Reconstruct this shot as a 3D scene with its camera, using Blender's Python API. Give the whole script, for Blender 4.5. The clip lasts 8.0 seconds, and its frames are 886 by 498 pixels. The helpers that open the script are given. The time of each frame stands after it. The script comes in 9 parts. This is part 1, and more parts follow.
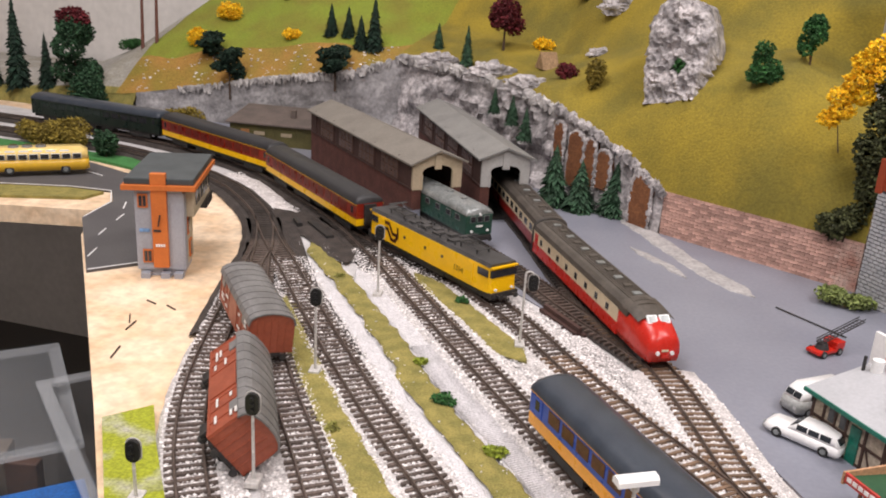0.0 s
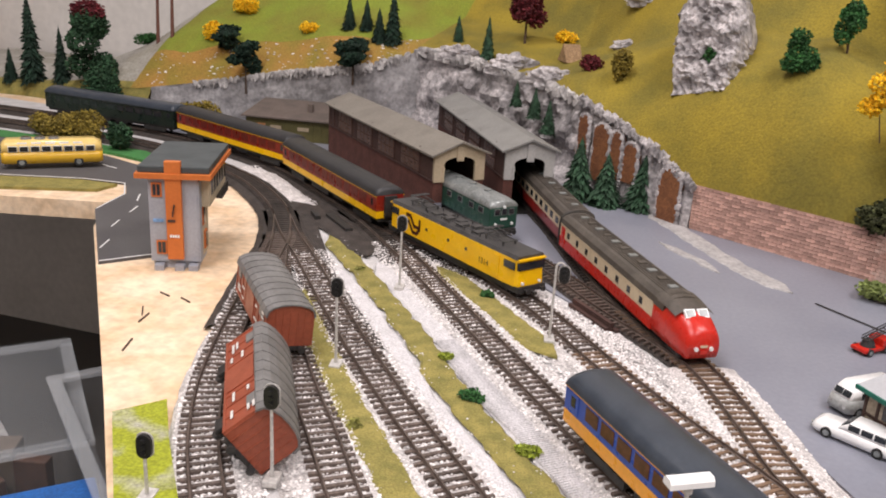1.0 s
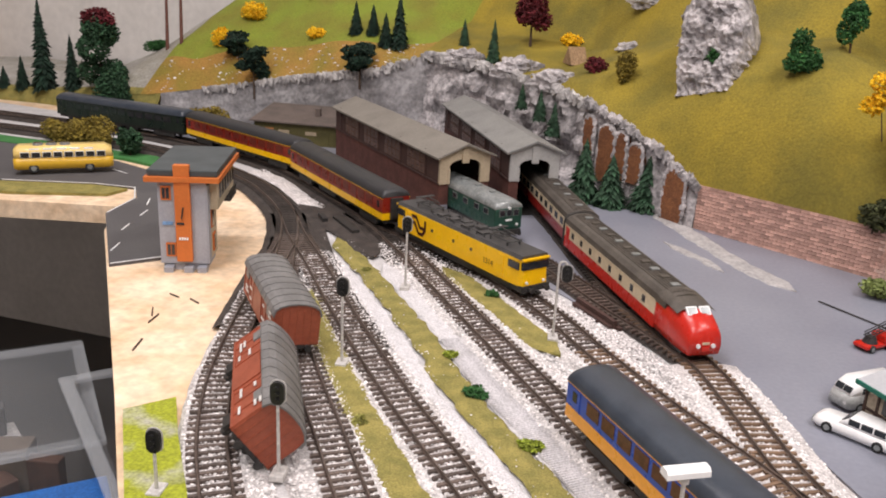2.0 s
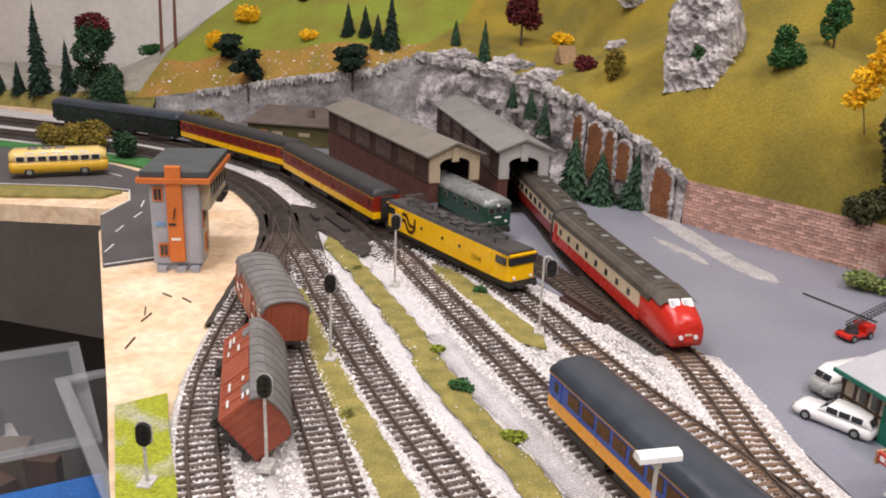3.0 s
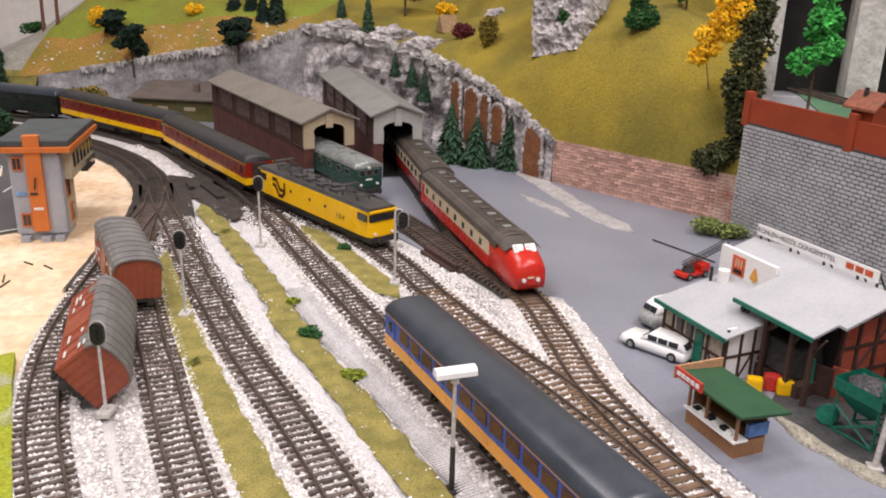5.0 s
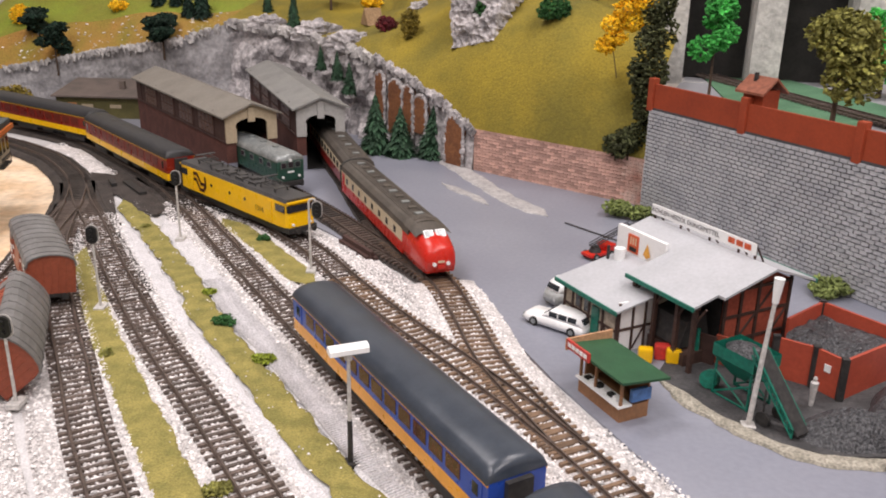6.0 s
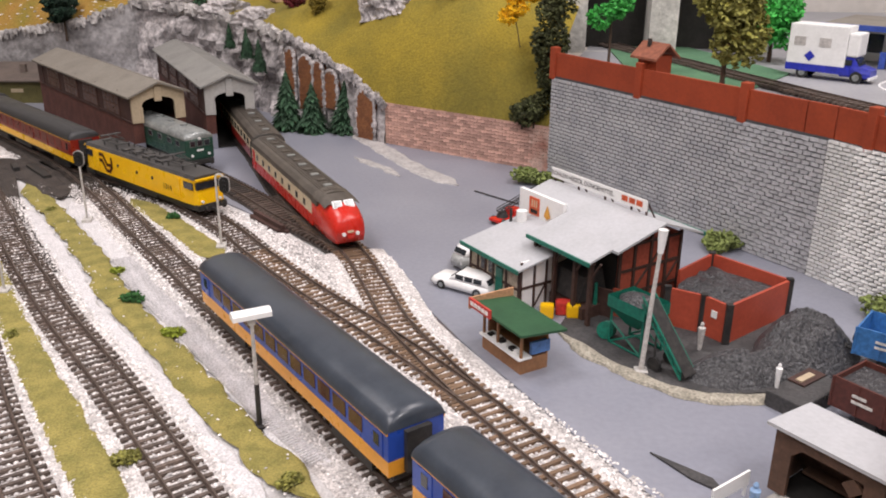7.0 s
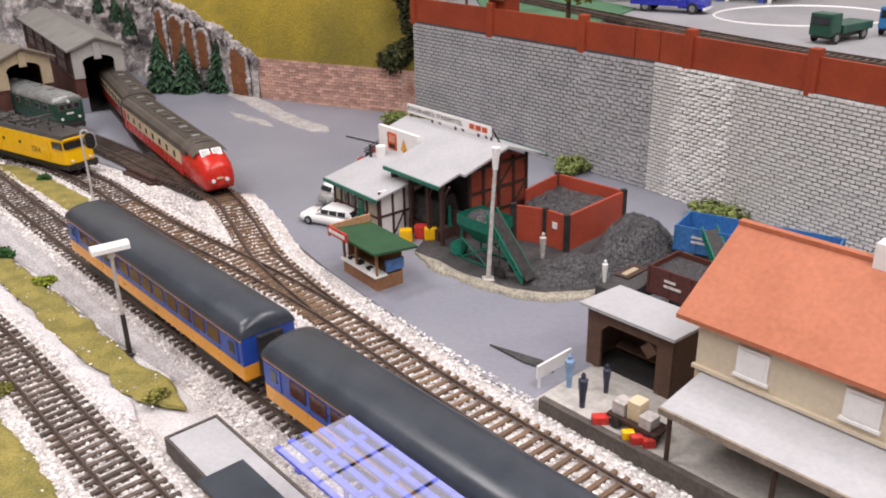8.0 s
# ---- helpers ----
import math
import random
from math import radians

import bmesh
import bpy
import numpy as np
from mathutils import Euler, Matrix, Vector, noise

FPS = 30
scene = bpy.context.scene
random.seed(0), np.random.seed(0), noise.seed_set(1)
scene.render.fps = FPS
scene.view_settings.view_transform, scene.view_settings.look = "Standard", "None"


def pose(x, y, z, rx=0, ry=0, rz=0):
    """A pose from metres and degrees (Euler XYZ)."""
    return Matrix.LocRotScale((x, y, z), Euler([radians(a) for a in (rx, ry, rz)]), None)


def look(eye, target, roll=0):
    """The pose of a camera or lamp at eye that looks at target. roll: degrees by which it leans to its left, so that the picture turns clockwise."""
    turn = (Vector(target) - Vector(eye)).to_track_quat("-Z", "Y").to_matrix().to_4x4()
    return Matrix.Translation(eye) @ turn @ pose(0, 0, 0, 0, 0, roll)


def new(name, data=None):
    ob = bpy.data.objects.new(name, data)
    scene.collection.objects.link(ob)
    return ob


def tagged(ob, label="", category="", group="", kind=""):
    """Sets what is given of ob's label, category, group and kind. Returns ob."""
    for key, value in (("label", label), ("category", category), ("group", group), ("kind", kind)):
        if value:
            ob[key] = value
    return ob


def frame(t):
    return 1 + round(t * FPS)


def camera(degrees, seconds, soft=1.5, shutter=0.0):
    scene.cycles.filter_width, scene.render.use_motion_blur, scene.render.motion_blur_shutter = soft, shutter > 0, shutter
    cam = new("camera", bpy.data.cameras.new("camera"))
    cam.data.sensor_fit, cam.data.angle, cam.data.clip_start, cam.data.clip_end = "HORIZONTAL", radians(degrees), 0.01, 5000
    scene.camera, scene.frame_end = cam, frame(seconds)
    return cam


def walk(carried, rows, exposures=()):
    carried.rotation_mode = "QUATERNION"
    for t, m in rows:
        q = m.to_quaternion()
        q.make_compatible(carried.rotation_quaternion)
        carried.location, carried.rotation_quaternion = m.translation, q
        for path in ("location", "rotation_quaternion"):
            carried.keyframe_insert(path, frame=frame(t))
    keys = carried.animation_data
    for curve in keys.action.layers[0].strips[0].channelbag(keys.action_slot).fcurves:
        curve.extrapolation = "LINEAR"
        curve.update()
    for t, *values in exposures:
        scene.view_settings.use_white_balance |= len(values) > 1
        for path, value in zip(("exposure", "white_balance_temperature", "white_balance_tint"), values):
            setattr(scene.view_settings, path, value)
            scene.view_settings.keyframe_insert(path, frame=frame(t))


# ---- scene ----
cam = camera(55.1, 8.0, soft=1.9)
# seconds, eye, yaw to the left, pitch, roll
PATH = [
    (0.0, 0.42311, 0.28400, 0.29410, 15.117, -18.667, 3.486),
    (0.5, 0.41140, 0.29854, 0.27563, 15.724, -18.532, 3.458),
    (1.0, 0.40727, 0.30633, 0.27370, 16.057, -18.469, 3.410),
    (1.5, 0.40970, 0.30357, 0.27295, 16.526, -18.240, 3.174),
    (3.0, 0.42821, 0.29084, 0.27409, 16.829, -18.161, 2.083),
    (3.5, 0.43929, 0.29001, 0.26628, 16.647, -18.293, 1.682),
    (4.0, 0.45835, 0.28841, 0.26703, 15.961, -18.660, 1.195),
    (4.5, 0.47662, 0.28581, 0.26513, 14.198, -18.993, 1.086),
    (4.7, 0.48476, 0.28116, 0.26255, 13.187, -19.052, 1.238),
    (5.8, 0.52328, 0.26501, 0.26519, 8.979, -19.707, 1.517),
    (6.0, 0.53175, 0.25867, 0.26603, 8.316, -19.665, 1.038),
    (6.5, 0.54445, 0.24561, 0.25858, 4.504, -20.404, 1.367),
    (7.0, 0.55110, 0.24333, 0.26236, 3.265, -20.983, 0.492),
    (7.5, 0.57116, 0.23490, 0.25542, 0.989, -21.645, -0.145),
    (8.0, 0.59111, 0.19482, 0.25352, -2.956, -23.437, -1.351),
]


def aim(x, y, z, yaw, pitch, roll):
    a, b = radians(yaw), radians(pitch)
    return look((x, y, z), (x - math.sin(a) * math.cos(b), y + math.cos(a) * math.cos(b), z + math.sin(b)), roll)


walk(cam, [(row[0], aim(*row[1:])) for row in PATH])

# ---- light: a room with ceiling luminaires ----
scene.view_settings.exposure = 0.0
world = bpy.data.worlds.new("room_air")
world.use_nodes = True
world.node_tree.nodes["Background"].inputs[0].default_value = (0.8, 0.85, 1.0, 1)
world.node_tree.nodes["Background"].inputs[1].default_value = 0.05
scene.world = world
CEILING = 1.75
LAMP_SPOTS = [(-0.25, 0.0), (1.25, 0.0), (-0.25, 0.95), (1.25, 0.95), (-0.25, -0.9), (1.25, -0.9)]
LAMP_POWER = 14.7


def ceiling_light_lamp(x, y):
    lamp = bpy.data.lights.new("ceiling_light", "AREA")
    lamp.shape, lamp.size, lamp.size_y = "RECTANGLE", 0.6, 0.22
    lamp.energy, lamp.color = LAMP_POWER, (1.0, 0.93, 0.935)
    ob = new("ceiling_light_lamp", lamp)
    ob.matrix_world = pose(x, y, CEILING - 0.075)
    return ob


for spot in LAMP_SPOTS:
    ceiling_light_lamp(*spot)

# ---- materials ----
def rgb(c):
    return (c[0], c[1], c[2], 1.0)


def material(name, colour, second=None, scale=60.0, rough=0.6, metal=0.0, bump=0.0, bump_scale=None, fine=400.0, fine_mix=0.25,
             low=0.35, high=0.65, per_object=0.0, coat=0.0, island=0.0, vec_scale=(1, 1, 1)):
    """A surface with stains at one scale and grain at another."""
    m = bpy.data.materials.new(name)
    m.use_nodes = True
    nt = m.node_tree
    n, l = nt.nodes, nt.links
    bsdf = n["Principled BSDF"]
    bsdf.inputs["Roughness"].default_value = rough
    bsdf.inputs["Metallic"].default_value = metal
    bsdf.inputs["Coat Weight"].default_value = coat
    second = second or tuple(c * 0.75 for c in colour)
    co = n.new("ShaderNodeTexCoord")
    mp = n.new("ShaderNodeMapping")
    mp.inputs["Scale"].default_value = vec_scale
    l.new(co.outputs["Object"], mp.inputs["Vector"])
    big = n.new("ShaderNodeTexNoise")
    big.inputs["Scale"].default_value, big.inputs["Detail"].default_value = scale, 5
    l.new(mp.outputs[0], big.inputs["Vector"])
    ramp = n.new("ShaderNodeValToRGB")
    ramp.color_ramp.elements[0].position, ramp.color_ramp.elements[1].position = low, high
    ramp.color_ramp.elements[0].color, ramp.color_ramp.elements[1].color = rgb(colour), rgb(second)
    l.new(big.outputs["Fac"], ramp.inputs["Fac"])
    small = n.new("ShaderNodeTexNoise")
    small.inputs["Scale"].default_value, small.inputs["Detail"].default_value = fine, 4
    l.new(mp.outputs[0], small.inputs["Vector"])
    grain = n.new("ShaderNodeMapRange")
    grain.inputs["To Min"].default_value, grain.inputs["To Max"].default_value = 1 - fine_mix, 1 + fine_mix
    grain.inputs["From Min"].default_value, grain.inputs["From Max"].default_value = 0.3, 0.7
    l.new(small.outputs["Fac"], grain.inputs["Value"])
    mul = n.new("ShaderNodeVectorMath")
    mul.operation = "SCALE"
    l.new(ramp.outputs["Color"], mul.inputs[0])
    last = grain.outputs[0]
    if per_object or island:
        if per_object:
            info = n.new("ShaderNodeObjectInfo")
            rnd = info.outputs["Random"]
        else:
            info = n.new("ShaderNodeNewGeometry")
            rnd = info.outputs["Random Per Island"]
        amount = per_object or island
        rng = n.new("ShaderNodeMapRange")
        rng.inputs["To Min"].default_value, rng.inputs["To Max"].default_value = 1 - amount, 1 + amount
        l.new(rnd, rng.inputs["Value"])
        times = n.new("ShaderNodeMath")
        times.operation = "MULTIPLY"
        l.new(last, times.inputs[0])
        l.new(rng.outputs[0], times.inputs[1])
        last = times.outputs[0]
    l.new(last, mul.inputs["Scale"])
    l.new(mul.outputs[0], bsdf.inputs["Base Color"])
    rr = n.new("ShaderNodeMapRange")
    rr.inputs["To Min"].default_value, rr.inputs["To Max"].default_value = max(0.02, rough - 0.12), min(1.0, rough + 0.12)
    l.new(big.outputs["Fac"], rr.inputs["Value"])
    l.new(rr.outputs[0], bsdf.inputs["Roughness"])
    if bump:
        bn = n.new("ShaderNodeTexNoise")
        bn.inputs["Scale"].default_value, bn.inputs["Detail"].default_value = bump_scale or fine, 5
        l.new(mp.outputs[0], bn.inputs["Vector"])
        bp = n.new("ShaderNodeBump")
        bp.inputs["Strength"].default_value, bp.inputs["Distance"].default_value = min(1.0, bump * 1000), bump
        l.new(bn.outputs["Fac"], bp.inputs["Height"])
        l.new(bp.outputs[0], bsdf.inputs["Normal"])
    return m


def glass_material(name, colour=(0.8, 0.85, 0.85), rough=0.15, alpha=0.35):
    m = bpy.data.materials.new(name)
    m.use_nodes = True
    b = m.node_tree.nodes["Principled BSDF"]
    b.inputs["Base Color"].default_value = rgb(colour)
    b.inputs["Roughness"].default_value = rough
    b.inputs["Alpha"].default_value = alpha
    return m


ASPHALT = material("yard_grey_paint", (0.215, 0.223, 0.268), (0.255, 0.262, 0.305), 9, 0.42, fine=260, fine_mix=0.06, bump=0.0002, bump_scale=500)
PLASTER = material("pale_plaster_board", (0.80, 0.63, 0.45), (0.66, 0.46, 0.28), 22, 0.8, fine=120, fine_mix=0.16, bump=0.0012, bump_scale=90)
BED = material("pale_grey_bed", (0.60, 0.58, 0.575), (0.48, 0.465, 0.46), 40, 0.9, fine=700, fine_mix=0.2, bump=0.0004)
BALLAST = material("white_gravel", (0.66, 0.625, 0.61), (0.44, 0.41, 0.395), 90, 0.9, fine=900, fine_mix=0.45, bump=0.0008, bump_scale=700)
STONE = material("gravel_stone", (0.76, 0.73, 0.715), (0.55, 0.52, 0.505), 300, 0.85, fine=900, fine_mix=0.15, island=0.42)
DARKBED = material("oiled_gravel", (0.026, 0.020, 0.017), (0.058, 0.047, 0.041), 80, 0.8, fine=700, fine_mix=0.4, bump=0.0008)
SLEEPER = material("brown_sleeper_plastic", (0.085, 0.062, 0.05), (0.12, 0.09, 0.075), 200, 0.6, per_object=0.3)
RAIL = material("brown_rail", (0.10, 0.075, 0.062), (0.17, 0.13, 0.11), 120, 0.45, metal=0.5)
GRASS = material("olive_scatter_grass", (0.30, 0.25, 0.068), (0.19, 0.17, 0.045), 70, 0.95, fine=900, fine_mix=0.3, bump=0.001, bump_scale=600)
GRASS_GREEN = material("green_scatter_grass", (0.26, 0.32, 0.035), (0.2, 0.24, 0.03), 35, 0.95, fine=900, fine_mix=0.3, bump=0.001, bump_scale=600)
HILL = material("ochre_hill_flock", (0.32, 0.235, 0.022), (0.17, 0.14, 0.022), 11, 0.95, fine=350, fine_mix=0.2, bump=0.0012, bump_scale=420)
HILL_GREEN = material("lime_hill_flock", (0.22, 0.27, 0.026), (0.21, 0.20, 0.026), 16, 0.95, fine=350, fine_mix=0.2, bump=0.0012, bump_scale=420)
HILL_ORANGE = material("orange_hill_flock", (0.38, 0.20, 0.045), (0.25, 0.19, 0.03), 15, 0.95, fine=350, fine_mix=0.25, bump=0.0012, bump_scale=420)
ROCK = material("grey_plaster_rock", (0.58, 0.54, 0.535), (0.22, 0.205, 0.205), 48, 0.9, fine=220, fine_mix=0.35, bump=0.004, bump_scale=110)
ROCK_DARK = material("dark_grey_rock", (0.37, 0.355, 0.355), (0.19, 0.18, 0.18), 22, 0.9, fine=180, fine_mix=0.25, bump=0.003, bump_scale=50)

# ---- mesh helpers ----
def mesh_of(bm, name, mat, smooth=False):
    me = bpy.data.meshes.new(name)
    bm.normal_update()
    bm.to_mesh(me)
    bm.free()
    if mat:
        me.materials.append(mat)
    if smooth:
        for p in me.polygons:
            p.use_smooth = True
    return me


def part(name, bm, mat, parent=None, label="", smooth=False):
    ob = new(name, mesh_of(bm, name, mat, smooth))
    ob.parent = parent
    return tagged(ob, label)


def share(name, me, parent, m):
    ob = new(name, me)
    ob.parent = parent
    ob.matrix_basis = m
    return ob


def thing(name, m, label, category, group="", kind=""):
    ob = new(name)
    ob.empty_display_size = 0.01
    ob.matrix_basis = m
    return tagged(ob, label, category, group, kind)


def add_box(bm, x0, x1, y0, y1, z0, z1, m=None):
    vs = [bm.verts.new(p) for p in ((x0, y0, z0), (x1, y0, z0), (x1, y1, z0), (x0, y1, z0), (x0, y0, z1), (x1, y0, z1), (x1, y1, z1), (x0, y1, z1))]
    for f in ((3, 2, 1, 0), (4, 5, 6, 7), (0, 1, 5, 4), (1, 2, 6, 5), (2, 3, 7, 6), (3, 0, 4, 7)):
        bm.faces.new([vs[i] for i in f])
    if m is not None:
        bmesh.ops.transform(bm, matrix=m, verts=vs)
    return vs


def box(x0, x1, y0, y1, z0, z1, bevel=0.0):
    bm = bmesh.new()
    add_box(bm, x0, x1, y0, y1, z0, z1)
    if bevel:
        bmesh.ops.bevel(bm, geom=bm.edges[:], offset=bevel, segments=2, affect="EDGES", profile=0.6)
    return bm


def add_prism(bm, outline, x0, x1, close=True):
    """Extrude an outline in (y, z) along x."""
    a = [bm.verts.new((x0, y, z)) for y, z in outline]
    b = [bm.verts.new((x1, y, z)) for y, z in outline]
    k = len(outline)
    for i in range(k if close else k - 1):
        j = (i + 1) % k
        bm.faces.new((a[i], a[j], b[j], b[i]))
    if close:
        bm.faces.new(a[::-1])
        bm.faces.new(b)
    return a + b


def prism(outline, x0, x1, bevel=0.0):
    bm = bmesh.new()
    add_prism(bm, outline, x0, x1)
    bmesh.ops.recalc_face_normals(bm, faces=bm.faces[:])
    if bevel:
        bmesh.ops.bevel(bm, geom=bm.edges[:], offset=bevel, segments=2, affect="EDGES", profile=0.6)
    return bm


def slab(points, z0, z1, bevel=0.0):
    """A plate with the outline given in plan."""
    bm = bmesh.new()
    a = [bm.verts.new((x, y, z0)) for x, y in points]
    b = [bm.verts.new((x, y, z1)) for x, y in points]
    k = len(points)
    for i in range(k):
        j = (i + 1) % k
        bm.faces.new((a[i], a[j], b[j], b[i]))
    bm.faces.new(a[::-1])
    bm.faces.new(b)
    bmesh.ops.recalc_face_normals(bm, faces=bm.faces[:])
    return bm


def add_tube(bm, p, q, r0, r1=None, n=8, caps=True):
    p, q = Vector(p), Vector(q)
    r1 = r0 if r1 is None else r1
    turn = (q - p).to_track_quat("Z", "Y").to_matrix()
    ring = []
    for c, r in ((p, r0), (q, r1)):
        ring.append([bm.verts.new(c + turn @ Vector((r * math.cos(i * 2 * math.pi / n), r * math.sin(i * 2 * math.pi / n), 0))) for i in range(n)])
    for i in range(n):
        j = (i + 1) % n
        bm.faces.new((ring[0][i], ring[0][j], ring[1][j], ring[1][i]))
    if caps:
        bm.faces.new(ring[0][::-1])
        bm.faces.new(ring[1])


def tube(p, q, r0, r1=None, n=8):
    bm = bmesh.new()
    add_tube(bm, p, q, r0, r1, n)
    return bm


def smooth_line(points, step):
    """A Catmull-Rom curve through the points, cut into equal steps: place and direction."""
    p = [Vector((*q, 0.0)) if len(q) == 2 else Vector(q) for q in points]
    p = [2 * p[0] - p[1]] + p + [2 * p[-1] - p[-2]]
    dense = []
    for i in range(1, len(p) - 2):
        a, b, c, d = p[i - 1], p[i], p[i + 1], p[i + 2]
        for k in range(40):
            t = k / 40
            dense.append(0.5 * (2 * b + (c - a) * t + (2 * a - 5 * b + 4 * c - d) * t * t + (3 * b - a - 3 * c + d) * t ** 3))
    dense.append(p[-2])
    out, left = [dense[0]], step
    for a, b in zip(dense, dense[1:]):
        gap = (b - a).length
        at = 0.0
        while gap - at >= left:
            at += left
            out.append(a.lerp(b, at / gap))
            left = step
        left -= gap - at
    line = []
    for i, q in enumerate(out):
        d = (out[min(i + 1, len(out) - 1)] - out[max(i - 1, 0)]).normalized()
        line.append((q, d))
    return line


def along(origin, heading):
    """A pose at a plan place, its x axis along the heading (dx, dy)."""
    return pose(origin[0], origin[1], origin[2] if len(origin) > 2 else 0, 0, 0, math.degrees(math.atan2(heading[1], heading[0])))

# ---- room ----
WALL_PAINT = material("pale_wall_paint", (0.72, 0.69, 0.66), (0.63, 0.605, 0.575), 6, 0.85, fine=60, fine_mix=0.06)
DARK_FLOOR = material("dark_floor", (0.045, 0.04, 0.036), (0.06, 0.052, 0.045), 5, 0.7)
LAMP_WHITE = material("lamp_housing_white", (0.8, 0.8, 0.78), rough=0.4)


def room():
    x0, x1, y0, y1, z0 = -2.6, 3.0, -2.2, 2.02, -1.0
    t = 0.1
    for name, b in (("wall_north", (x0, x1, y1, y1 + t, z0, CEILING)), ("wall_south", (x0, x1, y0 - t, y0, z0, CEILING)),
                    ("wall_west", (x0 - t, x0, y0 - t, y1 + t, z0, CEILING)), ("wall_east", (x1, x1 + t, y0 - t, y1 + t, z0, CEILING))):
        tagged(part(name, box(*b), WALL_PAINT), "pale painted room wall", "wall", kind="structure")
    tagged(part("floor", box(x0, x1, y0, y1, z0 - t, z0), DARK_FLOOR), "dark room floor under the layout", "floor", kind="structure")
    tagged(part("ceiling", box(x0 - t, x1 + t, y0 - t, y1 + t, CEILING, CEILING + t), WALL_PAINT), "white room ceiling", "ceiling", kind="structure")
    for x, y in LAMP_SPOTS:
        t = thing("ceiling_light", pose(x, y, CEILING), "white ceiling luminaire with a shallow housing", "lamp", "ceiling luminaires")
        bm = bmesh.new()
        add_box(bm, -0.34, 0.34, -0.15, 0.15, -0.03, 0.0)
        for b in ((-0.34, -0.32, -0.15, 0.15), (0.32, 0.34, -0.15, 0.15), (-0.32, 0.32, -0.15, -0.13), (-0.32, 0.32, 0.13, 0.15)):
            add_box(bm, *b, -0.08, -0.03)
        part("housing", bm, LAMP_WHITE, t)


room()

# ---- the layout's board and ground sheets ----
BOARD = [(-2.0, 0.80), (-0.36, 1.050), (-0.215, 1.088), (-0.172, 1.008), (0.070, 0.712), (0.133, 0.633), (0.62, 0.05), (0.85, -0.25), (2.2, -0.25), (2.2, 2.0), (-2.0, 2.0)]
board = tagged(part("board", slab(BOARD, -0.024, -0.003), PLASTER), "pale plaster-covered layout board with bare edges", "board", kind="structure")
FIELD = [(-1.2, 1.36), (-0.32, 1.292), (-0.186, 1.260), (-0.085, 1.177), (-0.020, 1.10), (0.014, 1.028), (0.043, 0.955), (0.063, 0.893), (0.092, 0.802), (0.118, 0.72), (0.15, 0.655), (0.18, 0.60),
         (0.25, 0.515), (0.66, 0.02), (1.1, -0.1), (0.95, 0.30), (0.70, 0.55), (0.50, 0.80), (0.35, 1.02), (0.15, 1.20), (-0.10, 1.42), (-0.30, 1.50), (-1.2, 1.62)]
tagged(part("ground", slab(FIELD, -0.003, -0.0015), BED), "pale grey gravel bed between the tracks", "ground", kind="structure")
YARD = [(-0.62, 1.52), (-0.30, 1.425), (-0.20, 1.405), (-0.095, 1.345), (0.02, 1.235), (0.115, 1.145), (0.19, 1.105), (0.262, 1.062), (0.33, 1.0), (0.40, 0.955), (0.455, 0.92), (0.50, 0.82),
        (0.535, 0.755), (0.575, 0.69), (0.625, 0.61), (0.665, 0.555), (0.90, 0.25), (1.6, 0.25), (1.6, 1.3), (0.70, 1.40), (0.3, 1.66), (-0.62, 1.72)]
tagged(part("pavement", slab(YARD, -0.003, 0.0), ASPHALT), "smooth grey painted yard with pale worn streaks", "pavement", kind="structure")

# ---- tracks ----
TRACKS = {
    "main": [(-1.0, 1.47), (-0.70, 1.462), (-0.50, 1.448), (-0.34, 1.418), (-0.211, 1.372), (-0.110, 1.312), (0.004, 1.212), (0.097, 1.130), (0.170, 1.082), (0.241, 1.030), (0.309, 0.960),
             (0.360, 0.893), (0.414, 0.826), (0.463, 0.772), (0.508, 0.720), (0.546, 0.672), (0.572, 0.635), (0.610, 0.580), (0.646, 0.532), (0.68, 0.488), (0.76, 0.385), (0.90, 0.20)],
    "inner": [(-0.95, 1.372), (-0.60, 1.374), (-0.40, 1.358), (-0.25, 1.312), (-0.148, 1.254), (-0.092, 1.209), (-0.024, 1.133), (0.020, 1.052), (0.045, 0.98), (0.066, 0.915), (0.097, 0.825), (0.126, 0.750),
              (0.157, 0.690), (0.189, 0.642), (0.221, 0.601), (0.30, 0.51), (0.46, 0.33), (0.60, 0.17)],
    "siding_a": [(0.020, 1.055), (0.050, 0.985), (0.085, 0.915), (0.130, 0.845), (0.182, 0.769), (0.218, 0.720), (0.252, 0.672), (0.287, 0.625), (0.36, 0.535), (0.50, 0.37), (0.62, 0.23)],
    "siding_b": [(-0.024, 1.133), (0.027, 1.058), (0.076, 0.995), (0.146, 0.900), (0.202, 0.827), (0.260, 0.755), (0.324, 0.682), (0.376, 0.620), (0.422, 0.563), (0.462, 0.515), (0.56, 0.398), (0.72, 0.21)],
    "siding_c": [(0.045, 1.175), (0.092, 1.125), (0.127, 1.083), (0.168, 1.033), (0.220, 0.965), (0.286, 0.880), (0.340, 0.811), (0.429, 0.6985), (0.5185, 0.5865), (0.604, 0.481), (0.706, 0.355), (0.82, 0.225)],
    "shed_a": [(-0.06, 1.425), (0.05, 1.318), (0.145, 1.222), (0.218, 1.151), (0.265, 1.102), (0.316, 1.044), (0.360, 0.99), (0.400, 0.948), (0.434, 0.909)],
    "shed_b": [(0.075, 1.60), (0.135, 1.49), (0.197, 1.375), (0.240, 1.285), (0.287, 1.187), (0.330, 1.090), (0.375, 1.002), (0.434, 0.909), (0.463, 0.842), (0.488, 0.775), (0.513, 0.728), (0.546, 0.672)],
}
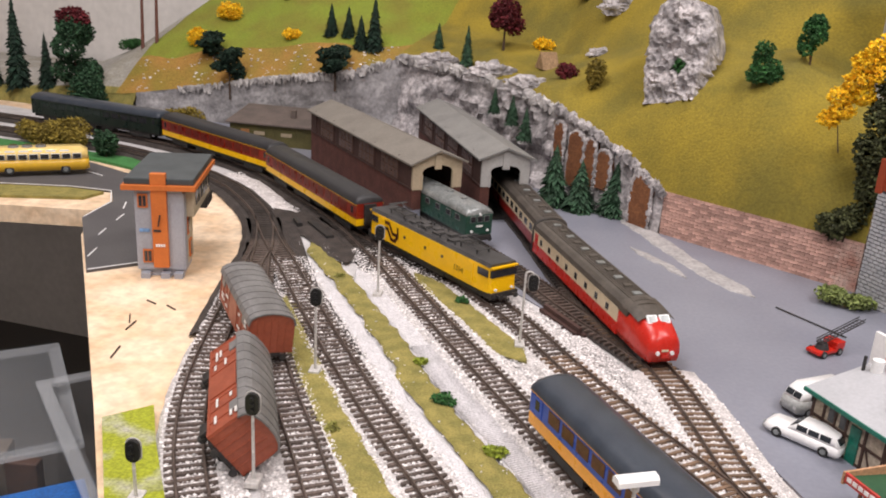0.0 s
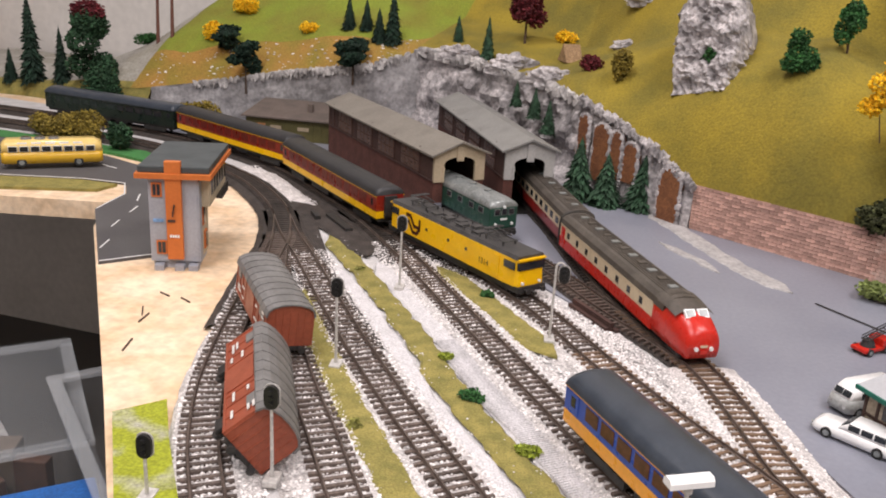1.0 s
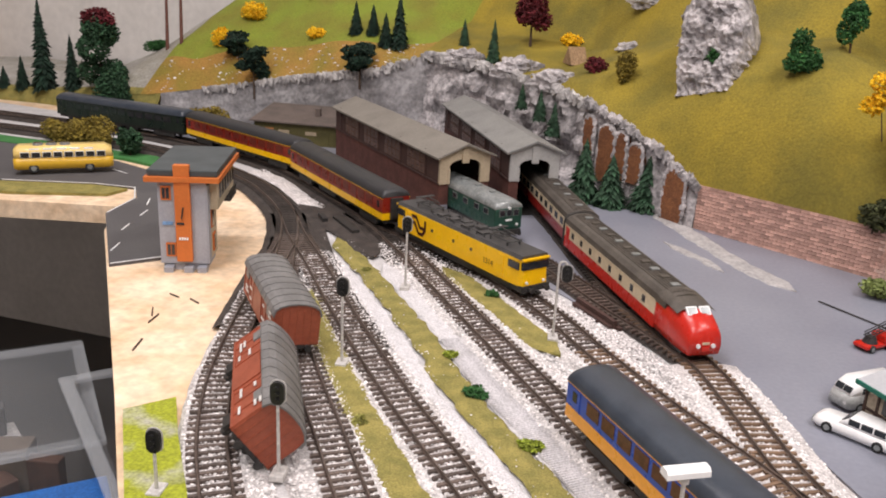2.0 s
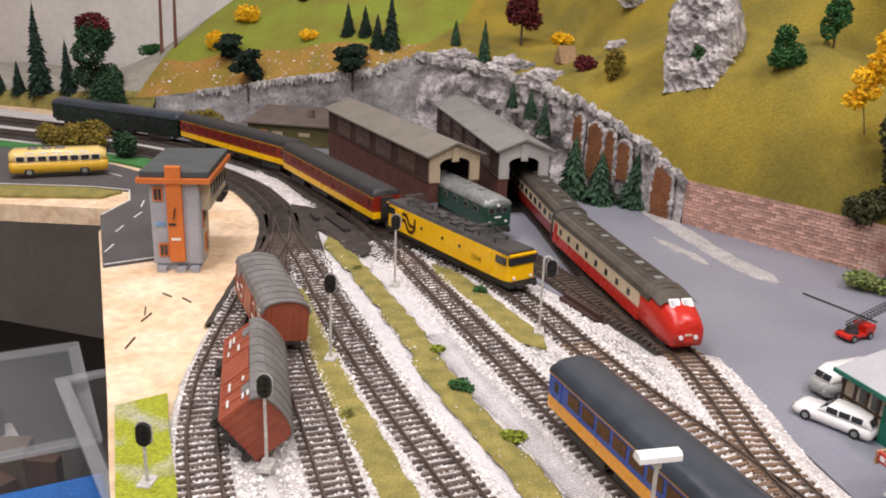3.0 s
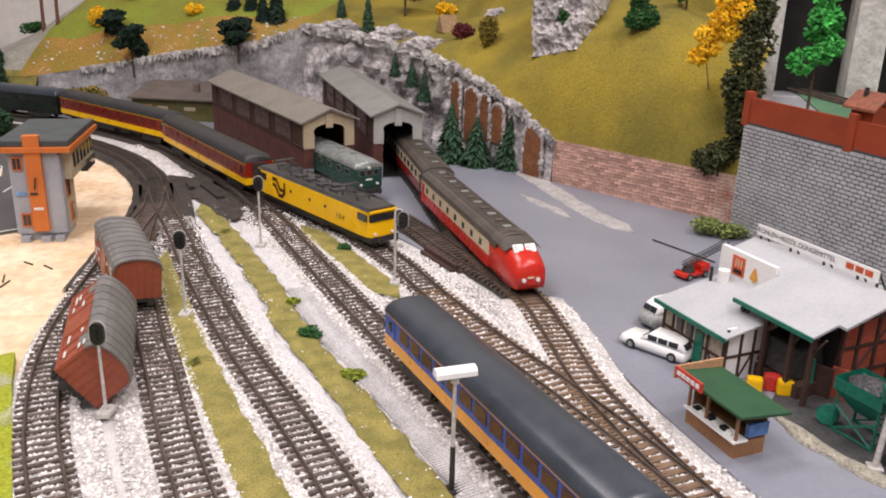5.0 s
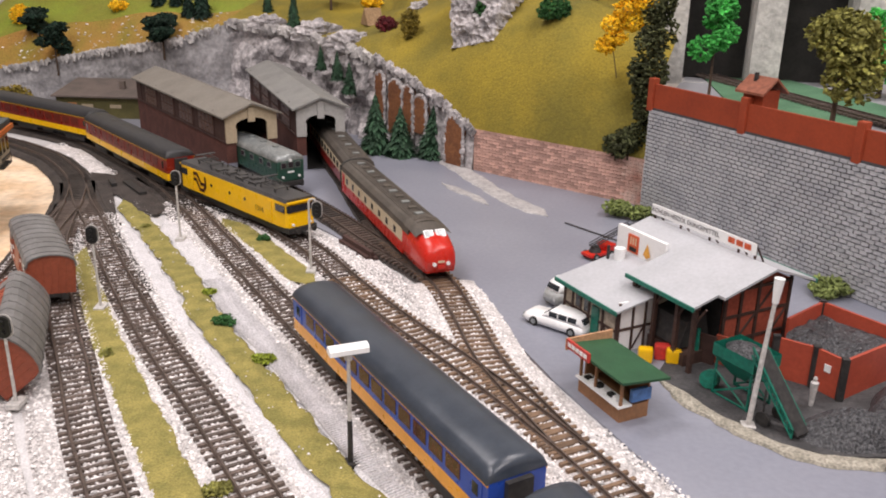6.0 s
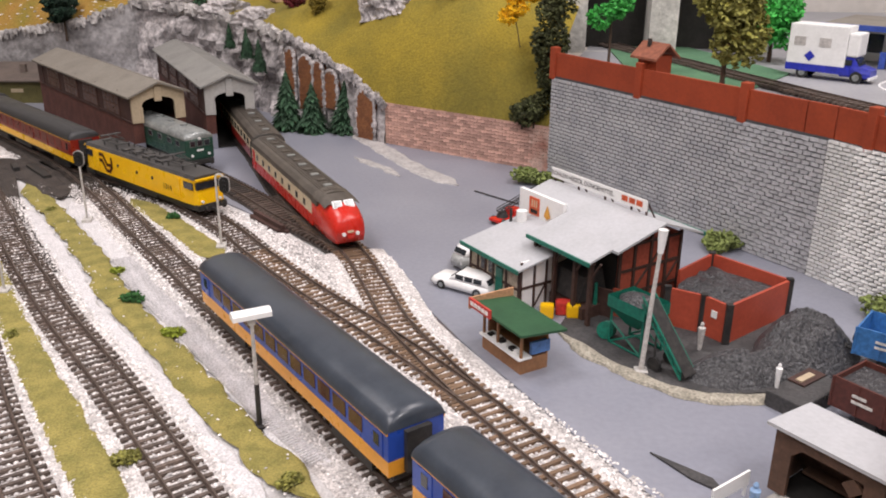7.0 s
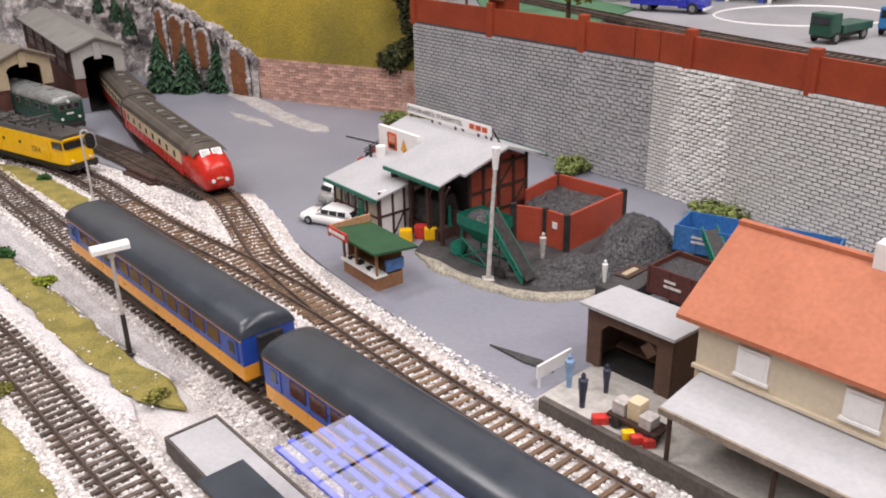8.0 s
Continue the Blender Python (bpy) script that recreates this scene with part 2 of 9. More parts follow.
GAUGE, SLEEPER_STEP = 0.0174, 0.0069


def ribbon(points, halves, heights, step=0.012):
    """A strip that follows a line: offsets to each side and their heights."""
    bm = bmesh.new()
    rows = []
    for q, d in smooth_line(points, step):
        s = Vector((-d.y, d.x, 0))
        wob = [h + 0.0016 * noise.noise(q * 70 + Vector((h * 300, 0, 0))) for h in halves]
        rows.append([bm.verts.new(q + s * w + Vector((0, 0, z))) for w, z in zip(wob, heights)])
    for a, b in zip(rows, rows[1:]):
        for i in range(len(halves) - 1):
            bm.faces.new((a[i + 1], a[i], b[i], b[i + 1]))
    return bm


sleeper_bm = box(-0.00115, 0.00115, -0.0148, 0.0148, 0.0, 0.0022)
SLEEPER_MESH = mesh_of(sleeper_bm, "sleeper", SLEEPER)
OILY_SLEEPER_MESH = mesh_of(box(-0.00115, 0.00115, -0.0148, 0.0148, 0.0, 0.0022), "sleeper", material("oily_sleeper_plastic", (0.035, 0.028, 0.024), (0.055, 0.044, 0.038), 200, 0.6, per_object=0.3))
LIGHT_SLEEPER = material("tan_sleeper_plastic", (0.20, 0.125, 0.075), (0.15, 0.095, 0.06), 200, 0.6, per_object=0.3)
LIGHT_SLEEPER_MESH = mesh_of(box(-0.00115, 0.00115, -0.0148, 0.0148, 0.0, 0.0022), "sleeper", LIGHT_SLEEPER)


def railway_track(key, label):
    pts = TRACKS[key]
    t = thing("railway_track", Matrix.Identity(4), label, "railway track", "model railway tracks")
    for side in (-1, 1):
        off = side * GAUGE / 2
        bm = bmesh.new()
        rows = []
        for q, d in smooth_line(pts, 0.006):
            s = Vector((-d.y, d.x, 0))
            c = q + s * off
            sect = ((-0.0011, 0.0042), (-0.0004, 0.0048), (-0.0005, 0.0066), (0.0005, 0.0066), (0.0004, 0.0048), (0.0011, 0.0042))
            rows.append([bm.verts.new(c + s * w + Vector((0, 0, z))) for w, z in sect])
        for a, b in zip(rows, rows[1:]):
            for i in range(5):
                bm.faces.new((a[i], a[i + 1], b[i + 1], b[i]))
        bmesh.ops.recalc_face_normals(bm, faces=bm.faces[:])
        part("rail", bm, RAIL, t)
    for i, (q, d) in enumerate(smooth_line(pts, SLEEPER_STEP)):
        if -0.75 < q.x < 0.80 and q.y > 0.26:
            share("sleeper", LIGHT_SLEEPER_MESH if (key == "shed_b" and q.y < 1.0) or (key == "main" and q.y < 0.9) else OILY_SLEEPER_MESH if q.y > 1.06 else SLEEPER_MESH, t, along((q.x, q.y, 0.0021), d) @ pose(0, 0, 0, 0, 0, random.uniform(-1.5, 1.5)))
    return t


for key in TRACKS:
    railway_track(key, "two-rail model track with dark brown sleepers")

dark_keys = {"main": 9, "inner": 10, "siding_b": 4, "siding_a": 3, "siding_c": 3}
for key, pts in TRACKS.items():
    if key == "shed_a":
        tagged(part("track_bed", ribbon(pts[:], (-0.016, -0.012, 0.012, 0.016), (0.0002, 0.0020, 0.0020, 0.0002)), DARKBED), "oily dark track bed", "track bed", kind="structure")
        continue
    n_dark = dark_keys.get(key, 0)
    if key == "shed_b":
        tagged(part("track_bed", ribbon(pts[:8], (-0.016, -0.012, 0.012, 0.016), (0.0002, 0.0020, 0.0020, 0.0002)), DARKBED), "oily dark track bed", "track bed", kind="structure")
        tagged(part("ballast", ribbon(pts[7:], (-0.032, -0.019, 0.019, 0.030), (0.0003, 0.0024, 0.0024, 0.0003)), BALLAST), "white gravel ballast under the track", "ballast", kind="structure")
        continue
    if n_dark:
        tagged(part("track_bed", ribbon(pts[:n_dark + 1], (-0.025, -0.019, 0.019, 0.025), (-0.0012, 0.0026, 0.0026, -0.0012)), DARKBED), "oily dark track bed", "track bed", kind="structure")
    tagged(part("ballast", ribbon(pts[n_dark:], (-0.0205 if key == "inner" else -0.031, -0.0165 if key == "inner" else -0.019, 0.019, 0.031), (-0.0013, 0.0022, 0.0022, -0.0013)), BALLAST), "white gravel ballast under the track", "ballast", kind="structure")

# ---- walls and hill ----
# foot of the hill, left to right: plan, height at the top of the wall below, bank rise, bank length, slope behind
FOOT = [(-1.30, 1.60, 0.020, 0.004, 0.10, 0.0), (-0.80, 1.62, 0.022, 0.006, 0.08, 0.01), (-0.55, 1.61, 0.035, 0.04, 0.07, 0.55), (-0.40, 1.625, 0.060, 0.03, 0.06, 0.60),
        (-0.25, 1.620, 0.090, 0.03, 0.05, 0.55), (-0.11, 1.605, 0.112, 0.02, 0.05, 0.35), (-0.03, 1.655, 0.142, 0.005, 0.05, 0.20), (0.07, 1.62, 0.135, 0.005, 0.05, 0.22),
        (0.19, 1.53, 0.124, 0.005, 0.05, 0.20), (0.262, 1.435, 0.118, 0.010, 0.05, 0.25), (0.315, 1.388, 0.103, 0.04, 0.05, 0.30), (0.37, 1.338, 0.078, 0.09, 0.045, 0.20),
        (0.417, 1.297, 0.052, 0.135, 0.038, 0.15), (0.50, 1.247, 0.052, 0.150, 0.034, 0.12), (0.56, 1.211, 0.052, 0.10, 0.034, 0.22), (0.617, 1.177, 0.052, 0.07, 0.034, 0.26)]


def foot_at(u):
    k = min(int(u), len(FOOT) - 2)
    a, b = Vector(FOOT[k]), Vector(FOOT[k + 1])
    w = u - k
    w = w * w * (3 - 2 * w) * 0.4 + w * 0.6
    return [p + (q - p) * w for p, q in zip(FOOT[k], FOOT[k + 1])]


def hill_height(u, d):
    x, y, top, rise, length, slope = foot_at(u)
    back = 0.95 * max(0.0, d - 0.20) * max(0.0, min(1.0, (u - 4.5) / 2.0))
    return top + rise * (1 - math.exp(-d / length)) + slope * d * (1 - 0.25 * min(1, d / 0.6)) + back


def hill_point(u, d, rough=1.0):
    x, y, *_ = foot_at(u)
    # straight back, fanning a little
    lean = 0.25 if u < 9 else 0.25 + 0.35 * min(1, (u - 9) / 4)
    lean *= 1 - 0.4 * max(0.0, u - 13.5) / 1.5
    px, py = x + d * lean * 0.6, y + d * (1 - 0.12 * lean)
    z = hill_height(u, d)
    z += rough * (0.010 * noise.noise(Vector((px * 9, py * 9, 3))) + 0.0025 * noise.noise(Vector((px * 30, py * 30, 7)))) * min(1, d / 0.02)
    return Vector((px, py, z))


def hill_sheet(u0, u1, d0, d1, name, mat, label):
    bm = bmesh.new()
    nu = max(4, int((u1 - u0) * 16))
    ds = [0.0, 0.003, 0.007, 0.012, 0.018, 0.025, 0.033, 0.042, 0.052, 0.063, 0.076, 0.09, 0.106, 0.124, 0.145, 0.17, 0.20, 0.24, 0.28, 0.33, 0.40]
    ds = [d for d in ds if d0 <= d <= d1]
    rows = []
    for i in range(nu + 1):
        u = u0 + (u1 - u0) * i / nu
        rows.append([bm.verts.new(hill_point(u, d + (0.010 * noise.noise(Vector((u * 2.3, 5, 1))) if d in (0.063,) and (d0 or d1 < 0.3) else 0))) for d in ds])
    for a, b in zip(rows, rows[1:]):
        for i in range(len(ds) - 1):
            bm.faces.new((a[i], b[i], b[i + 1], a[i + 1]))
    ob = part(name, bm, mat, smooth=True)
    return tagged(ob, label, "hillside", kind="structure")


HILL_GREY = material("grey_hill_plaster", (0.42, 0.40, 0.37), (0.30, 0.28, 0.23), 14, 0.9, fine=200, fine_mix=0.2, bump=0.002, bump_scale=120)
hill_sheet(0, 1.9, 0, 0.012, "ground_verge", GRASS, "olive grass verge below the far trees")
hill_sheet(0, 1.9, 0.012, 0.4, "ground_hill_bare", HILL_GREY, "bare grey plaster slope with dry patches")
hill_sheet(1.9, 5.75, 0, 0.063, "ground_hill_orange", HILL_ORANGE, "lower slope of orange and brown flock")
hill_sheet(1.9, 5.75, 0.063, 0.4, "ground_hill_lime", HILL_GREEN, "upper slope of lime green flock")
hill_sheet(5.75, 15, 0, 0.4, "ground_hill", HILL, "steep hillside covered in ochre flock")


def wall_sheet(u0, u1, name, mat, label, rough=0.006, bulge=0.0):
    bm = bmesh.new()
    nu, nz = int((u1 - u0) * 16), 12
    rows = []
    for i in range(nu + 1):
        u = u0 + (u1 - u0) * i / nu
        x, y, top, *_ = foot_at(u)
        col = []
        for j in range(nz + 1):
            z = top * j / nz
            n3 = noise.noise(Vector((x * 35, y * 35, z * 45))) + 0.5 * noise.noise(Vector((x * 90, y * 90, z * 110)))
            out = rough * n3 * (0.3 if j == nz else 1.0) + 0.012 * (1 - j / nz) * (1 if bulge else 0.25)
            col.append(bm.verts.new((x - out * 0.5, y - out, z - 0.003 if j == 0 else z)))
        rows.append(col)
    for a, b in zip(rows, rows[1:]):
        for j in range(nz):
            bm.faces.new((a[j], b[j], b[j + 1], a[j + 1]))
    return tagged(part(name, bm, mat, smooth=False), label, "rock wall", kind="structure")


wall_sheet(0.0, 2.2, "wall_verge_bank", GRASS, "low olive grass bank below the far trees", 0.003, 1)
wall_sheet(2.2, 5.9, "wall_rock_west", ROCK_DARK, "dark grey cast rock face behind the sheds", 0.003)
wall_sheet(5.9, 9.0, "wall_rock_north", ROCK, "rough grey and white rock face", 0.016, 1)
wall_sheet(9.0, 12.0, "wall_arcade", ROCK, "rough grey rock wall with brown arched panels", 0.004)

# brick retaining wall
BRICK = material("pink_brick", (0.46, 0.235, 0.18), (0.62, 0.44, 0.37), 60, 0.85, fine=500, fine_mix=0.2, per_object=0.32)
MORTAR = material("wall_mortar", (0.30, 0.20, 0.17), (0.36, 0.27, 0.24), 60, 0.9, fine=400)
B0, B1 = Vector((0.417, 1.297)), Vector((0.617, 1.177))
bdir = (B1 - B0).normalized()
brick_wall = thing("wall_brick", along((B0.x, B0.y, 0), bdir), "low retaining wall of pinkish red bricks", "brick wall", kind="structure")
part("mortar", box(0, (B1 - B0).length, 0.0008, 0.012, -0.002, 0.0525), MORTAR, brick_wall)

# grey stone retaining wall with a second panel
GREYSTONE = material("grey_wall_stone", (0.40, 0.405, 0.425), (0.52, 0.52, 0.53), 45, 0.5, fine=600, fine_mix=0.18, per_object=0.10, bump=0.0006, bump_scale=260)
GREYJOINT = material("dark_wall_joint", (0.045, 0.045, 0.05), (0.07, 0.07, 0.075), 60, 0.8)
WHITESTONE = material("pale_wall_stone", (0.74, 0.74, 0.73), (0.82, 0.82, 0.80), 160, 0.35, fine=600, fine_mix=0.15, per_object=0.12, bump=0.0012, bump_scale=300)
W0, W1, W2 = Vector((0.614, 1.158)), Vector((0.808, 0.893)), Vector((1.03, 0.52))
WALL_TOP = 0.112
wdir, w2dir = (W1 - W0).normalized(), (W2 - W1).normalized()
grey_wall = thing("wall_stone_grey", along((W0.x, W0.y, 0), wdir), "high retaining wall of grey coursed stone sheets", "stone wall", kind="structure")
part("backing", box(0, (W1 - W0).length, 0.0006, 0.008, -0.002, WALL_TOP), GREYJOINT, grey_wall)
white_wall = thing("wall_stone_pale", along((W1.x, W1.y, 0), w2dir), "retaining wall of glossy pale stone sheets", "stone wall", kind="structure")
part("backing", box(0, (W2 - W1).length, 0.0006, 0.008, -0.002, WALL_TOP), GREYJOINT, white_wall)

# upper terrace behind the wall
TERRACE = material("terrace_grey_road", (0.28, 0.28, 0.30), (0.33, 0.33, 0.345), 14, 0.6, fine=300, fine_mix=0.08)
terr = [(W0.x + 0.006, W0.y + 0.004), (W1.x + 0.007, W1.y + 0.005), (W2.x + 0.007, W2.y + 0.004), (2.1, 0.5), (2.1, 1.95), (0.80, 1.95), (0.628, 1.186)]
tagged(part("ground_terrace", slab(terr, 0.100, WALL_TOP - 0.001), TERRACE), "grey road terrace above the stone wall", "ground", kind="structure")

# ---- rolling stock ----
BLACK = material("black_underframe", (0.018, 0.017, 0.017), (0.035, 0.032, 0.03), 200, 0.6)
DARKROOF = material("dark_grey_coach_roof", (0.034, 0.042, 0.056), (0.046, 0.056, 0.072), 60, 0.33, fine_mix=0.08)
BLACKROOF = material("black_coach_roof", (0.022, 0.022, 0.024), (0.032, 0.031, 0.032), 60, 0.5, fine_mix=0.1)
WINEGLASS = material("dark_red_window", (0.15, 0.013, 0.009), (0.11, 0.010, 0.007), 120, 0.3)
NAVY = material("navy_coach_paint", (0.022, 0.075, 0.40), (0.018, 0.06, 0.33), 80, 0.3, fine_mix=0.06)
ORANGE_Y = material("orange_yellow_paint", (0.82, 0.36, 0.035), (0.76, 0.33, 0.03), 80, 0.3, fine_mix=0.06)
YELLOW = material("loco_yellow_paint", (0.92, 0.53, 0.004), (0.86, 0.48, 0.004), 50, 0.3, fine_mix=0.05)
WINE = material("wine_red_paint", (0.235, 0.019, 0.011), (0.20, 0.016, 0.009), 80, 0.3, fine_mix=0.06)
TEE_RED = material("bright_red_paint", (0.558, 0.023, 0.013), (0.508, 0.020, 0.011), 80, 0.28, fine_mix=0.05)
CREAM = material("cream_paint", (0.66, 0.55, 0.38), (0.60, 0.49, 0.33), 90, 0.4, fine_mix=0.08)
BROWNROOF = material("weathered_brown_roof", (0.055, 0.046, 0.038), (0.10, 0.085, 0.07), 40, 0.5, fine_mix=0.2)
GREENLOCO = material("dark_green_loco_paint", (0.026, 0.078, 0.055), (0.020, 0.064, 0.045), 60, 0.3)
SILVER = material("silver_grey_roof", (0.30, 0.315, 0.31), (0.21, 0.225, 0.22), 90, 0.35, metal=0.3)
WINDOW = material("dark_window_glass", (0.02, 0.022, 0.026), (0.035, 0.035, 0.04), 120, 0.08)
BROWNWIN = material("brown_tinted_window", (0.10, 0.035, 0.025), (0.07, 0.025, 0.02), 120, 0.12)
WHITE = material("white_paint", (0.86, 0.86, 0.85), (0.80, 0.80, 0.79), 90, 0.4, fine_mix=0.04)


def car_outline(w, z0, zw, zr, n=8, inset=0.0):
    """Half width, sole, top of wall and top of roof."""
    pts = [(-w, z0), (-w, zw)]
    for i in range(1, n):
        a = math.pi * i / n
        pts.append((-w * math.cos(a), zw + (zr - zw) * math.sin(a) ** 0.8))
    return pts + [(w, zw), (w, z0)]


def bogie(parent, x, span=0.028, wheel=0.0055):
    bm = bmesh.new()
    add_box(bm, x - span / 2 - 0.007, x + span / 2 + 0.007, -0.0125, -0.0105, 0.009, 0.0145)
    add_box(bm, x - span / 2 - 0.007, x + span / 2 + 0.007, 0.0105, 0.0125, 0.009, 0.0145)
    add_box(bm, x - 0.006, x + 0.006, -0.0105, 0.0105, 0.010, 0.015)
    bg = part("bogie", bm, BLACK, parent)
    for dx in (-span / 2, span / 2):
        bm = bmesh.new()
        for y in (-0.0085, 0.0085):
            add_tube(bm, (x + dx, y - 0.0012, 0.0066 + wheel), (x + dx, y + 0.0012, 0.0066 + wheel), wheel, n=16)
        add_tube(bm, (x + dx, -0.008, 0.0066 + wheel), (x + dx, 0.008, 0.0066 + wheel), 0.001)
        part("wheelset", bm, BLACK, bg)


def roof_mesh(L, w, zw, zr, over=0.0008, end=0.006):
    """A domed roof, drawn down at both ends."""
    bm = bmesh.new()
    xs = [-L / 2, -L / 2 + end * 0.25, -L / 2 + end, L / 2 - end, L / 2 - end * 0.25, L / 2]
    ks = [0.55, 0.85, 1.0, 1.0, 0.85, 0.55]
    rows = []
    for x, k in zip(xs, ks):
        o = [(-w - over, zw - 0.0006)] + car_outline(w + over, zw, zw, zw + (zr - zw) * k)[1:-1] + [(w + over, zw - 0.0006)]
        rows.append([bm.verts.new((x, y, z)) for y, z in o])
    for a, b in zip(rows, rows[1:]):
        for i in range(len(a) - 1):
            bm.faces.new((a[i], b[i], b[i + 1], a[i + 1]))
    bm.faces.new(rows[0])
    bm.faces.new(rows[-1][::-1])
    bmesh.ops.recalc_face_normals(bm, faces=bm.faces[:])
    return bm


def panel(bm, x0, x1, side, w, z0, z1, t=0.0005):
    add_box(bm, x0, x1, side * w - t, side * w + t, z0, z1)


def coach(m, label, L=0.268, lower=ORANGE_Y, upper=NAVY, stripe=ORANGE_Y, roof=DARKROOF, glass=BROWNWIN, w=0.0158, z0=0.0190, zmid=0.0275, zw=0.0435, zr=0.0525,
          windows=12, split=0.45, category="railway coach", group=""):
    t = thing("railway_coach", m, label, category, group)
    part("lower_body", prism([(-w, z0), (-w, zmid), (w, zmid), (w, z0)], -L / 2, L / 2), lower, t)
    part("upper_body", prism([(-w, zmid), (-w, zw), (w, zw), (w, zmid)], -L / 2, L / 2), upper, t)
    part("roof", roof_mesh(L, w, zw, zr), roof, t, smooth=True)
    for side in (-1, 1):
        bm = bmesh.new()
        panel(bm, -L / 2, L / 2, side, w + 0.0001, zw - 0.0016, zw - 0.0004, 0.0004)
        part("stripe", bm, stripe, t)
        pitch = (L - 0.044) / windows
        for i in range(windows):
            x = -L / 2 + 0.022 + (i + 0.5) * pitch
            bm = bmesh.new()
            ww = pitch * 0.40
            panel(bm, x - ww, x + ww, side, w, zmid + 0.004, zw - 0.0035, 0.00035)
            part("window", bm, glass, t)
        for x in (-L / 2 + 0.010, L / 2 - 0.010):
            bm = bmesh.new()
            panel(bm, x - 0.0055, x + 0.0055, side, w, zmid + 0.0005, zw - 0.0025, 0.0004)
            door = part("door", bm, upper, t)
            bm = bmesh.new()
            panel(bm, x - 0.0025, x + 0.0025, side, w + 0.0002, zmid + 0.005, zw - 0.0045, 0.0004)
            part("pane", bm, WINDOW, door)
    bm = bmesh.new()
    add_box(bm, -L / 2 + 0.002, L / 2 - 0.002, -0.012, 0.012, 0.0145, z0)
    add_box(bm, -0.05, 0.0, -0.011, 0.011, 0.0095, 0.0145)
    add_box(bm, 0.01, 0.035, -0.009, 0.009, 0.0105, 0.0145)
    part("underframe", bm, BLACK, t)
    for end in (-1, 1):
        bm = bmesh.new()
        xe = end * L / 2
        add_box(bm, min(xe, xe + end * 0.003), max(xe, xe + end * 0.003), -0.007, 0.007, z0 + 0.001, zw - 0.001)
        part("gangway", bm, BLACK, t)
    bogie(t, -L / 2 + 0.042)
    bogie(t, L / 2 - 0.042)
    return t


def on_track(key, s, half):
    """A pose with both ends of a vehicle on the track, its middle s metres along."""
    line = smooth_line(TRACKS[key], 0.002)
    a = line[max(0, int((s - half) / 0.002))][0]
    b = line[min(len(line) - 1, int((s + half) / 0.002))][0]
    c = (a + b) / 2
    return along((c.x, c.y, 0), (b - a))


def nearest_s(key, x, y):
    line = smooth_line(TRACKS[key], 0.002)
    return 0.002 * min(range(len(line)), key=lambda i: (line[i][0] - Vector((x, y, 0))).length)


s0 = nearest_s("siding_c", 0.370, 0.775)
for k in range(2):
    coach(on_track("siding_c", s0 + 0.1225 + k * 0.262, 0.085), "dark blue and orange-yellow passenger coach with a dark grey roof", L=0.242, group="blue and orange coaches")


def strokes(bm, lines, wide, to_world):
    """Flat bars along broken lines, laid on a side of a vehicle."""
    for line in lines:
        for (x0, z0), (x1, z1) in zip(line, line[1:]):
            d = Vector((x1 - x0, z1 - z0))
            s = Vector((-d.y, d.x)).normalized() * wide / 2
            e = d.normalized() * wide * 0.35
            c = [(x0 - e.x + s.x, z0 - e.y + s.y), (x1 + e.x + s.x, z1 + e.y + s.y), (x1 + e.x - s.x, z1 + e.y - s.y), (x0 - e.x - s.x, z0 - e.y - s.y)]
            bm.faces.new([bm.verts.new(to_world(x, z)) for x, z in c])


def writing(name, text, size, mat, parent, m, label=""):
    """Raised lettering; x along the words, y up, z out of the surface."""
    cu = bpy.data.curves.new(name, "FONT")
    cu.body, cu.size, cu.align_x, cu.align_y, cu.extrude = text, size, "CENTER", "CENTER", 0.00005
    tmp = bpy.data.objects.new(name, cu)
    scene.collection.objects.link(tmp)
    dg = bpy.context.evaluated_depsgraph_get()
    me = bpy.data.meshes.new_from_object(tmp.evaluated_get(dg))
    bpy.data.objects.remove(tmp)
    me.materials.clear()
    me.materials.append(mat)
    ob = new(name, me)
    ob.parent = parent
    ob.matrix_basis = m
    return tagged(ob, label)


def buffers(parent, x, sign, z=0.0145):
    for y in (-0.0085, 0.0085):
        bm = bmesh.new()
        add_tube(bm, (x, y, z), (x + sign * 0.005, y, z), 0.0011)
        add_tube(bm, (x + sign * 0.005, y, z), (x + sign * 0.006, y, z), 0.0026, n=12)
        part("buffer", bm, BLACK, parent)


def pantograph(parent, x, mat, z=0.0455):
    bm = bmesh.new()
    for y in (-0.006, 0.006):
        add_tube(bm, (x - 0.012, y, z), (x + 0.010, y * 0.7, z + 0.0030), 0.0005, n=6)
        add_tube(bm, (x + 0.010, y * 0.7, z + 0.0030), (x - 0.010, y * 0.6, z + 0.0052), 0.0005, n=6)
        add_tube(bm, (x - 0.014, y, z - 0.0005), (x + 0.014, y, z - 0.0005), 0.0006, n=6)
    for dx in (-0.014, 0.014):
        add_tube(bm, (x + dx, -0.008, z - 0.0005), (x + dx, 0.008, z - 0.0005), 0.0006, n=6)
    add_tube(bm, (x - 0.010, -0.011, z + 0.0054), (x - 0.010, 0.011, z + 0.0054), 0.0007, n=6)
    add_tube(bm, (x - 0.013, -0.010, z + 0.0054), (x - 0.013, 0.010, z + 0.0054), 0.0005, n=6)
    for dx in (-0.012, 0.012):
        for y in (-0.007, 0.007):
            add_tube(bm, (x + dx, y, z - 0.0045), (x + dx, y, z - 0.0005), 0.0009, n=8)
    part("pantograph", bm, mat, parent, "folded dark grey pantograph")


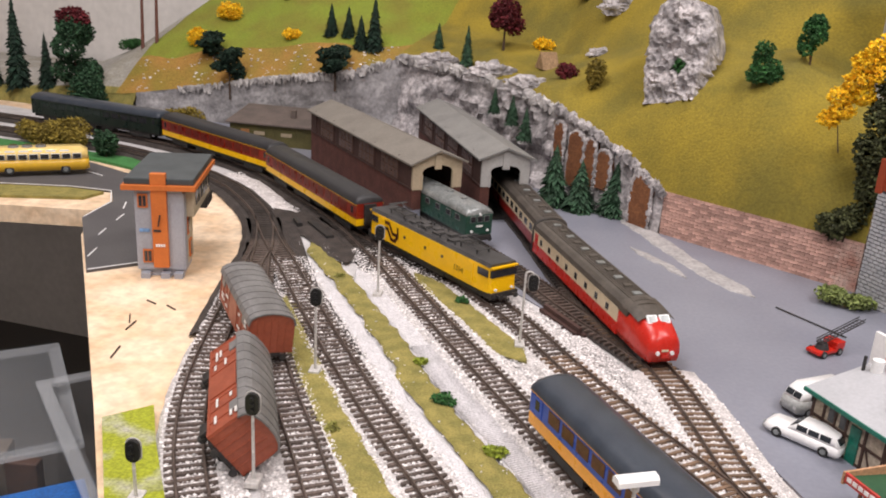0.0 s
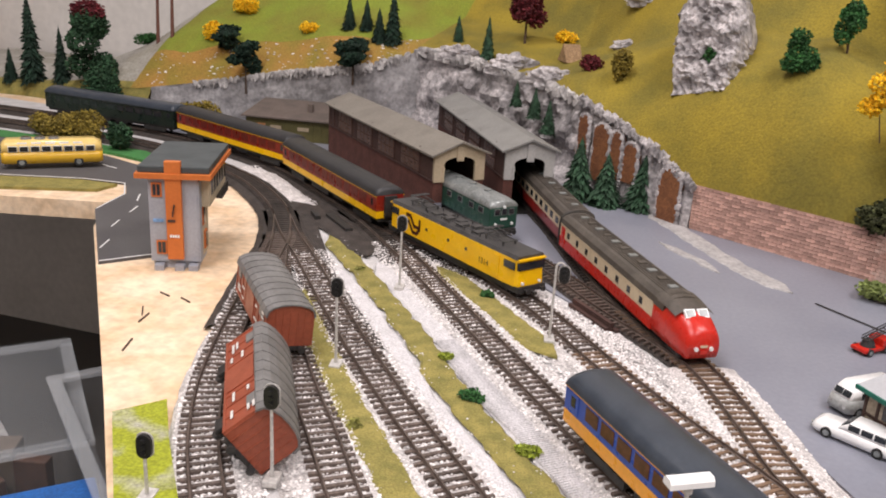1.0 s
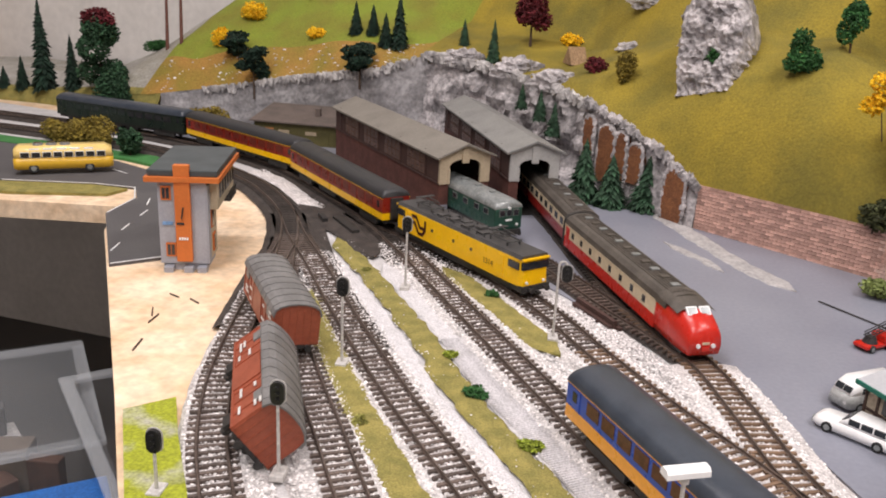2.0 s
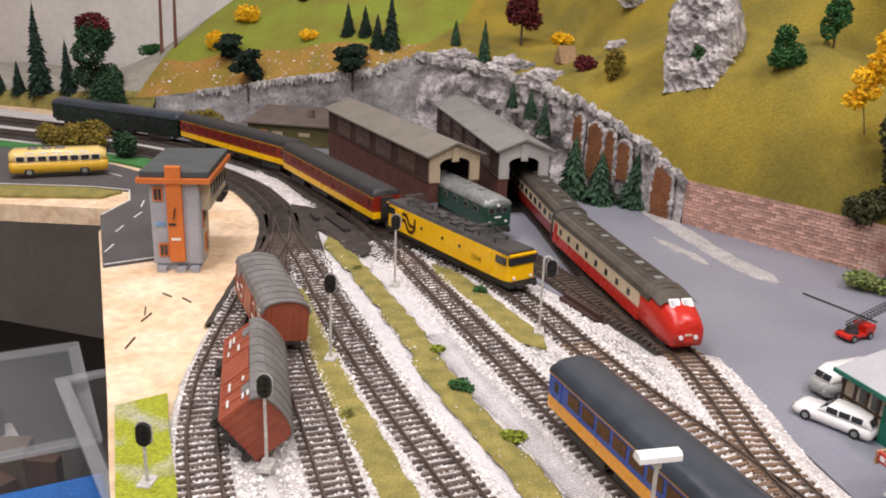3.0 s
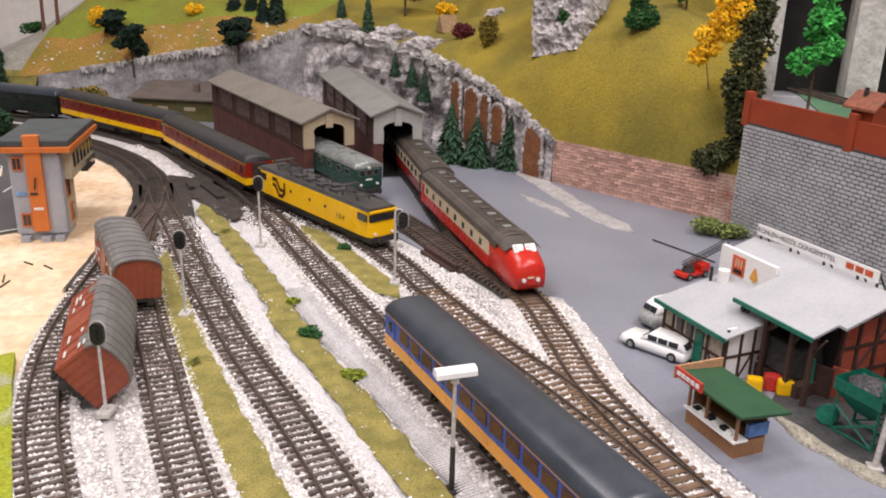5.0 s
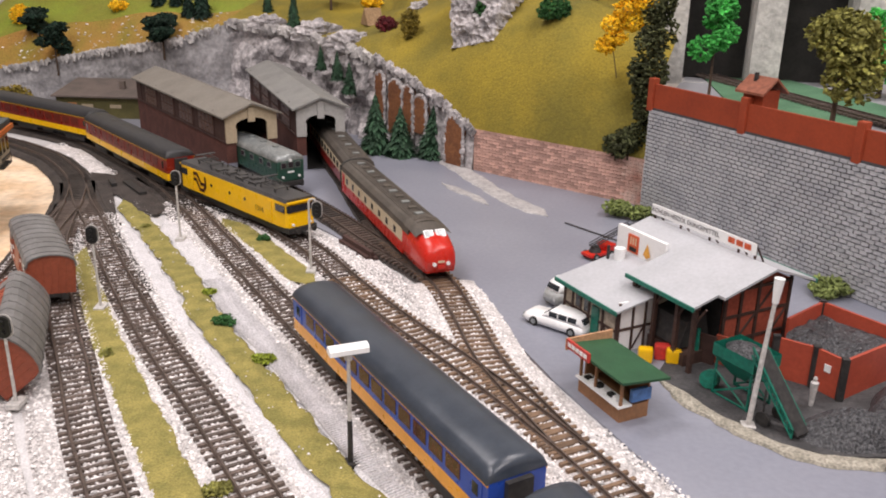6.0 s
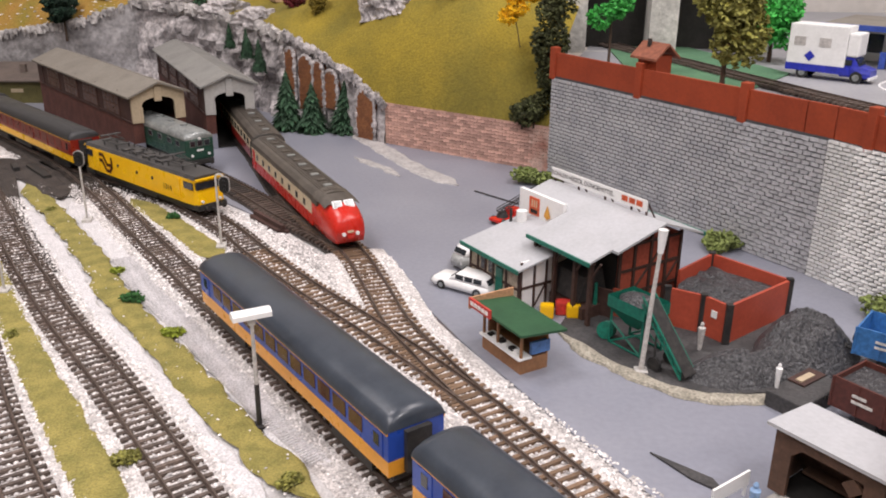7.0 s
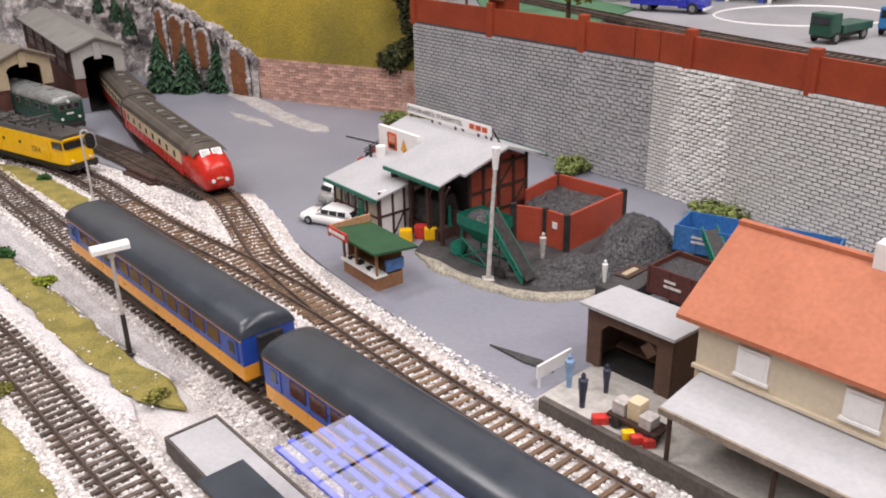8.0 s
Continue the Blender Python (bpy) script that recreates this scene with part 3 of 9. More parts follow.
def yellow_locomotive(m):
    t = thing("electric_locomotive", m, "bright yellow electric locomotive with a dark equipment-covered roof", "locomotive")
    L, w, z0, zw = 0.196, 0.0166, 0.0165, 0.0405
    bm = bmesh.new()
    rows = []
    for x, k in ((-L / 2 - 0.004, 0.80), (-L / 2, 0.94), (-L / 2 + 0.012, 1.0), (L / 2 - 0.012, 1.0), (L / 2, 0.94), (L / 2 + 0.004, 0.80)):
        top = zw
        rows.append([bm.verts.new(p) for p in ((x, -w * k, z0), (x * (0.985 if abs(x) > L / 2 else 1), -w * k * 0.97, top), (x * (0.985 if abs(x) > L / 2 else 1), w * k * 0.97, top), (x, w * k, z0))])
    for a, b in zip(rows, rows[1:]):
        for i in range(4):
            j = (i + 1) % 4
            bm.faces.new((a[i], a[j], b[j], b[i]))
    bm.faces.new(rows[0])
    bm.faces.new(rows[-1][::-1])
    bmesh.ops.recalc_face_normals(bm, faces=bm.faces[:])
    part("body", bm, YELLOW, t)
    ROOFGREY = material("loco_roof_grey", (0.034, 0.033, 0.033), (0.060, 0.057, 0.056), 90, 0.5, fine_mix=0.15)
    part("roof", prism([(-w * 0.95, zw), (-w * 0.80, zw + 0.0030), (w * 0.80, zw + 0.0030), (w * 0.95, zw)], -L / 2 - 0.002, L / 2 + 0.002), ROOFGREY, t)
    for sx in (-1, 1):
        bm = bmesh.new()
        xa, xb = sorted((sx * (L / 2 - 0.014), sx * (L / 2 + 0.0042)))
        for side in (-1, 1):
            add_box(bm, min(sx * (L / 2 - 0.014), sx * (L / 2 + 0.0005)), max(sx * (L / 2 - 0.014), sx * (L / 2 + 0.0005)), side * w * 0.975 - 0.0006, side * w * 0.975 + 0.0004, 0.0312, 0.0378)
        add_box(bm, min(sx * (L / 2 + 0.0005), sx * (L / 2 + 0.0041)), max(sx * (L / 2 + 0.0005), sx * (L / 2 + 0.0041)), -w * 0.86, w * 0.86, 0.0312, 0.0378)
        part("cab_window", bm, WINDOW, t)
        bm = bmesh.new()
        add_box(bm, min(sx * (L / 2 - 0.010), sx * (L / 2 + 0.0050)), max(sx * (L / 2 - 0.010), sx * (L / 2 + 0.0050)), -w * 0.90, w * 0.90, zw - 0.0008, zw + 0.0006)
        part("cab_edge", bm, YELLOW, t)
        bm = bmesh.new()
        xf = sx * (L / 2 + 0.0045)
        for y in (-0.0095, 0.0095):
            add_tube(bm, (xf - sx * 0.001, y, 0.0195), (xf + sx * 0.0008, y, 0.0195), 0.0013, n=12)
        part("headlight", bm, WHITE, t)
        bm = bmesh.new()
        add_box(bm, min(sx * (L / 2 - 0.01), sx * (L / 2 + 0.006)), max(sx * (L / 2 - 0.01), sx * (L / 2 + 0.006)), -0.0155, 0.0155, 0.0115, 0.0168)
        add_box(bm, min(sx * (L / 2), sx * (L / 2 + 0.012)), max(sx * (L / 2), sx * (L / 2 + 0.012)), -0.0015, 0.0015, 0.0105, 0.0125)
        part("buffer_beam", bm, BLACK, t)
        buffers(t, sx * (L / 2 + 0.006), sx)
        for side in (-1, 1):
            bm = bmesh.new()
            add_box(bm, sx * (L / 2 - 0.024) - 0.004, sx * (L / 2 - 0.024) + 0.004, side * w - 0.0004, side * w + 0.0003, 0.0185, 0.0385)
            part("cab_door", bm, YELLOW, t)
    bm = bmesh.new()
    add_box(bm, -L / 2, L / 2, -0.0145, 0.0145, 0.0120, 0.0168)
    add_box(bm, -0.03, 0.03, -0.0135, 0.0135, 0.0085, 0.0125)
    part("underframe", bm, BLACK, t)
    bogie(t, -0.058, 0.042, 0.0062)
    bogie(t, 0.058, 0.042, 0.0062)
    EQUIP = material("roof_equipment_grey", (0.035, 0.033, 0.032), (0.075, 0.071, 0.068), 150, 0.6)
    pantograph(t, -0.062, EQUIP, 0.0480)
    pantograph(t, 0.058, EQUIP, 0.0480)
    bm = bmesh.new()
    for i, x in enumerate((-0.036, -0.026, -0.016, -0.006, 0.006, 0.018, 0.030)):
        y = 0.004 if i % 2 else -0.003
        add_box(bm, x - 0.004, x + 0.004, y - 0.0045, y + 0.0045, 0.0432, 0.0450 + 0.0006 * (i % 3))
    for y in (-0.0095, 0.0095):
        add_tube(bm, (-0.045, y, 0.0462), (0.04, y, 0.0462), 0.0004, n=6)
        for x in np.linspace(-0.044, 0.04, 8):
            add_tube(bm, (x, y, 0.0432), (x, y, 0.0462), 0.0007, n=6)
    part("roof_equipment", bm, EQUIP, t)
    LOGO = material("logo_maroon", (0.07, 0.008, 0.006), rough=0.4)
    for side in (-1, 1):
        bm = bmesh.new()
        wy = side * (w + 0.0003)
        lines = [[(-0.012, -0.005), (-0.012, 0.002), (-0.008, 0.006), (-0.002, 0.006), (0.004, -0.001), (0.012, -0.001)], [(0.012, 0.005), (0.012, -0.002), (0.008, -0.006), (0.002, -0.006), (-0.004, 0.001), (-0.012, 0.001)]]
        strokes(bm, lines, 0.0026, lambda x, z: (-0.060 + x * (-side) * 1.15, wy, 0.0287 + z * 1.3))
        part("logo", bm, LOGO, t, "dark maroon angular logo")
        writing("running_number", "1314", 0.0075, LOGO, t, Matrix(((-side * 1.0, 0, 0, 0.056), (0, 0, side * 1.0, side * (w + 0.0003)), (0, 1, 0, 0.0262), (0, 0, 0, 1))) , "dark painted running number")
        for x in (-0.034, 0.002, 0.030):
            bm = bmesh.new()
            add_tube(bm, (x, side * (w - 0.0005), 0.0300), (x, side * (w + 0.0004), 0.0300), 0.0016, n=14)
            part("porthole", bm, WINDOW, t)
    return t


def wine_coach(m):
    return coach(m, "wine red and yellow passenger coach with a black roof", L=0.268, lower=YELLOW, upper=WINE, stripe=YELLOW, roof=BLACKROOF, glass=WINEGLASS, windows=11, zmid=0.0265, group="yellow and red train")


nose = nearest_s("main", 0.292, 0.979)
GAP = 0.009
yellow_locomotive(on_track("main", nose - 0.107, 0.07))
wine_coach(on_track("main", nose - 0.214 - GAP - 0.134, 0.1))
wine_coach(on_track("main", nose - 0.214 - 2 * GAP - 0.134 * 3, 0.1))
DARKGREEN = material("dark_green_coach_paint", (0.012, 0.02, 0.016), (0.018, 0.026, 0.02), 80, 0.3)
coach(on_track("main", nose - 0.214 - 3 * GAP - 0.134 * 5, 0.1), "very dark green passenger coach with a black roof", lower=DARKGREEN, upper=DARKGREEN, stripe=DARKGREEN, glass=WINDOW, group="yellow and red train")


def green_locomotive(m):
    t = thing("diesel_locomotive", m, "dark green centre-cab style locomotive with a silver rounded roof", "locomotive")
    L, w, z0, zw, zr = 0.150, 0.0166, 0.0165, 0.0400, 0.0490
    part("body", prism([(-w, z0), (-w, zw), (w, zw), (w, z0)], -L / 2, L / 2, 0.002), GREENLOCO, t)
    part("roof", roof_mesh(L - 0.001, w - 0.0004, zw, zr, end=0.012), SILVER, t, smooth=True)
    bm = bmesh.new()
    for x in (-0.05, -0.02, 0.01, 0.04):
        add_tube(bm, (x, 0, zr - 0.0005), (x, 0, zr + 0.0018), 0.004, n=14)
    part("roof_vent", bm, SILVER, t)
    for side in (-1, 1):
        for x in (-0.056, -0.036, -0.012, 0.012, 0.036, 0.056):
            bm = bmesh.new()
            panel(bm, x - 0.005, x + 0.005, side, w, 0.0305, 0.0372)
            win = part("side_window", bm, SILVER, t)
            bm = bmesh.new()
            panel(bm, x - 0.0042, x + 0.0042, side, w + 0.0002, 0.0313, 0.0364)
            part("pane", bm, WINDOW, win)
        bm = bmesh.new()
        for k in range(9):
            panel(bm, -0.045 + k * 0.0112 - 0.0035, -0.045 + k * 0.0112 + 0.0035, side, w, 0.0185, 0.0255, 0.0003)
        part("grille", bm, GREENLOCO, t)
    for sx in (-1, 1):
        bm = bmesh.new()
        xf = sx * L / 2
        for y in (-0.0085, 0.0, 0.0085):
            add_box(bm, min(xf - sx * 0.0004, xf + sx * 0.0004), max(xf - sx * 0.0004, xf + sx * 0.0004), y - 0.0034, y + 0.0034, 0.0315, 0.0385)
        part("cab_window", bm, SILVER, t, "silver-framed cab window")
        for y in (-0.0085, 0.0, 0.0085):
            bm = bmesh.new()
            add_box(bm, min(xf, xf + sx * 0.0007), max(xf, xf + sx * 0.0007), y - 0.0028, y + 0.0028, 0.0322, 0.0378)
            part("pane", bm, WINDOW, t)
        bm = bmesh.new()
        for y, z in ((-0.010, 0.0220), (0.010, 0.0220), (0, 0.0402)):
            add_tube(bm, (xf - sx * 0.001, y, z), (xf + sx * 0.0012, y, z), 0.0015, n=12)
        part("headlight", bm, WHITE, t)
        bm = bmesh.new()
        add_box(bm, min(xf, xf + sx * 0.0004), max(xf, xf + sx * 0.0004), -0.004, 0.004, 0.0262, 0.0282)
        part("number_bar", bm, WHITE, t)
        bm = bmesh.new()
        add_box(bm, min(xf - sx * 0.01, xf + sx * 0.003), max(xf - sx * 0.01, xf + sx * 0.003), -0.014, 0.014, 0.0115, 0.0168)
        part("buffer_beam", bm, BLACK, t)
        buffers(t, xf + sx * 0.003, sx)
    part("underframe", box(-L / 2, L / 2, -0.013, 0.013, 0.0115, 0.0166), BLACK, t)
    bogie(t, -0.045, 0.03)
    bogie(t, 0.045, 0.03)
    return t


green_locomotive(on_track("shed_a", nearest_s("shed_a", 0.234, 1.135) - 0.078, 0.05))


def tee_car(m, label, nose_end, L=0.262):
    t = thing("express_railcar", m, label, "railcar", "red and cream express train")
    w, z0, zm, zw, zr = 0.0168, 0.0135, 0.0240, 0.0365, 0.0470
    cab = 0.052 if nose_end else 0.0
    x0, x1 = -L / 2, L / 2 - cab
    part("lower_body", prism([(-w, z0), (-w, zm), (w, zm), (w, z0)], x0, x1), TEE_RED if nose_end else material("deep_red_paint", (0.27, 0.016, 0.012), (0.22, 0.013, 0.01), 80, 0.3), t)
    part("upper_body", prism([(-w, zm), (-w, zw), (w, zw), (w, zm)], x0, x1), CREAM, t)
    roof_l = L if not nose_end else L - 0.036
    bm = bmesh.new()
    o = [(-w - 0.0004, zw - 0.0006)] + car_outline(w + 0.0004, zw, zw, zr)[1:-1] + [(w + 0.0004, zw - 0.0006)]
    add_prism(bm, o, x0, x0 + roof_l)
    bmesh.ops.recalc_face_normals(bm, faces=bm.faces[:])
    part("roof", bm, BROWNROOF, t)
    bm = bmesh.new()
    for i in range(-4, 5):
        a = i * 0.15
        y = w * math.sin(a) * 0.9
        z = zw + (zr - zw) * (1 - (y / w) ** 2) ** 0.42
        add_box(bm, x0 + 0.006, x0 + roof_l - 0.006, y - 0.0004, y + 0.0004, z - 0.0004, z + 0.0005)
    part("roof_rib", bm, BROWNROOF, t)
    for k in range(11):
        bm = bmesh.new()
        x = x0 + 0.02 + k * (roof_l - 0.04) / 10
        add_box(bm, x - 0.003, x + 0.003, -0.0035, 0.0035, zr - 0.0004, zr + 0.0010)
        part("roof_vent", bm, BROWNROOF if k % 2 else SILVER, t)
    n = 11 if not nose_end else 8
    for side in (-1, 1):
        for k in range(n):
            x = x0 + 0.024 + k * ((x1 - x0) - 0.045) / (n - 1)
            bm = bmesh.new()
            hw = 0.0052 if not nose_end else 0.0028
            panel(bm, x - hw, x + hw, side, w, zm + 0.0030, zw - (0.0028 if not nose_end else 0.0040), 0.0004)
            part("window", bm, WINDOW, t)
        bm = bmesh.new()
        panel(bm, x0, x1, side, w, zw - 0.0007, zw + 0.0002, 0.0005)
        part("gutter", bm, CREAM, t)
        bm = bmesh.new()
        panel(bm, x0 + 0.005, x0 + 0.014, side, w, z0 + 0.001, zw - 0.002, 0.0005)
        part("door", bm, TEE_RED, t)
    if nose_end:
        bm = bmesh.new()
        rows = []
        for j in range(11):
            k = j / 10
            x = x1 + (L / 2 - x1) * (1 - (1 - k) ** 1.25 if k < 1 else 1)
            ww = w * (1 - 0.27 * k ** 3.0)
            top = zr - 0.0150 * k ** 1.9 if k > 0.28 else zr - 0.0150 * 0.28 ** 1.9 * (k / 0.28)
            sh = zw + (top - zr) * 0.75
            low = z0 - 0.001 * k
            prof = [(-ww * 0.92, low), (-ww, 0.019), (-ww, 0.5 * (0.019 + sh)), (-ww * 0.97, sh), (-ww * 0.72, sh + (top - sh) * 0.72), (-ww * 0.36, top - (top - sh) * 0.07), (0, top)]
            prof = prof + [(-y, z) for y, z in prof[-2::-1]]
            rows.append([bm.verts.new((x, y, z)) for y, z in prof])
        for a, b in zip(rows, rows[1:]):
            for i in range(len(a) - 1):
                bm.faces.new((a[i], b[i], b[i + 1], a[i + 1]))
            bm.faces.new((a[-1], b[-1], b[0], a[0]))
        bm.faces.new(rows[-1])
        bmesh.ops.recalc_face_normals(bm, faces=bm.faces[:])
        bmesh.ops.bevel(bm, geom=[e for e in rows[-1][0].link_edges if e.verts[0] in rows[-1] and e.verts[1] in rows[-1]], offset=0.0015, segments=2, affect="EDGES")
        part("cab", bm, TEE_RED, t, "sloped bright red driving cab", smooth=True)
        bm = bmesh.new()
        tops = []
        for j in range(9):
            k = 0.56 * j / 8
            x = x1 + (L / 2 - x1) * (1 - (1 - k) ** 1.25)
            ww = w * (1 - 0.27 * k ** 3.0) + 0.0003
            top = (zr - 0.0150 * k ** 1.9 if k > 0.28 else zr - 0.0150 * 0.28 ** 1.9 * (k / 0.28)) + 0.0005
            sh = zw + (top - zr) * 0.75 + (0.0035 + 0.0040 * k if j else 0.0)
            prof = [(-ww * 0.97, sh), (-ww * 0.74, sh + (top - sh) * 0.72), (-ww * 0.36, top - (top - sh) * 0.06), (0, top)]
            tops.append([bm.verts.new((x, y, z)) for y, z in prof + [(-y, z) for y, z in prof[-2::-1]]])
        for a, b in zip(tops, tops[1:]):
            for i in range(len(a) - 1):
                bm.faces.new((a[i], b[i], b[i + 1], a[i + 1]))
        part("cab_roof", bm, BROWNROOF, t, "dark weathered roof over the cab", smooth=True)
        for y in (-0.0052, 0.0052):
            bm = bmesh.new()
            add_box(bm, -0.0036, 0.0036, -0.0042, 0.0042, -0.0006, 0.0012)
            fr = part("windscreen", bm, WHITE, t, "silver-white framed windscreen")
            fr.matrix_basis = pose(L / 2 - 0.0170, y, 0.0408, 0, 42, 0)
            bm = bmesh.new()
            add_box(bm, -0.0026, 0.0026, -0.0031, 0.0031, 0.0008, 0.0016)
            part("pane", bm, SILVER, fr)
        for y in (-0.0060, 0.0060):
            bm = bmesh.new()
            add_tube(bm, (L / 2 - 0.0022, y, 0.0205), (L / 2 + 0.0012, y, 0.0205), 0.0017, n=14)
            part("headlight", bm, WHITE, t)
        bm = bmesh.new()
        add_box(bm, L / 2 - 0.001, L / 2 + 0.0006, -0.0028, 0.0028, 0.0215, 0.0232)
        part("number_bar", bm, CREAM, t)
        bm = bmesh.new()
        add_box(bm, L / 2 - 0.001, L / 2 + 0.0010, -0.003, 0.003, 0.0165, 0.0195)
        part("coupling_cover", bm, TEE_RED, t)
    bm = bmesh.new()
    add_box(bm, x0 + 0.004, L / 2 - 0.012, -0.0125, 0.0125, 0.0085, 0.0127)
    part("underframe", bm, BLACK, t)
    bm = bmesh.new()
    add_prism(bm, [(-w - 0.0006, 0.014)] + car_outline(w + 0.0006, zw, zw, zr + 0.0008)[1:-1] + [(w + 0.0006, 0.014)], x0 - 0.0035, x0 + 0.0005)
    bmesh.ops.recalc_face_normals(bm, faces=bm.faces[:])
    part("gangway", bm, BLACK, t)
    bogie(t, -L / 2 + 0.045)
    bogie(t, L / 2 - 0.052)
    return t


tee = nearest_s("shed_b", 0.441, 0.906)
tee_car(on_track("shed_b", tee - 0.131, 0.095), "red and cream express railcar with a sloped bright red cab", True)
tee_car(on_track("shed_b", tee - 0.262 - 0.007 - 0.131, 0.095), "deep red and cream express railcar half inside the shed", False)

# ---- derailed goods wagons ----
BOXBROWN = material("brown_wagon_paint", (0.33, 0.082, 0.042), (0.27, 0.066, 0.034), 60, 0.45, fine_mix=0.12)
WAGROOF = material("grey_wagon_roof", (0.19, 0.185, 0.18), (0.14, 0.135, 0.13), 60, 0.45, fine_mix=0.12)
LETTER = material("white_lettering", (0.75, 0.72, 0.68), rough=0.6)


def goods_wagon(m, label):
    """Its origin is on the track, under the middle."""
    t = thing("goods_wagon", m, label, "goods wagon", "derailed goods wagons")
    L, w, z0, zw, zr = 0.112, 0.0165, 0.0135, 0.0365, 0.0450
    bm = bmesh.new()
    add_prism(bm, [(-w, z0), (-w, zw)] + car_outline(w, zw, zw, zr - 0.001)[2:-2] + [(w, zw), (w, z0)], -L / 2, L / 2)
    bmesh.ops.recalc_face_normals(bm, faces=bm.faces[:])
    part("body", bm, BOXBROWN, t)
    bm = bmesh.new()
    o = [(-w - 0.0012, zw - 0.0010)] + car_outline(w + 0.0012, zw, zw, zr)[1:-1] + [(w + 0.0012, zw - 0.0010)]
    i_ = [(y * 0.94, z - 0.0010) for y, z in o][::-1]
    add_prism(bm, o + i_, -L / 2 - 0.0015, L / 2 + 0.0015)
    bmesh.ops.recalc_face_normals(bm, faces=bm.faces[:])
    part("roof", bm, WAGROOF, t, "grey arched roof with raised ribs")
    for k in range(9):
        bm = bmesh.new()
        x = -L / 2 + 0.006 + k * (L - 0.012) / 8
        oo = [(y * 1.012, z + 0.0005) for y, z in o]
        add_prism(bm, oo + i_, x - 0.0005, x + 0.0005)
        bmesh.ops.recalc_face_normals(bm, faces=bm.faces[:])
        part("roof_rib", bm, WAGROOF, t)
    for side in (-1, 1):
        bm = bmesh.new()
        for x in np.linspace(-L / 2 + 0.001, L / 2 - 0.001, 10):
            panel(bm, x - 0.0006, x + 0.0006, side, w, z0, zw, 0.0006)
        panel(bm, -L / 2, L / 2, side, w, z0, z0 + 0.0016, 0.0007)
        part("side_post", bm, BOXBROWN, t)
        bm = bmesh.new()
        panel(bm, -0.014, 0.014, side, w, z0 + 0.001, zw - 0.002, 0.0009)
        part("sliding_door", bm, BOXBROWN, t)
        bm = bmesh.new()
        for x, z, l in ((-0.045, 0.019, 0.012), (-0.045, 0.022, 0.009), (-0.027, 0.018, 0.006), (-0.028, 0.026, 0.008), (0.020, 0.020, 0.010), (0.022, 0.030, 0.005), (0.040, 0.019, 0.008), (0.044, 0.030, 0.006), (0.044, 0.0335, 0.006)):
            panel(bm, x, x + l, side, w + 0.0011, z, z + 0.0016, 0.0002)
        part("lettering", bm, LETTER, t, "white worn lettering bars")
        for x in (-0.048, 0.034):
            bm = bmesh.new()
            panel(bm, x, x + 0.011, side, w + 0.0002, zw - 0.007, zw - 0.0015, 0.0008)
            part("vent_flap", bm, WAGROOF, t)
    bm = bmesh.new()
    for sx in (-1, 1):
        for y in np.linspace(-w + 0.001, w - 0.001, 7):
            add_box(bm, sx * L / 2 - 0.0005, sx * L / 2 + 0.0005, y - 0.0003, y + 0.0003, z0, zw + 0.003)
    part("end_board", bm, BOXBROWN, t)
    part("underframe", box(-L / 2, L / 2, -0.012, 0.012, 0.0105, z0), BLACK, t)
    for x in (-0.034, 0.034):
        bm = bmesh.new()
        for y in (-0.0085, 0.0085):
            add_tube(bm, (x, y - 0.0012, 0.0057), (x, y + 0.0012, 0.0057), 0.0057, n=16)
        add_tube(bm, (x, -0.012, 0.0057), (x, 0.012, 0.0057), 0.001)
        add_box(bm, x - 0.006, x + 0.006, -0.0130, -0.0110, 0.0045, 0.0125)
        add_box(bm, x - 0.006, x + 0.006, 0.0110, 0.0130, 0.0045, 0.0125)
        part("wheelset", bm, BLACK, t)
    for sx in (-1, 1):
        buffers(t, sx * L / 2, sx, 0.0125)
    return t


goods_wagon(along((0.121, 0.838, 0.002), (0.64, -0.77)) @ pose(0, 0, 0, -6, 0, 0), "brown covered goods wagon, derailed and leaning")
goods_wagon(along((0.161, 0.706, 0.0078), (0.495, -0.869)) @ pose(0, 0, 0, -54, 0, 0), "brown covered goods wagon, tipped onto its side")

# ---- buildings ----
SHEDROOF = material("taupe_shed_roof", (0.215, 0.195, 0.165), (0.185, 0.165, 0.14), 30, 0.7, fine_mix=0.1)
SHEDROOF_B = material("grey_shed_roof", (0.24, 0.235, 0.22), (0.20, 0.195, 0.185), 30, 0.7, fine_mix=0.1)
SHEDWOOD = material("dark_brown_shed_wall", (0.068, 0.032, 0.025), (0.05, 0.025, 0.02), 50, 0.7, fine_mix=0.2)
PLINTH = material("red_brown_plinth", (0.115, 0.040, 0.028), (0.085, 0.030, 0.022), 60, 0.8, fine_mix=0.2, bump=0.0004)
SANDY = material("sandy_gable", (0.47, 0.38, 0.26), (0.42, 0.34, 0.23), 50, 0.7, fine_mix=0.1)
PALEGREY = material("pale_grey_gable", (0.42, 0.41, 0.39), (0.37, 0.36, 0.345), 50, 0.7, fine_mix=0.1)
# near-black: painted shade in recesses, also black print, doors and bus panes
SHADE_BLACK = material("black_for_shade_and_print", (0.02, 0.018, 0.016), rough=0.9)
PANE = material("dusty_window_pane", (0.060, 0.032, 0.025), (0.095, 0.056, 0.045), 200, 0.3)
MUNTIN = material("faded_window_bars", (0.20, 0.125, 0.10), (0.15, 0.09, 0.07), 90, 0.7)


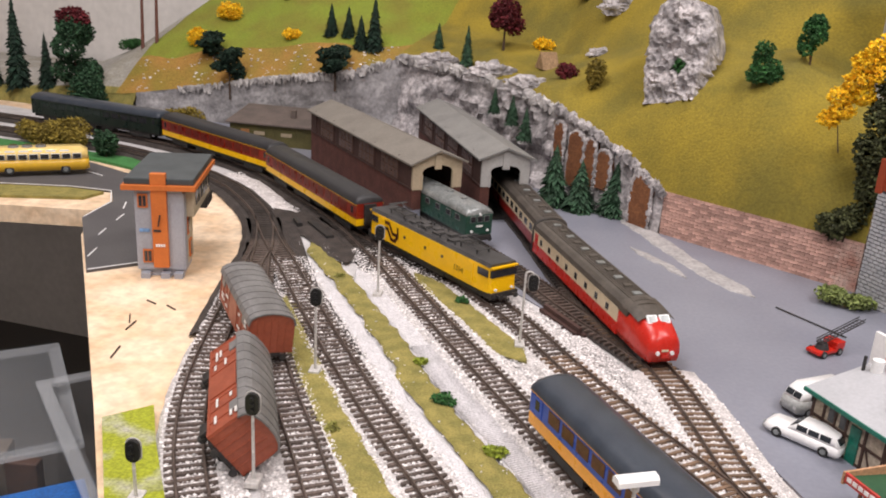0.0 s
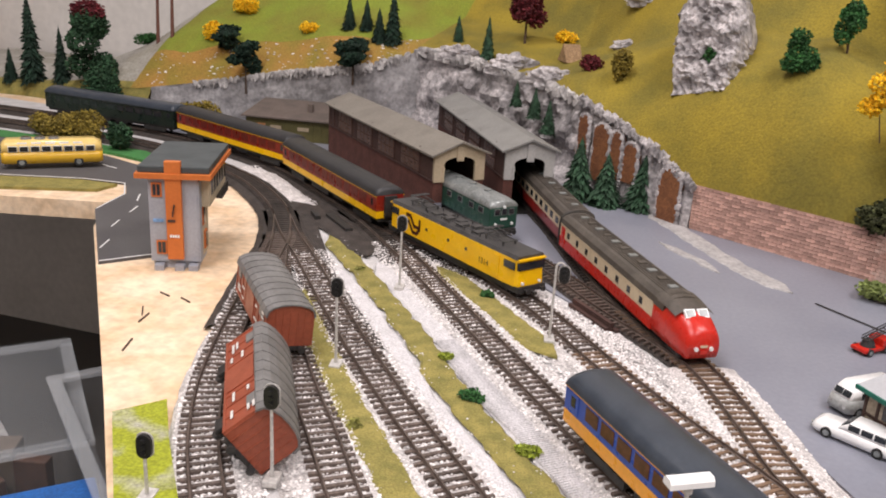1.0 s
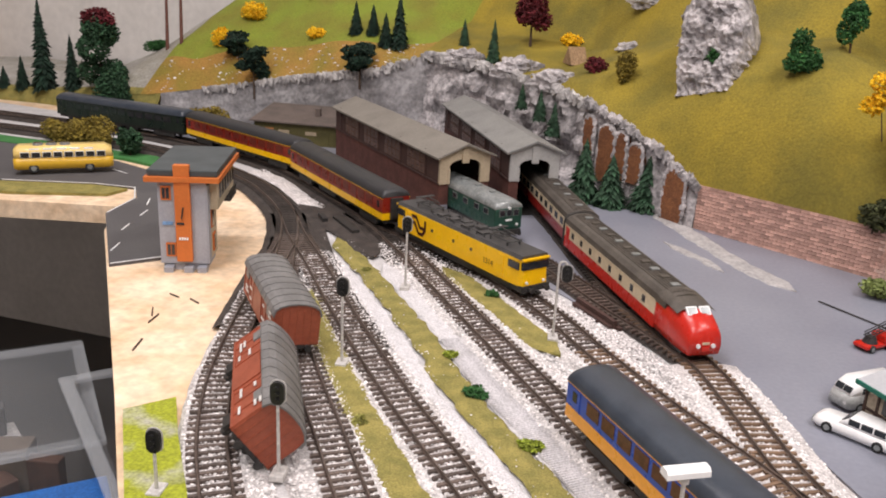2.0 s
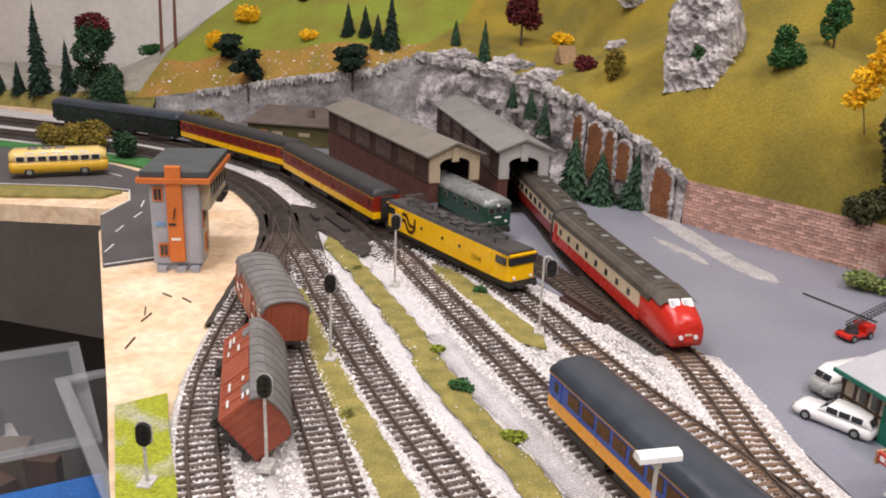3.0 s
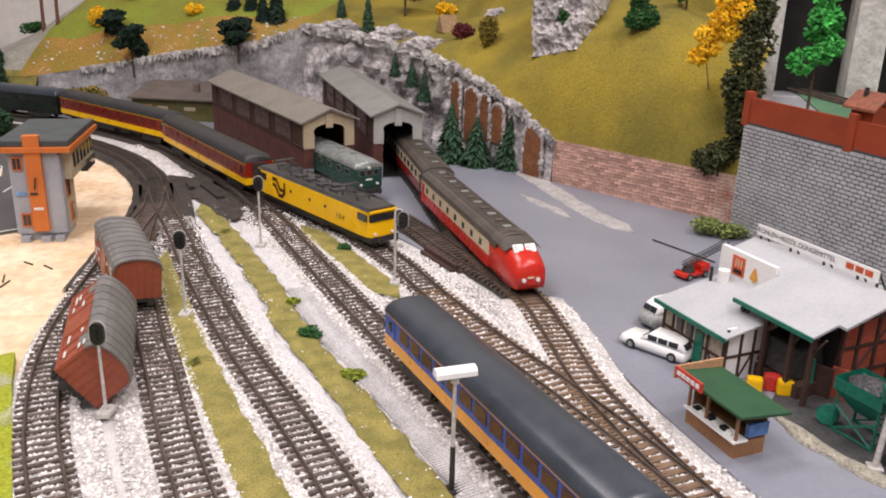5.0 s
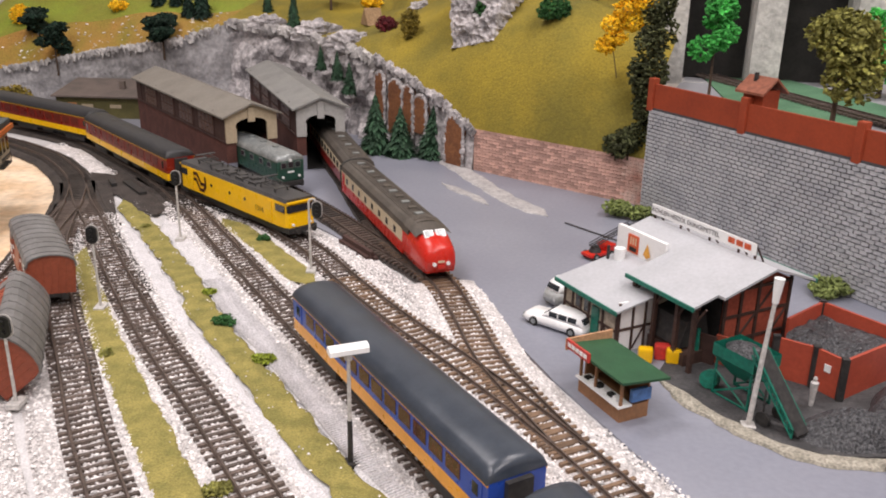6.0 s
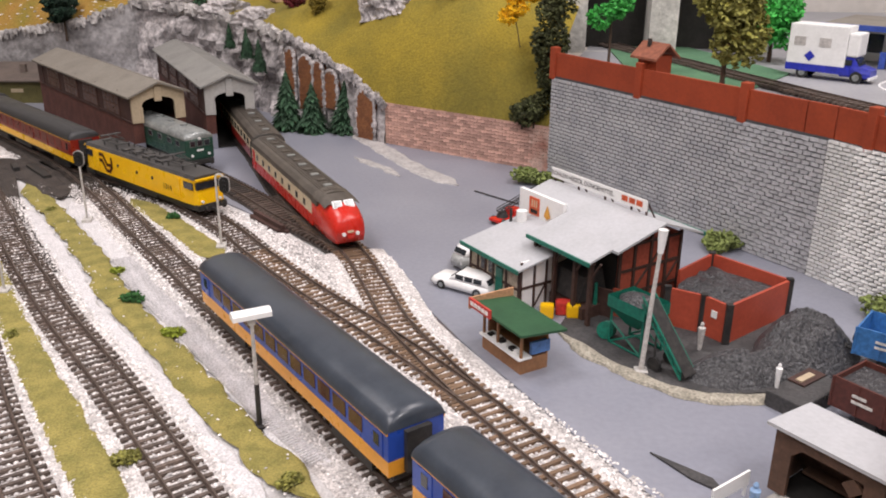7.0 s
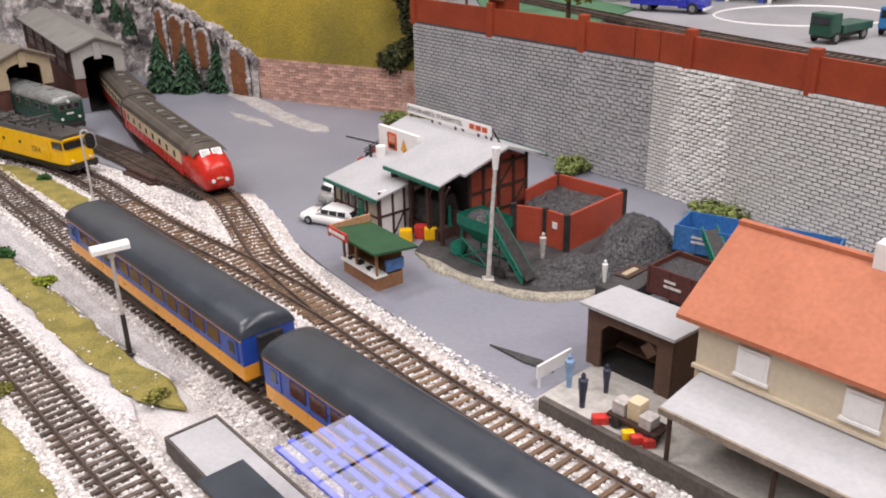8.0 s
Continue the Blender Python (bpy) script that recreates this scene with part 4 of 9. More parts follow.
def gable_front(bm, wd, eave, ridge, door_w, door_h, x0, x1, steps=8, base=0.0):
    """An end wall in the (y, z) plane with an arched gateway; y from 0 to wd."""
    c = wd / 2
    arch = []
    for i in range(steps + 1):
        a = math.pi * i / steps
        arch.append((c - door_w / 2 * math.cos(a), door_h - door_w * 0.20 + door_w * 0.20 * math.sin(a)))
    pieces = [[(0, base), (c - door_w / 2, base), arch[0], (0, eave)], [(wd, base), (wd, eave), arch[-1], (c + door_w / 2, base)]]
    top = [(0, eave)] + arch[:steps // 2 + 1] + [(c, ridge)]
    top2 = [(wd, eave), (c, ridge)] + arch[steps // 2:]
    for o in pieces + [top, top2]:
        add_prism(bm, o, x0, x1)
    bmesh.ops.recalc_face_normals(bm, faces=bm.faces[:])


def engine_shed(m, label, gable_mat, roof_mat, L, wd, eave, ridge, door_h):
    """x runs back along the track, y across; the gateway is at x = 0."""
    t = thing("engine_shed", m, label, "engine shed", "engine sheds")
    th, pl, foot = 0.002, 0.043, 0.019
    for y0, y1 in ((0, th), (wd - th, wd)):
        bm = bmesh.new()
        add_box(bm, th, L, y0, y1, pl, eave)
        wall = part("side_wall", bm, SHEDWOOD, t)
        ysurf = y0 if y0 == 0 else y1
        for k in range(4):
            for r in range(2):
                for q in range(4):
                    x = 0.045 + k * (L - 0.06) / 4 + q * 0.0125
                    z = 0.0520 + r * (eave - 0.058) * 0.62
                    bm = bmesh.new()
                    add_box(bm, x - 0.0052, x + 0.0052, ysurf - 0.0008, ysurf + 0.0008, z - 0.0052, z + 0.0052)
                    fr = part("window", bm, MUNTIN, wall)
                    for dx in (-0.0025, 0.0025):
                        for dz in (-0.0025, 0.0025):
                            bm = bmesh.new()
                            add_box(bm, x + dx - 0.0019, x + dx + 0.0019, ysurf - 0.0010, ysurf + 0.0010, z + dz - 0.0019, z + dz + 0.0019)
                            part("pane", bm, PANE, fr)
        bm = bmesh.new()
        for k in range(5):
            x = 0.036 + k * (L - 0.06) / 4
            add_box(bm, x - 0.0012, x + 0.0012, ysurf - 0.0012, ysurf + 0.0012, pl, eave)
        add_box(bm, 0, L, ysurf - 0.0011, ysurf + 0.0011, pl, pl + 0.0018)
        part("timber", bm, SHEDWOOD, t)
    bm = bmesh.new()
    gap = wd * 0.31
    walls = ((0, L, 0.0, 0.0035), (0, L, wd - 0.0035, wd), (L - 0.003, L, 0.0035, wd - 0.0035), (0, 0.004, 0.0035, wd / 2 - gap), (0, 0.004, wd / 2 + gap, wd - 0.0035))
    for b in walls:
        add_box(bm, b[0], b[1], b[2], b[3], foot if b[3] == wd or b[1] < 0.01 else -0.001, pl)
    part("plinth", bm, PLINTH, t, "red-brown brick plinth")
    for b in (walls[1], walls[3], walls[4]):
        part("painted_foot", box(b[0], min(b[1], 0.020), b[2], b[3], -0.001, foot), ASPHALT, t, "grey painted foot of the plinth")
    part("plinth_base", box(0.020, L, wd - 0.0035, wd, -0.001, foot), PLINTH, t)
    bm = bmesh.new()
    gable_front(bm, wd, eave, ridge - 0.0015, wd * 0.62, door_h, -0.0015, th, base=pl)
    part("front_gable", bm, gable_mat, t, "gable wall with an arched gateway")
    bm = bmesh.new()
    add_prism(bm, [(0, pl), (0, eave), (wd / 2, ridge - 0.0015), (wd, eave), (wd, pl)], L - th, L)
    bmesh.ops.recalc_face_normals(bm, faces=bm.faces[:])
    part("back_gable", bm, SHEDWOOD, t)
    ov = 0.0055
    sl = (ridge - eave) / (wd / 2)
    for s in (-1, 1):
        bm = bmesh.new()
        c = wd / 2
        o = [(c, ridge), (c + s * (c + ov), eave - sl * ov), (c + s * (c + ov), eave - sl * ov - 0.0022), (c, ridge - 0.0022)]
        add_prism(bm, o, -0.007, L + 0.004)
        bmesh.ops.recalc_face_normals(bm, faces=bm.faces[:])
        part("roof_slope", bm, roof_mat, t)
    for s in (-1, 1):
        bm = bmesh.new()
        c = wd / 2
        add_box(bm, -0.0024, 0.0008, c + s * wd * 0.322 - 0.0012, c + s * wd * 0.322 + 0.0012, pl, door_h - 0.010)
        part("door_post", bm, gable_mat, t)
    part("door_shield", box(-0.0030, 0.0005, wd / 2 - 0.0045, wd / 2 + 0.0045, door_h - 0.005, ridge - 0.006, 0.0012), gable_mat, t, "hanging board over the gateway")
    # black sheet on the ground, painting the gloom inside the shed
    part("shed_shade_sheet", box(0.004, L - 0.004, 0.004, wd - 0.004, 0.0002, 0.0012), SHADE_BLACK, t)
    return t


engine_shed(along((0.1835, 1.2325, 0), (-0.690, 0.724)), "long dark brown engine shed with a sandy arched gable", SANDY, SHEDROOF, 0.350, 0.064, 0.0770, 0.0895, 0.0710)
engine_shed(along((0.2571, 1.2733, 0), (-0.498, 0.867)), "dark brown engine shed with a pale grey arched gable", PALEGREY, SHEDROOF_B, 0.350, 0.060, 0.0800, 0.0915, 0.0690)


def green_hut(m):
    t = thing("shed", m, "low green wooden shed with a brown flat-pitched roof", "shed")
    G = material("olive_hut_wall", (0.115, 0.10, 0.03), (0.09, 0.08, 0.025), 60, 0.7, fine_mix=0.15)
    R = material("brown_hut_roof", (0.13, 0.10, 0.085), (0.10, 0.08, 0.068), 40, 0.8, fine_mix=0.15)
    D = material("orange_hut_door", (0.42, 0.19, 0.07), (0.36, 0.16, 0.06), 60, 0.6)
    L, dp = 0.135, 0.085
    part("wall", prism([(0, 0), (0, 0.034), (dp, 0.046), (dp, 0)], 0, L), G, t)
    part("roof", prism([(-0.008, 0.0335), (-0.008, 0.0357), (dp + 0.004, 0.0495), (dp + 0.004, 0.0473)], -0.005, L + 0.004), R, t)
    part("door", box(0.018, 0.032, -0.0012, 0.0005, 0.001, 0.024), D, t, "orange wooden door")
    for x in (0.04, 0.085):
        part("window", box(x, x + 0.018, -0.001, 0.0005, 0.0165, 0.022), SANDY, t, "narrow pale window")
    for k in range(12):
        part("batten", box(k * L / 11 - 0.0004, k * L / 11 + 0.0004, -0.0005, 0.0, 0.0, 0.034), G, t)
    part("chimney", box(0.09, 0.098, 0.03, 0.038, 0.038, 0.054), R, t)


green_hut(along((-0.266, 1.488, 0), (0.995, 0.10)))


def signal_tower(m):
    """Local x to the right along the front, y to the back."""
    t = thing("signal_tower", m, "three-storey signal tower with grey walls and an orange chimney strip", "signal box")
    GW = material("blue_grey_tower_wall", (0.36, 0.37, 0.41), (0.31, 0.32, 0.36), 40, 0.7, fine_mix=0.08)
    CW = material("cream_tower_wall", (0.50, 0.42, 0.30), (0.44, 0.37, 0.26), 40, 0.7, fine_mix=0.08)
    OR = material("orange_tower_paint", (0.60, 0.165, 0.03), (0.54, 0.14, 0.025), 40, 0.6, fine_mix=0.06)
    RF = material("slate_tower_roof", (0.060, 0.072, 0.075), (0.05, 0.06, 0.063), 40, 0.5, fine_mix=0.08)
    w, d, h = 0.043, 0.048, 0.085
    part("front_wall", box(0, w, 0, 0.0025, 0.007, h), GW, t)
    part("tower_body", box(0.0005, w - 0.0005, 0.0025, d, 0.006, h), CW, t)
    part("side_panel", box(w - 0.0005, w + 0.0012, 0.0, 0.011, 0.007, h - 0.004), GW, t)
    part("upper_room", box(0.002, w + 0.008, 0.012, 0.100, 0.056, h), CW, t)
    part("back_support", box(0.012, 0.030, 0.085, 0.092, -0.003, 0.056), GW, t)
    part("base", box(0.002, w - 0.002, 0.002, d - 0.004, -0.004, 0.007), GW, t)
    for x in (0.004, 0.022, 0.034):
        part("foot_block", box(x, x + 0.008, -0.007, 0.004, -0.004, 0.005), GW, t)
    part("chimney_strip", box(0.0155, 0.0295, -0.0045, 0.002, 0.010, 0.1005, 0.0006), OR, t, "tall orange chimney strip")
    bm = bmesh.new()
    add_box(bm, -0.010, w + 0.013, -0.006, 0.108, h, h + 0.0045)
    part("fascia", bm, OR, t, "orange roof fascia board")
    part("roof", box(-0.008, w + 0.011, -0.002, 0.106, h + 0.0045, h + 0.0105, 0.001), RF, t, "dark slate flat roof")
    for x, z in ((0.0075, 0.074), (0.010, 0.0205)):
        fr = part("window", box(x - 0.0045, x + 0.0045, -0.0012, 0.001, z - 0.0065, z + 0.0065), OR, t, "orange-framed window")
        for s in (-1, 1):
            part("pane", box(x + s * 0.0018 - 0.0014, x + s * 0.0018 + 0.0014, -0.0016, -0.001, z - 0.005, z + 0.005), WINDOW, fr)
    for y, z in ((0.022, 0.045), (0.030, 0.020)):
        fr = part("window", box(w - 0.0005, w + 0.001, y - 0.005, y + 0.005, z - 0.0085, z + 0.0085), OR, t, "orange-framed side window")
        part("pane", box(w + 0.0006, w + 0.0014, y - 0.0035, y + 0.0035, z - 0.007, z + 0.007), WINDOW, fr)
    for k in range(6):
        fr = part("window", box(w + 0.0072, w + 0.0088, 0.016 + k * 0.0138, 0.027 + k * 0.0138, 0.064, 0.081), CW, t, "wide control room window")
        part("pane", box(w + 0.0084, w + 0.0092, 0.0172 + k * 0.0138, 0.0258 + k * 0.0138, 0.0655, 0.0795), WINDOW, fr)
    bm = bmesh.new()
    add_box(bm, w + 0.008, w + 0.014, 0.045, 0.080, 0.055, 0.0565)
    for k in range(8):
        add_tube(bm, (w + 0.0138, 0.046 + k * 0.0047, 0.0565), (w + 0.0138, 0.046 + k * 0.0047, 0.065), 0.0004, n=5)
    add_box(bm, w + 0.0132, w + 0.0142, 0.045, 0.080, 0.0645, 0.0655)
    part("balcony", bm, BLACK, t, "dark balcony with railings")
    SG = material("blue_sign_plate", (0.20, 0.36, 0.62), rough=0.5)
    part("sign", box(0.0035, 0.0125, -0.0012, 0.0005, 0.0440, 0.0470), SG, t, "small blue sign plate")
    bm = bmesh.new()
    for k in range(4):
        add_box(bm, 0.0185 + k * 0.0022, 0.0201 + k * 0.0022, -0.0053, -0.0045, 0.0310, 0.0334)
    part("lettering", bm, WHITE, t, "white lettering bars")
    bm = bmesh.new()
    add_box(bm, 0.0170, 0.0235, -0.0053, -0.0045, 0.0455, 0.0475)
    add_tube(bm, (0.0215, -0.006, 0.051), (0.0235, -0.006, 0.062), 0.0007, n=6)
    part("clock_bracket", bm, BLACK, t)


signal_tower(along((-0.047, 0.930, -0.003), (0.93, 0.37)))

# ---- coal merchant's yard ----
CU, CV = Vector((0.584, -0.812)), Vector((0.812, 0.584))
COALM = along((0.602, 0.909, 0), CU)
LIGHTROOF = material("light_grey_sheet_roof", (0.46, 0.465, 0.485), (0.41, 0.415, 0.43), 30, 0.55, fine_mix=0.06)
GREENTRIM = material("green_trim_paint", (0.008, 0.155, 0.105), (0.007, 0.125, 0.085), 60, 0.45)
TIMBER = material("dark_timber_frame", (0.045, 0.022, 0.016), (0.06, 0.03, 0.022), 80, 0.7)
REDBRICK = material("red_brown_infill", (0.34, 0.07, 0.038), (0.27, 0.055, 0.03), 60, 0.7, fine_mix=0.2)
INFILL = material("beige_infill", (0.45, 0.38, 0.29), (0.40, 0.34, 0.26), 60, 0.8)
WHITEWALL = material("white_rendered_wall", (0.86, 0.85, 0.84), (0.80, 0.79, 0.78), 40, 0.6, fine_mix=0.04)


def quad_roof(name, pts, th, mat, parent, label=""):
    """A sheet through four corners, th thick."""
    bm = bmesh.new()
    a = [bm.verts.new(p) for p in pts]
    b = [bm.verts.new((p[0], p[1], p[2] - th)) for p in pts]
    bm.faces.new(a)
    bm.faces.new(b[::-1])
    for i in range(len(pts)):
        j = (i + 1) % len(pts)
        bm.faces.new((a[i], b[i], b[j], a[j]))
    bmesh.ops.recalc_face_normals(bm, faces=bm.faces[:])
    return part(name, bm, mat, parent, label)


def coal_house():
    """Local x along the ridge towards the track, y to the back."""
    t = thing("coal_store", COALM, "half-timbered coal merchant's house with grey sheet roofs and green edges", "coal store")
    part("main_body", box(0.0, 0.108, -0.026, 0.034, 0, 0.052), REDBRICK, t)
    part("gable", prism([(-0.026, 0.052), (0, 0.064), (0.034, 0.052)], 0.002, 0.107), REDBRICK, t)
    quad_roof("roof_slope", [(0.050, 0, 0.0690), (0.118, 0, 0.0690), (0.118, -0.064, 0.0505), (0.050, -0.064, 0.0505)], 0.0016, LIGHTROOF, t)
    quad_roof("roof_slope", [(-0.004, 0, 0.0690), (0.050, 0, 0.0690), (0.050, -0.027, 0.0612), (-0.004, -0.027, 0.0612)], 0.0016, LIGHTROOF, t)
    quad_roof("roof_slope", [(-0.004, 0.042, 0.0545), (0.122, 0.042, 0.0545), (0.122, 0, 0.0690), (-0.004, 0, 0.0690)], 0.0016, LIGHTROOF, t)
    quad_roof("roof_slope", [(0.100, -0.044, 0.0562), (0.124, -0.044, 0.0562), (0.124, 0.0, 0.0692), (0.100, 0.0, 0.0692)], 0.0018, LIGHTROOF, t)
    bm = bmesh.new()
    add_box(bm, 0.050, 0.1185, -0.0652, -0.0638, 0.0478, 0.0506)
    add_box(bm, -0.004, 0.1225, 0.0418, 0.0432, 0.0518, 0.0546)
    part("green_edge", bm, GREENTRIM, t)
    part("parapet", box(-0.005, 0.049, -0.0295, -0.0262, 0.040, 0.0665), WHITEWALL, t, "white rendered wall with two posters")
    POSTER_R = material("poster_red", (0.62, 0.10, 0.03), rough=0.5)
    POSTER_Y = material("poster_orange", (0.75, 0.36, 0.05), rough=0.5)
    pr = part("poster", box(0.0085, 0.0205, -0.0303, -0.0294, 0.0490, 0.0630), POSTER_R, t, "red and black poster")
    part("poster_bar", box(0.011, 0.019, -0.0307, -0.0302, 0.0505, 0.0535), SHADE_BLACK, pr)
    for k in range(3):
        part("poster_stripe", box(0.0118 + k * 0.0028, 0.0128 + k * 0.0028, -0.0307, -0.0302, 0.0555, 0.0612), CREAM, pr)
    bm = bmesh.new()
    o = [bm.verts.new((0.031 + 0.0048 * math.cos(a), -0.0302, 0.0550 + 0.0056 * math.sin(a))) for a in (math.pi / 2, math.pi / 2 + 2.2, math.pi / 2 + math.pi, math.pi / 2 + 4.1)]
    bm.faces.new(o)
    ex = bmesh.ops.extrude_face_region(bm, geom=bm.faces[:])
    bmesh.ops.translate(bm, vec=(0, -0.0004, 0), verts=[v for v in ex["geom"] if isinstance(v, bmesh.types.BMVert)])
    part("poster", bm, POSTER_Y, t, "orange diamond poster")
    # timber frame on the gable end and the open bay
    bm = bmesh.new()
    for y in (-0.026, -0.012, 0.004, 0.020, 0.034):
        add_box(bm, 0.1075, 0.1092, y - 0.0012, y + 0.0012, 0, 0.055)
    for z in (0.014, 0.032, 0.051):
        add_box(bm, 0.1076, 0.1090, -0.027, 0.035, z - 0.001, z + 0.001)
    for y0, y1, z0, z1 in ((-0.012, 0.004, 0.014, 0.032), (0.004, 0.020, 0.032, 0.051), (0.020, 0.034, 0.014, 0.032)):
        add_tube(bm, (0.1084, y0, z0), (0.1084, y1, z1), 0.0009, n=5)
    part("gable_frame", bm, TIMBER, t)
    for x in (0.054, 0.076, 0.098, 0.114):
        bm = bmesh.new()
        add_box(bm, x - 0.0014, x + 0.0014, -0.0595, -0.0567, 0, 0.051)
        add_tube(bm, (x, -0.058, 0.036), (x + 0.009, -0.058, 0.050), 0.0009, n=5)
        part("bay_post", bm, TIMBER, t)
    part("bay_beam", box(0.050, 0.117, -0.0595, -0.057, 0.0475, 0.0498), TIMBER, t)
    # black sheet over the brick stands in for the shade in the open bay
    part("bay_shade_sheet", box(0.050, 0.106, -0.0275, -0.0262, 0.0, 0.052), SHADE_BLACK, t)
    part("loading_deck", box(0.050, 0.106, -0.056, -0.0276, 0.0, 0.010), TIMBER, t)
    bm = bmesh.new()
    add_prism(bm, [(-0.055, 0.012), (-0.050, 0.030), (-0.034, 0.034), (-0.028, 0.012)], 0.060, 0.10)
    bmesh.ops.recalc_face_normals(bm, faces=bm.faces[:])
    part("hopper", bm, BLACK, t)
    # annexe
    part("annexe_wall", box(0.006, 0.068, -0.083, -0.030, 0, 0.0345), INFILL, t, "beige infill between dark timbers")
    part("annexe_end", box(0.0675, 0.0690, -0.083, -0.050, 0, 0.0380), WHITEWALL, t)
    quad_roof("annexe_roof", [(0.002, -0.0290, 0.0475), (0.075, -0.0290, 0.0475), (0.075, -0.0900, 0.0350), (0.002, -0.0900, 0.0350)], 0.0015, LIGHTROOF, t)
    part("annexe_edge", box(0.002, 0.075, -0.0912, -0.0899, 0.0322, 0.0351), GREENTRIM, t)
    bm = bmesh.new()
    for x in (0.006, 0.016, 0.026, 0.036, 0.052, 0.0675):
        add_box(bm, x - 0.0009, x + 0.0009, -0.0840, -0.0829, 0, 0.0345)
    for z in (0.001, 0.016, 0.0335):
        add_box(bm, 0.005, 0.069, -0.0839, -0.0829, z - 0.0008, z + 0.0008)
    for x0, x1 in ((0.008, 0.015), (0.028, 0.035), (0.060, 0.054)):
        add_tube(bm, (x0, -0.0836, 0.002), (x1, -0.0836, 0.015), 0.0007, n=5)
    part("annexe_frame", bm, TIMBER, t)
    bm = bmesh.new()
    for y in (-0.083, -0.071, -0.060, -0.051):
        add_box(bm, 0.0689, 0.0700, y - 0.0008, y + 0.0008, 0, 0.038)
    add_box(bm, 0.0689, 0.0699, -0.083, -0.050, 0.017, 0.0186)
    add_tube(bm, (0.0697, -0.070, 0.002), (0.0697, -0.061, 0.017), 0.0007, n=5)
    part("annexe_frame", bm, TIMBER, t)
    part("door", box(0.040, 0.048, -0.0842, -0.0828, 0, 0.026), GREENTRIM, t, "dark green door")
    for x in (0.020, 0.030):
        part("window", box(x, x + 0.005, -0.0838, -0.0829, 0.018, 0.030), WINDOW, t)
    bm = bmesh.new()
    add_tube(bm, (0.012, -0.040, 0.044), (0.012, -0.040, 0.0535), 0.0042, n=14)
    part("roof_barrel", bm, WHITE, t, "white roof vent pot")
    bm = bmesh.new()
    add_tube(bm, (0.006, -0.046, 0.043), (0.006, -0.046, 0.0545), 0.0012, n=8)
    part("roof_pipe", bm, BLACK, t)
    # ridge sign
    bd = part("roof_sign", box(-0.002, 0.104, -0.0004, 0.0008, 0.0720, 0.0800), WHITE, t, "long white roof sign with painted words")
    DK = material("sign_ink", (0.05, 0.03, 0.04), rough=0.6)
    writing("sign_text", "KOHLEN HEIZÖL DÜNGEMITTEL", 0.0050, DK, bd, Matrix(((0.98, 0, 0, 0.0345), (0, 0, -1, -0.0006), (0, 1, 0, 0.0760), (0, 0, 0, 1))))
    bm = bmesh.new()
    for k in range(3):
        add_box(bm, 0.079 + k * 0.0075, 0.0850 + k * 0.0075, -0.0007, -0.0003, 0.0742, 0.0782)
    part("sign_bar", bm, POSTER_R, bd)
    for x in (0.001, 0.030, 0.060, 0.088, 0.103):
        bm = bmesh.new()
        add_box(bm, x - 0.0008, x + 0.0008, 0.0006, 0.0016, 0.066, 0.0800)
        add_tube(bm, (x, 0.001, 0.079), (x, 0.010, 0.0655), 0.0007, n=5)
        part("sign_strut", bm, TIMBER, t)


coal_house()


def coal_bins():
    t = thing("coal_bin", Matrix.Identity(4), "open red-walled coal bins half filled with coal", "coal bin")
    a, b, c, d, e = Vector((0.676, 0.790)), Vector((0.698, 0.778)), Vector((0.711, 0.762)), Vector((0.765, 0.810)), Vector((0.722, 0.858))
    h = 0.029

    def wall(p, q, z=h):
        dv = q - p
        ob = part("bin_wall", box(0, dv.length, -0.001, 0.001, -0.001, z), material("red_bin_wall", (0.44, 0.075, 0.038), (0.37, 0.06, 0.032), 40, 0.55, fine_mix=0.1), t)
        ob.matrix_basis = along((p.x, p.y, 0), dv)
    for p, q in ((a, b), (b, c), (c, d), (d, e), (e, Vector((0.690, 0.822)))):
        wall(p, q)
    for p in (a, b, c, d, e):
        bm = bmesh.new()
        add_box(bm, p.x - 0.0022, p.x + 0.0022, p.y - 0.0022, p.y + 0.0022, -0.001, h + 0.0012)
        part("bin_post", bm, BLACK, t)
    sign = part("notice", box(-0.0022, 0.0022, -0.0016, -0.001, 0.0165, 0.0215), WHITE, t, "small white notice plate")
    sign.matrix_basis = along(((b.x + c.x) / 2, (b.y + c.y) / 2, 0), c - b)


# the lighter second tone of COAL paints glints on the lumps
COAL = material("coal_lumps", (0.036, 0.036, 0.039), (0.125, 0.125, 0.13), 620, 0.36, fine=1500, fine_mix=0.5, bump=0.0022, bump_scale=520, low=0.45, high=0.7)
COALGROUND = material("coal_dust_ground", (0.035, 0.034, 0.035), (0.065, 0.062, 0.062), 60, 0.8, fine=500, fine_mix=0.3, bump=0.0006)
coal_bins()


